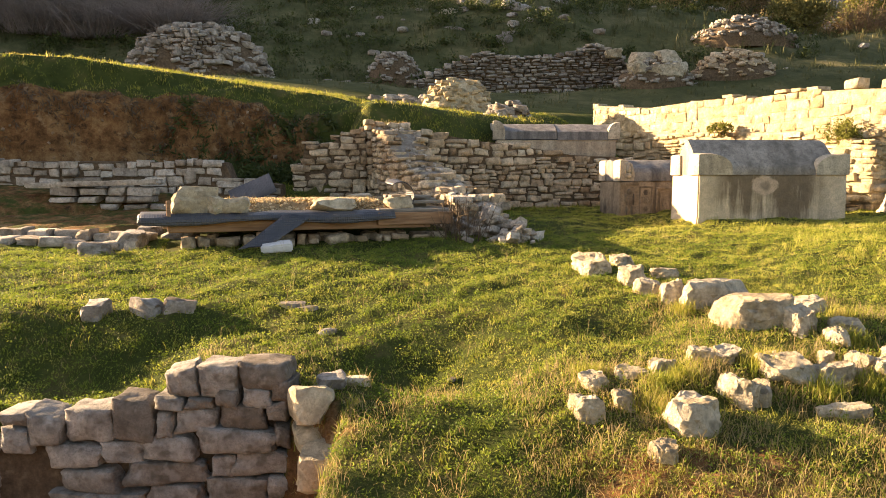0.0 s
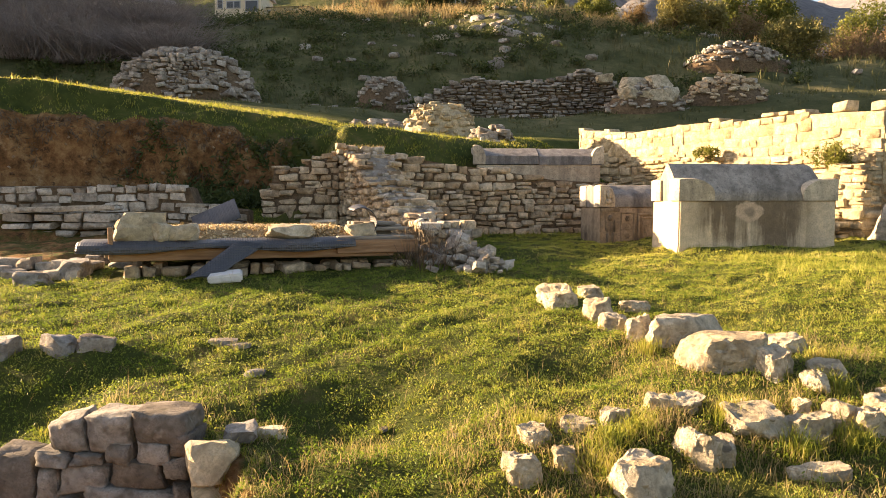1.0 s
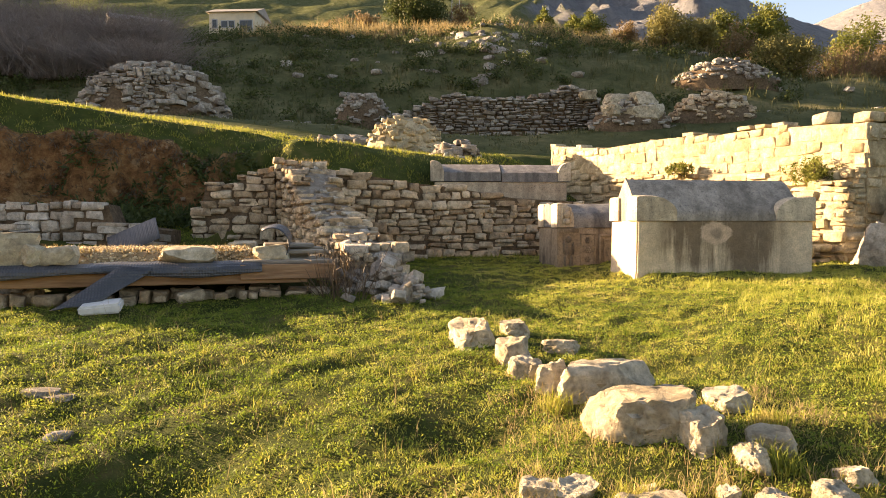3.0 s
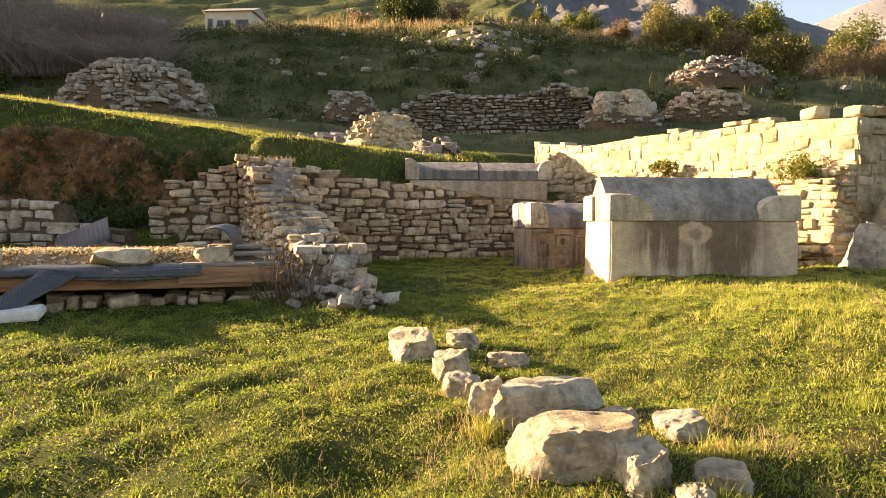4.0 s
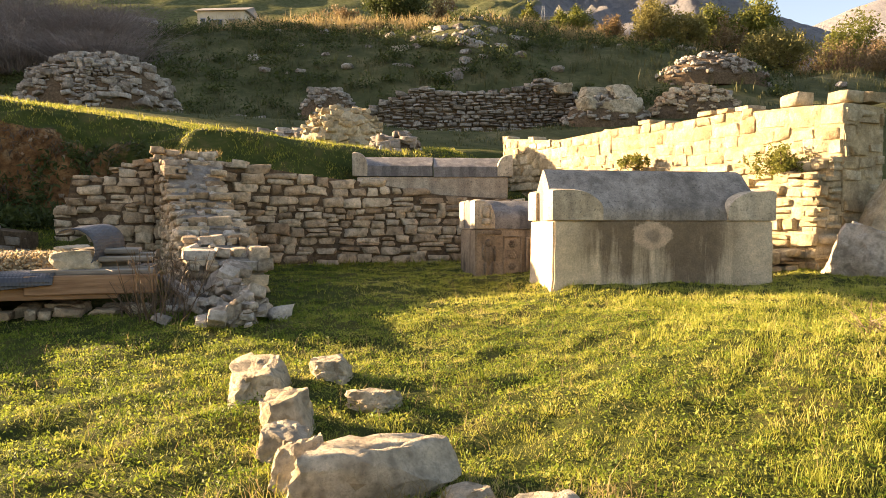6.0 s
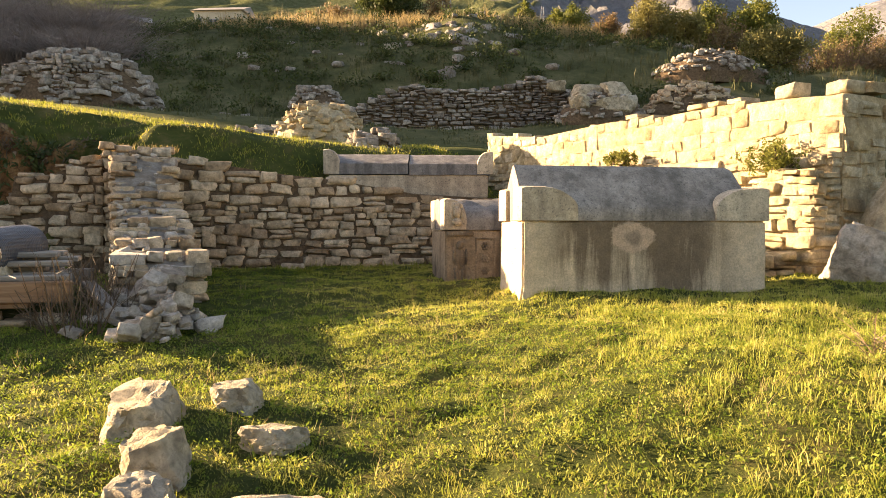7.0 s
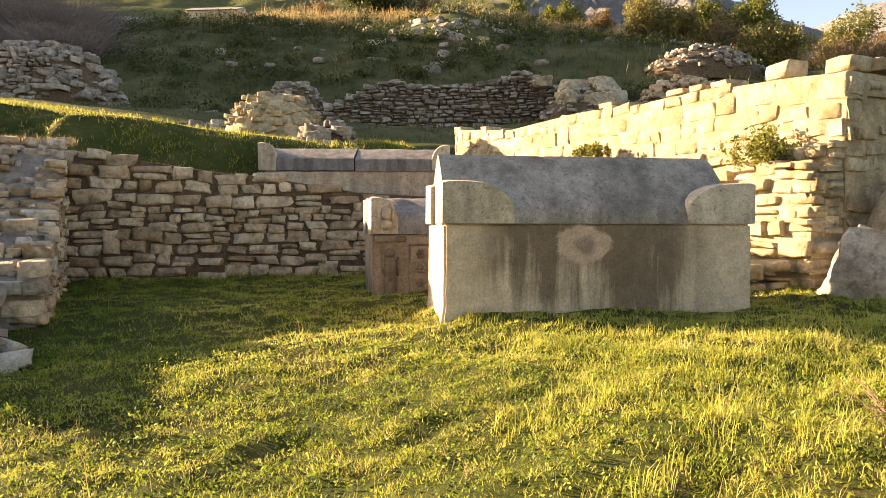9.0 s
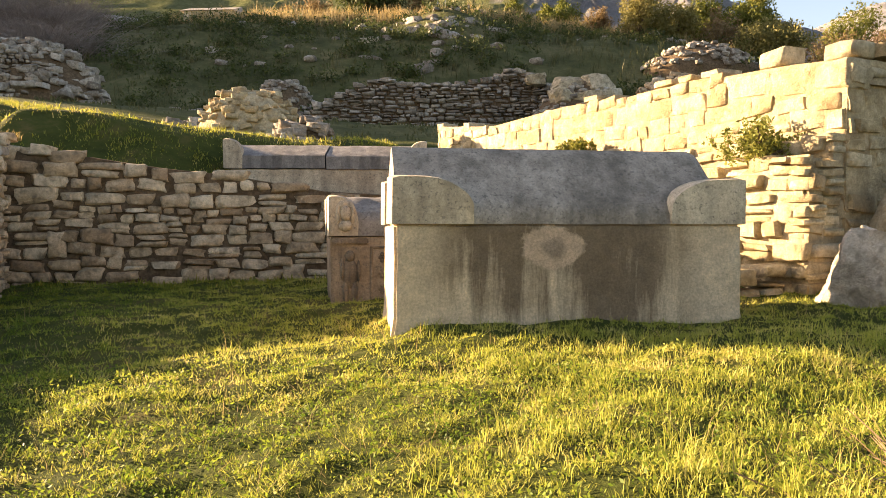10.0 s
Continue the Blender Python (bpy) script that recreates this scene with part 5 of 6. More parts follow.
for i, (x, y, a, b, c, r, z) in enumerate([(-0.83, 4.50, 0.27, 0.26, 0.24, 24, -0.70), (-0.84, 4.52, 0.24, 0.24, 0.18, 10, -0.90), (-0.72, 4.36, 0.36, 0.30, 0.32, 6, -1.06), (-0.62, 4.85, 0.2, 0.16, 0.12, 0, -0.66), (-0.66, 4.42, 0.26, 0.24, 0.24, 40, -1.32)]):
    rock(x, y, a, b, c, r, 420 + i, 0.3, M_WALLPALE, "ochre limestone block at the wall's broken end", z=z, group="blocks at the wall end")


# ---------------------------------------------------------------- ruins on the hillside
def mound(name, cx, cy, rx, ry, h, base, count, size, material, seed, label, flat=0.3, turn=0.0, power=1.6, core=None, bed=0.0):
    """A heap of rubble: a rough core with stones bedded all over its near side."""
    rnd = random.Random(seed)
    bm = bmesh.new()
    bmesh.ops.create_icosphere(bm, subdivisions=4, radius=1.0)

    def height(px, py):
        r = min(1.0, math.hypot(px, py))
        return max(0.0, (1 - r ** power)) ** 0.75
    for v in bm.verts:
        px, py = v.co.x, v.co.y
        v.co.z = (height(px, py) * h if v.co.z > 0 else -0.5)
        v.co.x, v.co.y = px * rx, py * ry
    rough_up(bm, 0.06, 1.5, seed)
    ob = part(name, bm, core or M_CORE, smooth=False)
    ob.matrix_basis = pose(cx, cy, base, 0, 0, turn)
    kit = blocks(material)
    for _ in range(count):
        a, r = rnd.uniform(math.pi * 0.95, math.pi * 2.05), math.sqrt(rnd.random()) * 0.99
        px, py = r * math.cos(a), r * math.sin(a)
        w = rnd.uniform(*size)
        st = new("stone", rnd.choice(kit))
        st.parent = ob
        st.matrix_basis = (pose(px * rx, py * ry, height(px, py) * h + rnd.uniform(-0.05, 0.04) - bed, rnd.uniform(-16, 16), rnd.uniform(-16, 16), rnd.uniform(-25, 25))
                           @ Matrix.Diagonal((w, w * rnd.uniform(0.7, 1.0), w * rnd.uniform(0.4, 0.62), 1)))
    return tagged(ob, label, "stone mound")




def rubble_tower(cx, cy, base, segs, seed, material, label, heap):
    """A ruined round mass of masonry: coursed faces set round a bend, with loose stones over the top."""
    rx, ry, h = heap
    ob = mound("stone_mound", cx, cy, rx, ry, h, base, 190, (0.22, 0.5), material, seed, label, power=3.2)
    for k, (x0, y0, x1, y1, t0, t1) in enumerate(segs):
        ang, length = math.atan2(y1 - y0, x1 - x0), math.dist((x0, y0), (x1, y1))
        wall_face(ob, (x0, y0), ang, length, lambda s: -0.3, lambda s: t0 + (t1 - t0) * s / length, material, seed * 10 + k, (0.12, 0.24), (0.16, 0.5), 0.4, 0.07, 0.0, 0.12, lean=4.0, split=0.3)
    return ob


rubble_tower(-9.8, 30.0, 4.45, [(-3.1, 0.2, -2.2, -1.1, 0.9, 1.55), (-2.2, -1.1, 0.3, -1.75, 1.6, 2.0), (0.3, -1.75, 1.9, -1.2, 1.9, 1.1), (1.9, -1.2, 3.1, 0.0, 1.1, 0.3)],
             1, M_FAR, "large ruined mass of coursed grey rubble masonry on the hillside", (2.9, 1.7, 2.2))
mound("stone_mound", -2.4, 35.5, 1.3, 0.9, 1.5, 5.0, 90, (0.18, 0.36), M_FAR, 2, "small grey rubble heap on the hillside", power=3.0)
mound("stone_mound", 12.2, 31.8, 1.9, 1.2, 1.25, 4.75, 130, (0.12, 0.4), M_WALL, 3, "brownish heap of rubble and earth", power=1.8)
mound("stone_mound", 15.4, 39.0, 2.6, 1.6, 1.3, 7.6, 170, (0.15, 0.4), M_FAR, 4, "grey heap of loose rubble high on the slope")
mound("stone_mound", -4.6, 29.8, 2.0, 0.8, 0.5, 3.95, 80, (0.25, 0.55), M_FAR, 5, "low spread of rubble courses on the slope")
mound("stone_mound", 4.8, 50.0, 2.8, 1.5, 1.3, 12.4, 110, (0.25, 0.6), M_WALL, 6, "tumbled stone bank on the hill crest")
mound("stone_mound", 8.7, 31.2, 1.7, 1.1, 1.25, 4.4, 90, (0.15, 0.35), M_FAR, 7, "grey rubble heap beside pale boulders")
mound("stone_mound", 0.3, 19.9, 0.95, 0.7, 0.84, 2.42, 130, (0.10, 0.26), M_PALERUB, 8, core=M_PALERUB, bed=0.03, label="sunlit heap of broken masonry on the terrace", power=3.5)
mound("stone_mound", 1.6, 18.6, 0.6, 0.5, 0.42, 2.1, 50, (0.12, 0.34), M_FAR, 9, "low grey rubble heap on the terrace edge", power=2.0)
mound("stone_mound", -1.4, 23.0, 2.6, 0.6, 0.4, 2.75, 70, (0.2, 0.45), M_FAR, 10, "thin spread of flat stones along the terrace")

mound("stone_mound", 4.52, 17.15, 0.6, 0.5, 0.55, ground_z(4.5, 17.1) - 0.05, 80, (0.10, 0.28), M_WALL, 14, "brown heap of broken masonry at the pale wall's foot", power=3.0)

RU_A, RU_ANG = (-1.4, 33.2), radians(-3)
ru_top = line([(0, 4.85), (1.0, 5.3), (2.2, 5.8), (2.9, 6.1), (4.0, 5.95), (5.5, 5.9), (7.0, 6.05), (7.9, 6.4), (8.6, 6.2), (9.4, 5.6), (10.2, 4.9), (11.0, 4.6)])
wall_ruin = part("wall_ruin", slab_mesh(RU_A, RU_ANG, 11.0, lambda s: 4.2, ru_top, 1.6, 0.08, 40), M_CORE, smooth=False)
tagged(wall_ruin, "long collapsed rubble wall on the hillside", "wall", kind="structure")
wall_face(wall_ruin, RU_A, RU_ANG, 11.0, lambda s: 4.15, ru_top, M_FAR, 71, (0.11, 0.21), (0.2, 0.55), 0.6, 0.13, 0.0, lean=8.0)
coping(wall_ruin, RU_A, RU_ANG, 11.0, ru_top, 0.9, M_FAR, 72, (0.25, 0.5), 0.06, 0.42)

for i, (x, y, z, a, b, c, r) in enumerate([(8.2, 31.2, 5.62, 1.05, 0.7, 0.55, 8), (9.15, 31.0, 5.58, 0.95, 0.7, 0.62, 30), (7.2, 32.2, 6.0, 0.7, 0.5, 0.45, 0), (7.0, 34.5, 6.2, 0.9, 0.6, 0.5, 20), (8.9, 30.6, 5.0, 1.2, 0.8, 0.7, 0), (8.0, 30.8, 5.1, 0.9, 0.7, 0.6, 40), (9.6, 30.7, 5.1, 0.8, 0.6, 0.6, 70),
                                            (0.2, 43.5, 9.7, 1.2, 0.8, 1.4, 20), (1.3, 43.0, 9.3, 1.3, 0.9, 0.9, 50), (2.6, 42.0, 9.0, 1.0, 0.8, 0.7, 0), (3.4, 40.0, 8.1, 0.9, 0.7, 0.6, 0), (0.6, 41.0, 8.4, 1.6, 0.9, 0.8, 10), (3.6, 44.0, 10.2, 1.0, 0.8, 0.8, 70),
                                            (5.2, 41.5, 8.8, 0.8, 0.6, 0.4, 20), (12.5, 34.0, 5.9, 0.9, 0.5, 0.3, 20), (-13.6, 31.5, 5.1, 1.0, 0.7, 0.8, 0), (-14.6, 31.8, 5.2, 0.8, 0.7, 0.9, 30), (-12.8, 30.8, 4.9, 0.9, 0.6, 0.6, 10)]):
    rock(x, y, a, b, c, r, 500 + i, 0.3, M_ROCK if i < 8 else M_FAR, "pale limestone outcrop on the hillside", z=z - 0.1, group="hillside boulders")
rnd = random.Random(77)
for i in range(70):
    x, y = rnd.uniform(-8, 22), rnd.uniform(33.5, 48)
    a = rnd.uniform(0.2, 0.7)
    rock(x, y, a, a * 0.8, a * 0.6, rnd.uniform(0, 360), 600 + i, 0.35, M_FAR, "grey stone lying on the hillside", group="hillside stones", detail=2)


rnd = random.Random(78)
for i in range(22):   # bare rock breaking through the turf below the crest
    x, y = rnd.gauss(3.2, 2.3), rnd.gauss(43.6, 2.0)
    a = rnd.uniform(0.35, 0.95)
    rock(x, y, a, a * 0.8, a * rnd.uniform(0.4, 0.7), rnd.uniform(0, 360), 700 + i, 0.55, M_NEAR, "grey rock breaking through the slope", group="outcrop rocks", detail=3)


# ---------------------------------------------------------------- plants
def leaf_mesh(centres, size, spread, per, material, name, seed, droop=0.0, long=1.6):
    """Many small pointed leaves in clumps round the centres."""
    r = np.random.RandomState(seed)
    c = np.repeat(np.asarray(centres), per, 0)
    n = len(c)
    d = r.normal(size=(n, 3))
    c = c + d / (np.linalg.norm(d, axis=1)[:, None] + 1e-6) * (spread * r.rand(n, 1) ** 0.6)
    a = r.normal(size=(n, 3))
    a[:, 2] -= droop
    a /= np.linalg.norm(a, axis=1)[:, None]
    b = np.cross(a, r.normal(size=(n, 3)))
    b /= np.linalg.norm(b, axis=1)[:, None] + 1e-9
    s = size * (0.6 + 0.8 * r.rand(n, 1))
    v = np.stack([c, c + a * s * long * 0.5 + b * s * 0.35, c + a * s * long, c + a * s * long * 0.5 - b * s * 0.35], 1).reshape(-1, 3)
    return from_arrays(name, v, np.arange(4 * n), np.full(n, 4), material)


def limb(bm, p, q, r0, r1, sides=6):
    axis = (Vector(q) - Vector(p)).normalized()
    side = axis.orthogonal().normalized()
    up = axis.cross(side)
    rings = []
    for c, r in ((Vector(p), r0), (Vector(q), r1)):
        rings.append([bm.verts.new(c + (side * math.cos(k * 6.2832 / sides) + up * math.sin(k * 6.2832 / sides)) * r) for k in range(sides)])
    for k in range(sides):
        bm.faces.new((rings[0][k], rings[0][(k + 1) % sides], rings[1][(k + 1) % sides], rings[1][k]))


def shrub(name, x, y, w, h, material, seed, label, category, size=0.12, clumps=60, per=45, trunk=0.25, cone=0.0, open_=0.3, z=None):
    """A bush or tree: trunk and limbs, and a crown of leaf clumps with gaps and an uneven outline."""
    rnd = random.Random(seed)
    thing = tagged(new(name), label, category)
    thing.location = (x, y, (ground_z(x, y) if z is None else z) - 0.1)
    bm = bmesh.new()
    top = (rnd.uniform(-0.1, 0.1) * w, 0, h * 0.7)
    limb(bm, (0, 0, 0), top, 0.05 * h * 0.6 + 0.03, 0.02 * h * 0.5)
    cs = []
    bulges = [(rnd.uniform(-1, 1), rnd.uniform(-1, 1), rnd.uniform(-1, 1), rnd.uniform(0.7, 1.25)) for _ in range(6)]
    for _ in range(clumps):
        d = Vector((rnd.gauss(0, 1), rnd.gauss(0, 1), rnd.gauss(0, 1))).normalized()
        k = sum(max(0, d.dot(Vector(b[:3]).normalized())) ** 3 * (b[3] - 1) for b in bulges)
        r = (rnd.random() ** open_) * (1 + k * 0.8) * rnd.uniform(0.75, 1.08)
        t = 0.5 + 0.5 * d.z * r
        half = w / 2 * ((1 - cone) + cone * 2.0 * (1 - min(max(t, 0), 1)) * 0.9)
        cs.append((d.x * r * half, d.y * r * half, h * trunk + h * (1 - trunk) * (0.5 + 0.48 * d.z * r)))
    for c in cs[::6]:
        limb(bm, (0, 0, h * rnd.uniform(0.05, 0.4)), c, 0.012 * h + 0.01, 0.008, 4)
    part("trunk", bm, M_BARK, thing)
    crown = new("crown", leaf_mesh(cs, size, min(w, h) * 0.16, per, material, "crown", seed))
    crown.parent = thing
    return thing


def bare_bush(x, y, w, h, seed, label="leafless dark thicket of thin twigs", material=M_BROWN, count=420, z=None, wd=0.014):
    """A thicket of bare branching twigs."""
    r = np.random.RandomState(seed)
    thing = tagged(new("bare_bush"), label, "bush")
    thing.location = (x, y, (ground_z(x, y) if z is None else z) - 0.1)
    vs = []
    base = np.stack([r.normal(0, w * 0.22, count), r.normal(0, w * 0.16, count), np.zeros(count)], 1)
    tip = base * 1.5 + np.stack([r.normal(0, w * 0.24, count), r.normal(0, w * 0.2, count), h * (0.4 + 0.6 * r.rand(count))], 1)
    seg = [(base, tip, wd * 1.5)]
    for k in range(3):
        t = 0.35 + 0.55 * r.rand(count, 1)
        st = base + (tip - base) * t
        seg.append((st, st + np.stack([r.normal(0, w * 0.18, count), r.normal(0, w * 0.16, count), h * (0.02 + 0.24 * r.rand(count))], 1), wd * 0.8))
    for a, b, wide in seg:
        side = np.cross(b - a, r.normal(size=(count, 3)))
        side /= np.linalg.norm(side, axis=1)[:, None] + 1e-9
        vs.append(np.stack([a - side * wide, a + side * wide, b + side * wide * 0.4, b - side * wide * 0.4], 1).reshape(-1, 3))
    v = np.concatenate(vs)
    tw = new("crown", from_arrays("crown", v, np.arange(len(v)), np.full(len(v) // 4, 4), material))
    tw.parent = thing
    return thing


shrub("bush", -0.7, 54.0, 4.6, 3.6, M_LEAF, 1, "dense dark green bush on the hill crest", "bush", 0.13, 150, 60, 0.0)
shrub("conifer", 8.9, 58.0, 1.6, 2.7, M_PINE, 2, "small golden-green conifer on the crest", "tree", 0.13, 50, 45, 0.1, 0.6)
shrub("conifer", 12.3, 58.0, 2.6, 2.9, M_PINE, 3, "small golden-green conifer on the crest", "tree", 0.13, 70, 45, 0.1, 0.5)
shrub("conifer", 11.4, 60.0, 2.0, 2.6, M_PINE, 4, "small golden-green conifer on the crest", "tree", 0.13, 50, 45, 0.1, 0.5)
shrub("olive_bush", 15.4, 49.0, 3.0, 3.0, M_OLIVE, 5, "olive-green rounded bush on the crest", "bush", 0.11, 110, 55, 0.0)
shrub("olive_bush", 17.6, 49.5, 2.8, 2.9, M_OLIVE, 6, "olive-green rounded bush on the crest", "bush", 0.11, 110, 55, 0.0)
shrub("pine_tree", 21.2, 55.0, 3.2, 4.6, M_PINE, 7, "bushy young pine on the slope", "tree", 0.14, 120, 50, 0.05, 0.3)
shrub("pine_tree", 24.3, 55.0, 4.0, 6.2, M_PINE, 8, "tall bushy young pine on the slope", "tree", 0.14, 170, 50, 0.05, 0.35)
shrub("olive_bush", 22.0, 46.5, 4.2, 3.0, M_OLIVE, 9, "olive-green rounded bush on the slope", "bush", 0.11, 140, 55, 0.0)
shrub("pine_tree", 31.5, 56.0, 4.4, 5.4, M_PINE, 10, "bushy young pine beyond the slope", "tree", 0.14, 150, 50, 0.05, 0.3)
for i, (x, y, w, h) in enumerate([(19.6, 48.5, 2.2, 2.7), (26.0, 48.5, 3.0, 3.0), (28.6, 48.0, 2.8, 2.8), (31.0, 47.5, 3.0, 2.6), (13.4, 51.0, 1.8, 1.7), (2.6, 53.0, 2.0, 2.4), (-4.2, 53.5, 2.6, 1.8), (27.5, 45.0, 2.2, 2.0), (24.5, 50.0, 2.4, 2.6), (-6.5, 54.0, 2.4, 1.3)]):
    shrub("shrub", x, y, w, h, M_RUST, 40 + i, "rusty brown shrub with sparse dry leaves", "shrub", 0.09, 70, 34, 0.0, open_=0.45)
    if i in (1, 3, 7):
        bare_bush(x + 0.8, y - 0.8, w, h * 0.9, 40 + i, "leafless brown shrub on the slope", count=160)
for i in range(16):
    x, y = -14.6 - 1.2 * i + random.Random(i).uniform(-0.5, 0.5), 40.0 + 3.0 * (i % 3)
    bare_bush(x, y, 3.8, 1.9 + 0.16 * i, 60 + i, "leafless dark thicket of thin twigs", M_THICKET, 900, wd=0.009)

# low dark scrub over the shaded slope
rnd = random.Random(99)
cs = []
for _ in range(900):
    x, y = rnd.uniform(-26, 32), rnd.uniform(26.5, 51)
    if (-14 < x < 11 and y < 33.5) or (x > 9 and y < 45):
        continue
    s = rnd.uniform(0.1, 0.4) * (1.3 if x < -3 else 1.0)
    for _ in range(5):
        cs.append((x + rnd.gauss(0, s), y + rnd.gauss(0, s), ground_z(x, y) + rnd.random() * s * 1.2))
scrub_leaves = new("scrub", leaf_mesh(cs, 0.09, 0.3, 11, M_LEAF, "scrub", 12))
tagged(scrub_leaves, "low dark green scrub covering the hillside", "scrub", kind="stuff")
cs = []
for _ in range(170):
    x, y = rnd.uniform(-24, 20), rnd.uniform(34.5, 50)
    s = rnd.uniform(0.35, 0.8)
    for _ in range(14):
        cs.append((x + rnd.gauss(0, s * 0.7), y + rnd.gauss(0, s * 0.6), ground_z(x, y) + abs(rnd.gauss(0.1, 0.4)) * s))
tagged(new("scrub", leaf_mesh(cs, 0.10, 0.26, 16, M_LEAF, "scrub", 13)), "dark green bushy scrub in clumps on the hillside", "scrub", kind="stuff")
# creeping plant on the ledge of the pale wall, dead weeds by the platform
shrub("ledge_bush", 6.80, 12.66, 0.85, 0.50, M_PINE, 21, "straggling green and brown plant on the wall ledge", "bush", 0.028, 70, 40, 0.0, open_=0.6, z=1.32)
shrub("ledge_bush", 5.62, 15.1, 0.5, 0.28, M_PINE, 22, "straggling green plant on the wall ledge", "bush", 0.03, 30, 40, 0.0, z=1.66)
for i, (x, y) in enumerate([(0.10, 9.50), (0.22, 9.85), (0.02, 10.3), (0.30, 9.35)]):
    bare_bush(x, y, 0.5, 0.68, 31 + i, "dead brown weeds by the platform's end", M_DEAD, count=30, wd=0.0035)
# weeds over the lower end of the cut bank, roots and dry grass hanging from its rim
rnd = random.Random(123)
cs = []
for _ in range(420):
    x = rnd.uniform(-5.6, -2.3)
    y = rnd.uniform(14.2, 15.5) + float(np.interp(x, [-40, -9.5, -2.8, 2.0], [-4.2, -2.5, 0.0, 1.6]))
    if rnd.random() < (x + 5.8) / 2.4 * (1.0 if y < 15.2 else 0.7):
        cs.append((x, y, ground_z(x, y) + 0.05 + rnd.random() * 0.10))
tagged(new("bank_weeds", leaf_mesh(cs, 0.05, 0.16, 26, M_LEAF, "bank_weeds", 124, long=2.4)), "dark green weeds growing over the earth bank", "weeds", kind="stuff")
cs = []
for _ in range(420):
    x = rnd.uniform(-11.0, -2.6)
    y = rnd.uniform(15.42, 15.78) + float(np.interp(x, [-40, -9.5, -2.8, 2.0], [-4.2, -2.5, 0.0, 1.6]))
    cs.append((x, y - 0.05, ground_z(x, y) - 0.02))
tagged(new("root_fringe", leaf_mesh(cs, 0.026, 0.10, 9, M_DEAD, "root_fringe", 125, droop=1.2, long=5.0)), "dead roots and dry grass hanging from the bank's rim", "roots", kind="stuff")
shrub("bush", 5.0, 16.75, 0.5, 0.45, M_LEAF, 126, "small dark bush by the masonry heap", "bush", 0.035, 40, 40, 0.0, z=ground_z(4.6, 16.8) + 0.3)
shrub("bush", 3.95, 16.3, 0.7, 0.55, M_LEAF, 127, "dark green weeds behind the terrace sarcophagus", "bush", 0.04, 50, 40, 0.0)
bare_bush(5.4, 7.9, 0.5, 0.35, 35, "reddish dry weed stalks in the lawn", count=70, wd=0.003)


# ---------------------------------------------------------------- grass
def blades(name, x, y, h, w, material, label, seed, lean=0.5, flat=0.0, z=None, category="grass"):
    """Bent tapering blades of grass, three triangles each, in one mesh."""
    r = np.random.RandomState(seed)
    n = len(x)
    base = np.stack([x, y, (land(x, y) if z is None else z) - 0.01], 1)
    a = r.rand(n) * 6.2832
    d = np.stack([np.cos(a), np.sin(a), np.zeros(n)], 1)
    b = r.rand(n) * 6.2832
    sd = np.stack([np.cos(b), np.sin(b), np.zeros(n)], 1)
    le = lean * (0.25 + r.rand(n)) + flat * (r.rand(n) < 0.18) * 1.6
    h = h[:, None]
    up = np.array([[0, 0, 1.0]])
    c = np.cos(np.clip(le, 0, 1.5))[:, None]
    sn = np.sin(np.clip(le, 0, 1.5))[:, None]
    mid = base + up * h * 0.55 * np.sqrt(c) + d * h * 0.25 * sn
    tip = base + up * h * c * 0.95 + d * h * sn * 0.95
    w = np.broadcast_to(np.asarray(w), (n,))[:, None]
    v = np.stack([base - sd * w, base + sd * w, mid - sd * w * 0.8, mid + sd * w * 0.8, tip], 1).reshape(-1, 3)
    i = 5 * np.arange(n)[:, None]
    f = np.concatenate([i + np.array([[0, 1, 3, 2]]), i + np.array([[2, 3, 4]])], 1).ravel()
    return tagged(new(name, from_arrays(name, v, f, np.tile([4, 3], n), material)), label, category, kind="stuff")


def turf(name, x, y, h, w, material, label, seed, lean=0.9, away=None):
    """Short blades, one triangle each, in one mesh; away turns each blade out from its tussock."""
    r = np.random.RandomState(seed)
    n = len(x)
    base = np.stack([x, y, land(x, y) - 0.004], 1)
    a, b, le = r.rand(n) * 6.2832, r.rand(n) * 6.2832, np.clip(lean * (0.2 + r.rand(n)), 0, 1.45)
    if away is not None:
        a = away + r.normal(0, 0.7, n)
    sd = np.stack([np.cos(b), np.sin(b), np.zeros(n)], 1) * np.broadcast_to(np.asarray(w), (n,))[:, None]
    tip = base + np.stack([np.cos(a) * np.sin(le), np.sin(a) * np.sin(le), np.cos(le)], 1) * h[:, None]
    v = np.stack([base - sd, base + sd, tip], 1).reshape(-1, 3)
    return tagged(new(name, from_arrays(name, v, np.arange(3 * n), np.full(n, 3), material)), label, "grass", kind="stuff")


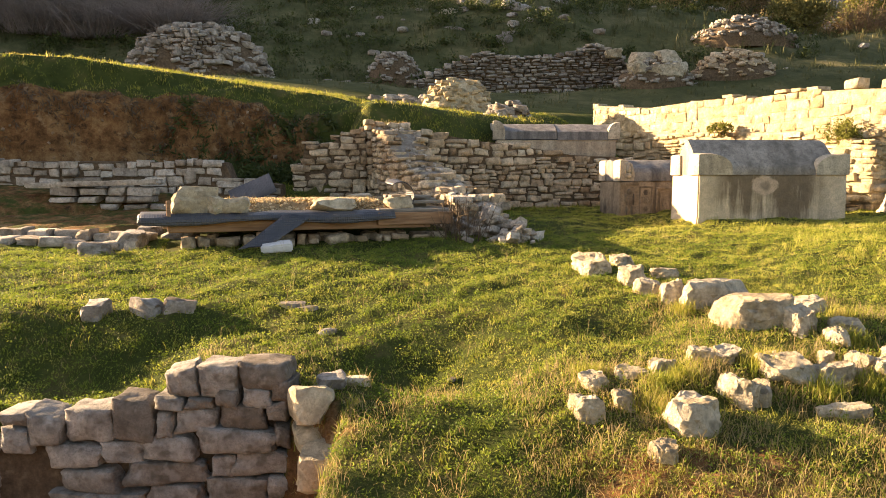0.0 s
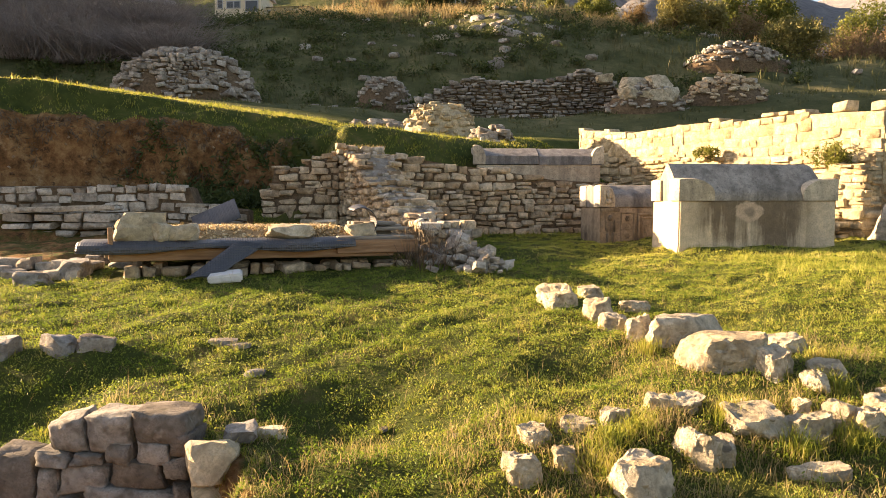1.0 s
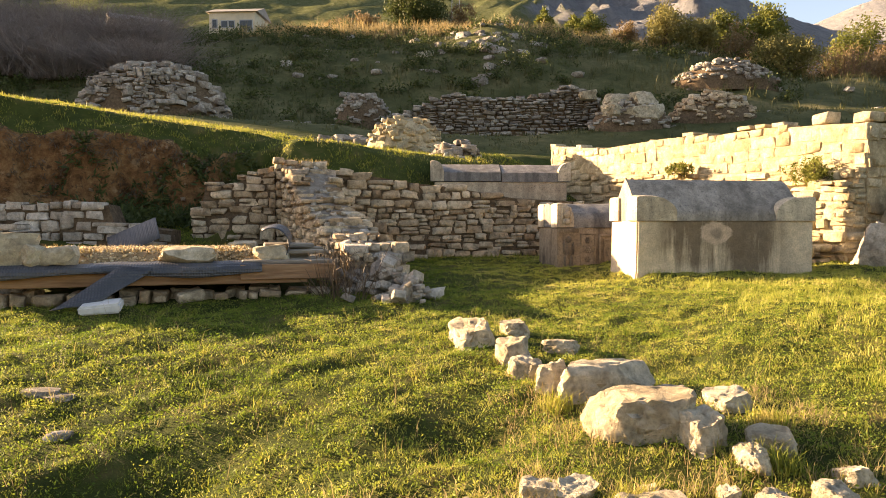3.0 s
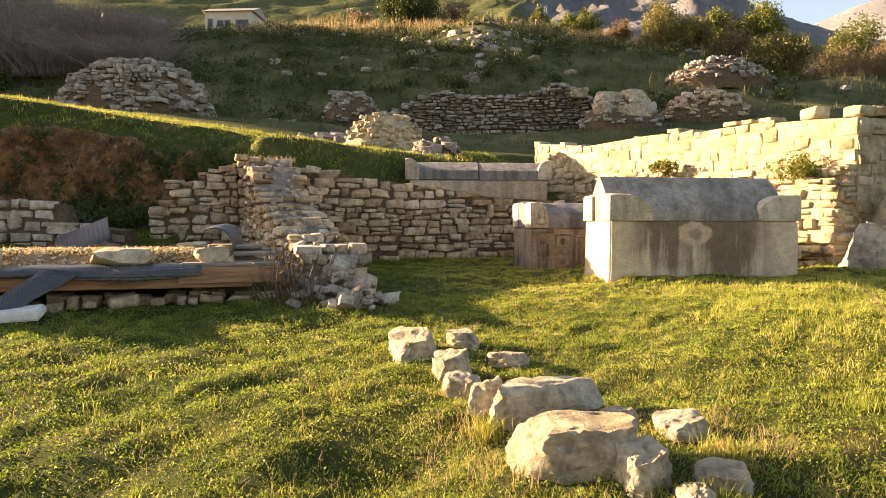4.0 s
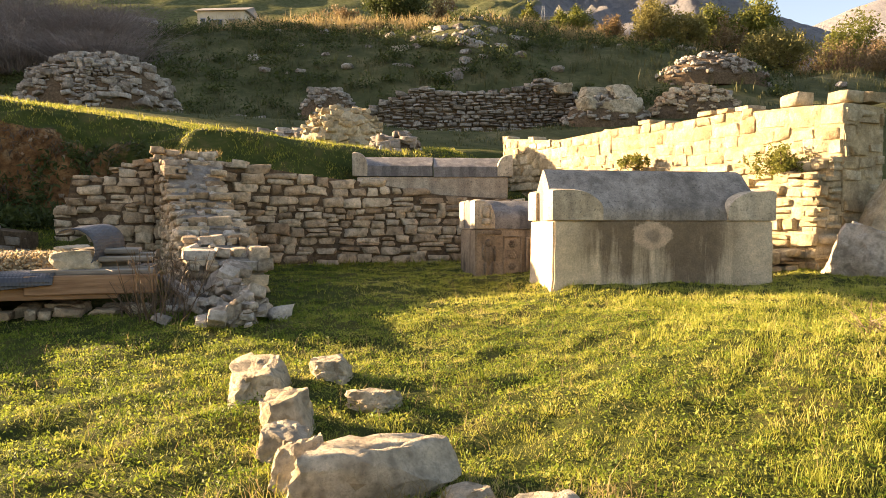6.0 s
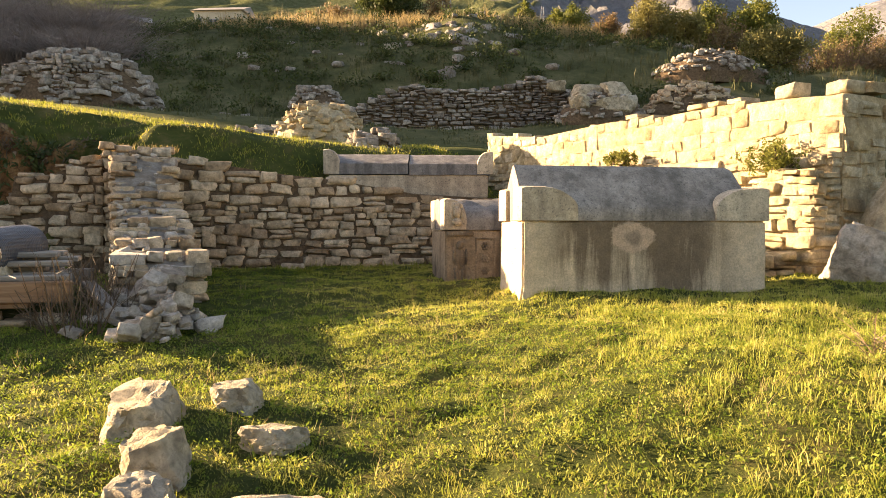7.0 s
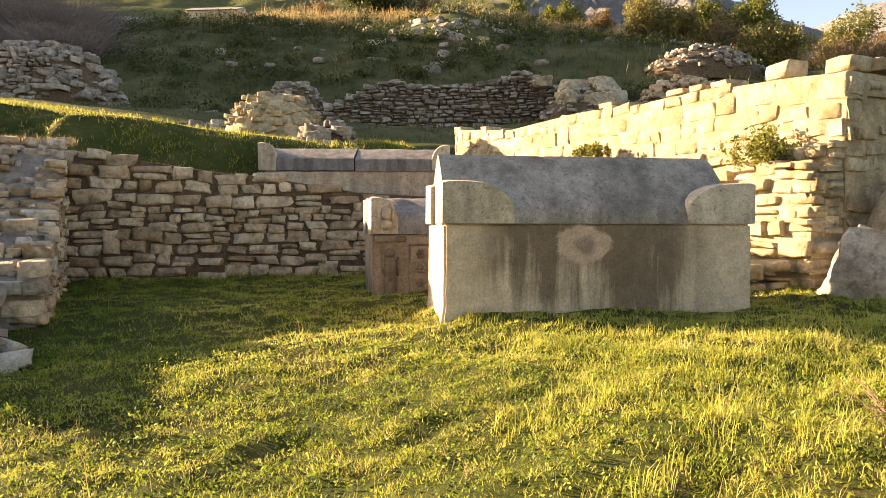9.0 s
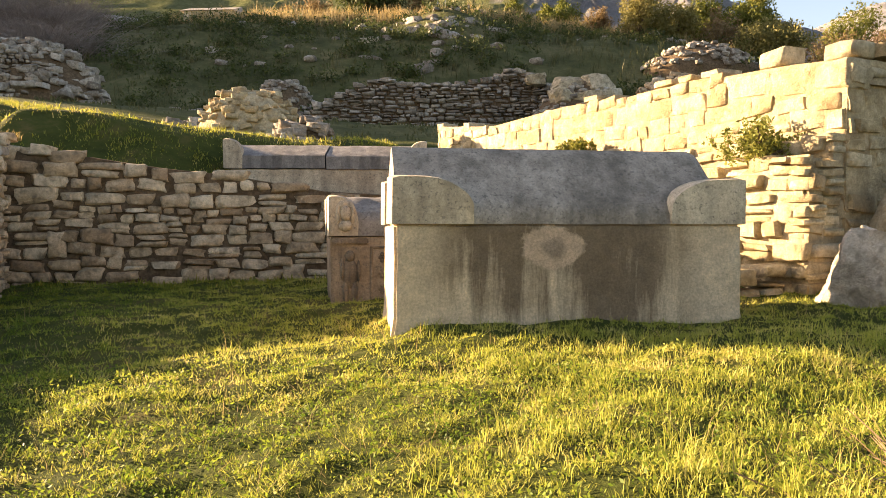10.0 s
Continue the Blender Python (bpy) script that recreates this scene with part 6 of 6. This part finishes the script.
def clear_of_things(x, y):
    ok = np.ones(len(x), dtype=bool)
    for rx, ry, rr in ROCKS:
        ok &= (x - rx) ** 2 + (y - ry) ** 2 > rr * rr
    for (px, py), ang, lu, lv in (((3.63, 10.62), radians(8.8), 2.36, 0.84), ((2.95, 12.47), radians(11), 1.95, 0.86), (PF, PF_ANG, 3.5, 1.9), (FW_A, FW_ANG, 5.6, 0.3),
                                  (LW_A, LW_ANG, 6.4, 0.45), (ST_A, ST_ANG, 1.4, 0.45), (NW_A, NW_ANG, 3.4, 0.14), (SP_A, SP_ANG, SP_LEN, SP_W), ((-6.7, 11.75), radians(3), 2.1, 0.45)):
        u = (x - px) * math.cos(ang) + (y - py) * math.sin(ang)
        v = -(x - px) * math.sin(ang) + (y - py) * math.cos(ang)
        ok &= ~((u > 0) & (u < lu) & (v > 0) & (v < lv))
    ok &= ~((x < np.interp(y, [4.3, 4.62], [-0.65, -0.95])) & (y < 4.76))
    ok &= ~((x < -3.6) & (y > 9.0) & (y < 12.9))
    yb = y - np.interp(x, [-40, -9.5, -2.8, 2.0], [-4.2, -2.5, 0.0, 1.6])
    ok &= ~((yb > 14.6) & (yb < 15.72) & (x < -2.2))
    return ok


def tufts(n, x0, x1, y0, y1, per, radius, seed):
    r = np.random.RandomState(seed)
    cx, cy = x0 + (x1 - x0) * r.rand(n), y0 + (y1 - y0) * r.rand(n)
    # thinner where the turf is worn
    keep = wob(cx, cy, 0.5, 7) + 0.8 * wob(cx, cy, 0.15, 8) > -1.4 + 0.6 * r.rand(n)
    cx, cy = cx[keep], cy[keep]
    k = (0.45 + 1.0 * r.rand(len(cx))) * (1.0 + 0.55 * wob(cx, cy, 0.16, 11))
    k = np.clip(k, 0.25, 2.2)
    x = np.repeat(cx, per) + r.normal(0, radius, len(cx) * per)
    y = np.repeat(cy, per) + r.normal(0, radius, len(cx) * per)
    k = np.repeat(k, per)
    ok = clear_of_things(x, y)
    return x[ok], y[ok], k[ok], r


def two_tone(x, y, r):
    """True where blades are dry and painted sunlit gold: mostly on the lawn's open side."""
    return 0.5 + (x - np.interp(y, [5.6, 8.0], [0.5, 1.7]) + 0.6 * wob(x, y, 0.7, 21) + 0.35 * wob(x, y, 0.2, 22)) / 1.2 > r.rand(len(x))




def tussocks(n, x0, x1, y0, y1, per, size, seed):
    """Blades in splayed clumps of uneven size: place, height factor and the way out of the clump."""
    r = np.random.RandomState(seed)
    cx, cy = x0 + (x1 - x0) * r.rand(n), y0 + (y1 - y0) * r.rand(n)
    thin = wob(cx, cy, 0.4, 7) + 0.9 * wob(cx, cy, 0.12, 8)
    keep = thin > -1.7 + 0.8 * r.rand(n)
    cx, cy, thin = cx[keep], cy[keep], thin[keep]
    rad = size * (0.45 + 1.2 * r.rand(len(cx)) ** 1.6)
    k = (0.40 + 0.9 * r.rand(len(cx))) * np.clip(1.0 + 0.45 * wob(cx, cy, 0.09, 11) + 0.2 * thin, 0.3, 2.0) * (0.6 + 0.5 * rad / size)
    m = len(cx) * per
    dx, dy = r.normal(0, 0.55, m), r.normal(0, 0.55, m)
    rr = np.repeat(rad, per)
    x, y = np.repeat(cx, per) + dx * rr, np.repeat(cy, per) + dy * rr
    h = np.repeat(k, per) * (0.35 + 0.75 * np.exp(-(dx * dx + dy * dy) * 1.1))
    ok = clear_of_things(x, y)
    return x[ok], y[ok], h[ok], np.arctan2(dy, dx)[ok], r


x, y, k, out_, r = tussocks(37000, -5.6, 7.2, 2.7, 9.5, 23, 0.05, 1)
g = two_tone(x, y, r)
for sel, mat_, word in ((~g, M_GREEN, "short green lawn grass with small tussocks"), (g, M_GOLD_SUNLIT, "short golden-green lawn grass in the sun")):
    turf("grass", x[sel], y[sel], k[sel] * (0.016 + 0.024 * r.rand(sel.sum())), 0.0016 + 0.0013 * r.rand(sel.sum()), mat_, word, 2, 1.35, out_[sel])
x, y, k, out_, r = tussocks(17000, -4.5, 8.5, 9.4, 14.5, 20, 0.07, 3)
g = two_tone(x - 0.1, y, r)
for sel, mat_, word in ((~g, M_GREEN, "short green lawn grass below the walls"), (g, M_GOLD_SUNLIT, "short golden lawn grass around the sarcophagi")):
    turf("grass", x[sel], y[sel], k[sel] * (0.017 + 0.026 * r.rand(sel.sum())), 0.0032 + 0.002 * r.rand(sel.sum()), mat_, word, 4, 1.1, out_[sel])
r = np.random.RandomState(71)
x, y = -4.5 + 11.5 * r.rand(42000), 2.9 + 9.0 * r.rand(42000)
keep = clear_of_things(x, y) & (wob(x, y, 0.35, 31) + 0.7 * wob(x, y, 0.1, 32) > 0.15)
x, y = x[keep], y[keep]
turf("thatch", x, y, 0.03 + 0.09 * r.rand(len(x)), 0.0011 + 0.0008 * r.rand(len(x)), M_STRAW, "dead straw lying flat through the lawn", 72, 1.6)
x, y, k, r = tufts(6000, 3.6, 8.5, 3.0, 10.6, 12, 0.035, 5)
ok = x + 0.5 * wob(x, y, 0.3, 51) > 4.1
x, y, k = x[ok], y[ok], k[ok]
blades("grass", x, y, k * (0.03 + 0.05 * r.rand(len(x))), 0.0016 + 0.001 * r.rand(len(x)), M_GOLD_SUNLIT, "longer lush grass in the sun", 6, 0.6, 0.3)
x, y, k, r = tufts(13000, -5.2, 6.8, 2.8, 10.0, 14, 0.04, 26)
low_leaves = new("clover", leaf_mesh(np.stack([x, y, land(x, y) + 0.006 + 0.026 * r.rand(len(x))], 1), 0.012, 0.008, 1, M_GREEN, "clover", 27))
tagged(low_leaves, "low leafy clover matted into the lawn", "clover", kind="stuff")
x, y, k, r = tufts(500, -4.2, 3.2, 3.0, 9.5, 14, 0.03, 16)
blades("grass", x, y, k * (0.03 + 0.045 * r.rand(len(x))), 0.0022 + 0.001 * r.rand(len(x)), M_GRASS, "scattered taller grass tussocks on the lawn", 17, 0.7, 0.3)
x, y, k, r = tufts(7000, -12.0, 5.0, 13.5, 21.0, 9, 0.05, 7)
blades("grass", x, y, k * (0.03 + 0.06 * r.rand(len(x))), 0.005 + 0.002 * r.rand(len(x)), M_GRASS, "rough grass on the terrace bank", 8, 0.8, 0.3)
x, y, k, r = tufts(3900, -25.0, 34.0, 26.0, 56.0, 9, 0.12, 9)
k = k * np.where(y < 34.0, 0.35, 1.0)
blades("dry_grass", x, y, k * (0.2 + 0.3 * r.rand(len(x))), 0.014 + 0.006 * r.rand(len(x)), M_RANK, "rank dark grass over the hillside", 10, 0.5, 0.2)
x, y, k, r = tufts(4500, -12.0, 34.0, 48.0, 57.0, 10, 0.15, 11)
blades("dry_grass", x, y, k * (0.3 + 0.45 * r.rand(len(x))), 0.014 + 0.006 * r.rand(len(x)), M_STRAW, "tall dry straw-coloured grass along the crest", 12, 0.4)
x, y, k, r = tufts(420, -3.0, 7.5, 5.2, 11.5, 2, 0.01, 18)
blades("grass_stalks", x, y, k * (0.06 + 0.12 * r.rand(len(x))), 0.0012, M_STRAW, "thin straw-coloured grass stalks standing over the lawn", 19, 0.6)
for seed_, (x0, x1, y0, y1, n_) in enumerate([(-0.95, 0.1, 3.2, 4.9, 260), (0.4, 2.6, 2.6, 4.9, 1500), (1.6, 3.4, 4.4, 6.2, 520), (-1.8, -0.8, 4.85, 5.4, 60)]):
    x, y, k, r = tufts(n_, x0, x1, y0, y1, 9, 0.035, 30 + seed_)
    blades("dry_grass", x, y, k * (0.04 + 0.08 * r.rand(len(x))), 0.0018, M_STRAW, "matted dry straw grass between the stones", 40 + seed_, 1.1, 0.8)
for seed_, (tx_, ty_) in enumerate([(1.5, 4.5), (1.32, 4.38), (2.02, 4.62), (2.1, 4.7), (0.92, 4.66), (1.95, 5.95), (2.3, 4.35), (2.62, 4.4), (1.2, 4.2), (2.85, 5.05), (3.0, 5.5)]):
    r = np.random.RandomState(60 + seed_)
    x, y = tx_ + r.normal(0, 0.055, 260), ty_ + r.normal(0, 0.05, 260)
    blades("grass_tuft", x, y, 0.06 + 0.10 * r.rand(260), 0.0026, M_GRASS, "bright green tuft of long grass among the rocks", 80 + seed_, 0.6, 0.3)
r = np.random.RandomState(91)
ring_x, ring_y = [], []
for rx, ry, rr in ROCKS:
    if ry < 8.5:
        m = int(240 * rr / 0.1)
        a, q = r.rand(m) * 6.2832, rr * (1.05 + 0.5 * r.rand(m) ** 2) + 0.012
        lump = np.sin(a * 3 + rx * 9) + np.sin(a * 5 + ry * 7) > -0.3
        ring_x.append((rx + q * np.cos(a))[lump])
        ring_y.append((ry + q * np.sin(a))[lump])
x, y = np.concatenate(ring_x), np.concatenate(ring_y)
half = r.rand(len(x)) < 0.6
for sel, mat_, word in ((half, M_GRASS, "longer green grass growing up round the rocks"), (~half, M_STRAW, "dry straw grass caught round the rocks")):
    blades("grass", x[sel], y[sel], 0.04 + 0.075 * r.rand(sel.sum()), 0.0018 + 0.001 * r.rand(sel.sum()), mat_, word, 92, 0.75, 0.4)
x, y = STRAW_BED
r = np.random.RandomState(58)
blades("straw", x, y, 0.03 + 0.07 * r.rand(len(x)), 0.0025, M_STRAW, "loose straw lying over the gravel bed", 59, 1.3, 0.6, z=np.full(len(x), 0.42), category="straw")
s = np.random.RandomState(13).rand(260) * 0.9
x, y = FW_A[0] + FW_U[0] * s - 0.3 * FW_U[1], FW_A[1] + FW_U[1] * s + 0.3 * FW_U[0]
blades("dry_grass", x, y, 0.05 + 0.10 * np.random.RandomState(14).rand(260), 0.003, M_STRAW, "dry golden grass on the wall top", 15, 0.5, z=np.full(260, 1.68))


# ---------------------------------------------------------------- distance
def mountain(name, label, y0, y1, y2, z0, ridge, x0, x1, seed, nx=380, ny=150, rough=1.0):
    gx, gy = np.meshgrid(np.linspace(x0, x1, nx), np.linspace(y0, y2, ny))
    top = np.interp(gx, *zip(*ridge))
    t = (gy - y0) / (y1 - y0)
    gz = z0 + (top - z0) * np.where(t < 1, t ** 1.15, 1 - (t - 1) * 0.6)
    amp = rough * sm(0.05, 0.6, t) * (0.35 + 1.5 * sm(10, 140, gx)) * (1 - 0.88 * sm(230, 360, gx))
    for k, (sc, am) in enumerate(((160, 10), (70, 9), (32, 8), (15, 5), (7, 3))):
        gz = gz + amp * am * (1 - 2 * np.abs(wob(gx + 300, gy, sc, seed + k)))
    i = (np.arange(ny - 1)[:, None] * nx + np.arange(nx - 1)[None, :]).ravel()
    me = from_arrays(name, np.stack([gx.ravel(), gy.ravel(), gz.ravel()], 1), np.stack([i, i + 1, i + nx + 1, i + nx], 1).ravel(), np.full(len(i), 4), M_MOUNTAIN, True)
    return tagged(new(name, me), label, "mountain", kind="structure")


mountain("backdrop_mountain", "scrubby limestone mountain with grey cliffs", 250, 1150, 1700, 15,
         [(-1800, 420), (-300, 440), (150, 420), (330, 380), (393, 346), (455, 333), (490, 311), (560, 291), (630, 268), (700, 230), (1400, 60)], -1800, 1400, 1)
mountain("backdrop_ridge", "bright bare limestone ridge in the distance", 900, 2000, 2500, 60,
         [(300, 200), (800, 470), (944, 515), (1020, 545), (1097, 580), (1160, 600), (1500, 660), (2400, 560)], 300, 2400, 5, 160, 80, 0.3)


def house(x, y, w, d, h, turn, label, wins, roof=1.5):
    thing = tagged(new("house"), label, "house")
    thing.matrix_basis = pose(x, y, ground_z(x, y), 0, 0, turn)
    bm = bmesh.new()
    box(bm, 0, 0, h / 2 - 1, w, d, h + 2)
    part("wall", bm, M_PLASTER, thing, smooth=False)
    bm = bmesh.new()
    e = 0.5
    pts = [(-w / 2 - e, -d / 2 - e, h), (w / 2 + e, -d / 2 - e, h), (w / 2 + e, d / 2 + e, h), (-w / 2 - e, d / 2 + e, h), (-w / 2 - e, 0, h + roof), (w / 2 + e, 0, h + roof)]
    vs = [bm.verts.new(p) for p in pts]
    for f in ((0, 1, 5, 4), (2, 3, 4, 5), (0, 4, 3), (1, 2, 5), (0, 3, 2, 1)):
        bm.faces.new([vs[k] for k in f])
    bmesh.ops.recalc_face_normals(bm, faces=bm.faces[:])
    part("roof", bm, M_ROOF, thing, smooth=False)
    for wx, wz, ww, wh in wins:
        bm = bmesh.new()
        box(bm, wx, -d / 2 - 0.02, wz, ww + 0.3, 0.12, wh + 0.3)
        win = part("window", bm, M_STEEL, thing, smooth=False)
        bm = bmesh.new()
        box(bm, wx, -d / 2 - 0.08, wz, ww, 0.06, wh)
        part("pane", bm, M_PANE, win, smooth=False)
    return thing


house(-34.0, 130.0, 7.9, 7.0, 6.6, -4, "two-storey plastered house with a low grey roof", [(-3.0, 4.7, 0.7, 1.3), (-1.3, 4.6, 1.0, 1.0), (-0.1, 4.6, 0.9, 1.0), (2.4, 4.3, 2.0, 1.7)])
house(-27.0, 132.0, 9.0, 6.0, 4.4, -4, "low plastered annex with small windows", [(-2.0, 3.4, 1.2, 0.9), (1.0, 3.4, 1.2, 0.9)], 0.3)
house(-46.5, 118.0, 8.0, 6.0, 4.5, 30, "pale low house with a pitched roof", [(-1.5, 3.0, 1.0, 1.2)], 1.6)
house(3.4, 62.0, 3.4, 2.5, 1.0, -6, "low white concrete hut with a flat roof", [], 0.1)


def pylon(x, y, h, w, label):
    thing = tagged(new("pylon"), label, "pylon")
    thing.location = (x, y, ground_z(x, y))
    bm = bmesh.new()
    lv = 9
    for k in range(lv):
        z0, z1 = h * k / lv, h * (k + 1) / lv
        a, b = w * (1 - 0.8 * k / lv), w * (1 - 0.8 * (k + 1) / lv)
        for sx, sy in ((-1, -1), (1, -1), (1, 1), (-1, 1)):
            limb(bm, (sx * a, sy * a, z0), (sx * b, sy * b, z1), 0.07, 0.07, 4)
        limb(bm, (-a, -a, z0), (b, -b, z1), 0.05, 0.05, 4)
        limb(bm, (a, -a, z0), (-b, -b, z1), 0.05, 0.05, 4)
    part("mast", bm, M_STEEL, thing, smooth=False)
    for f in (0.72, 0.86):
        bm = bmesh.new()
        limb(bm, (-w * 2.2, 0, h * f), (w * 2.2, 0, h * f), 0.1, 0.1, 4)
        part("crossarm", bm, M_STEEL, thing, smooth=False)
    return thing


pylon(3.6, 150.0, 24.0, 1.2, "slender lattice steel pylon behind the crest")
pylon(37.0, 260.0, 26.0, 1.6, "distant lattice steel pylon below the mountain")
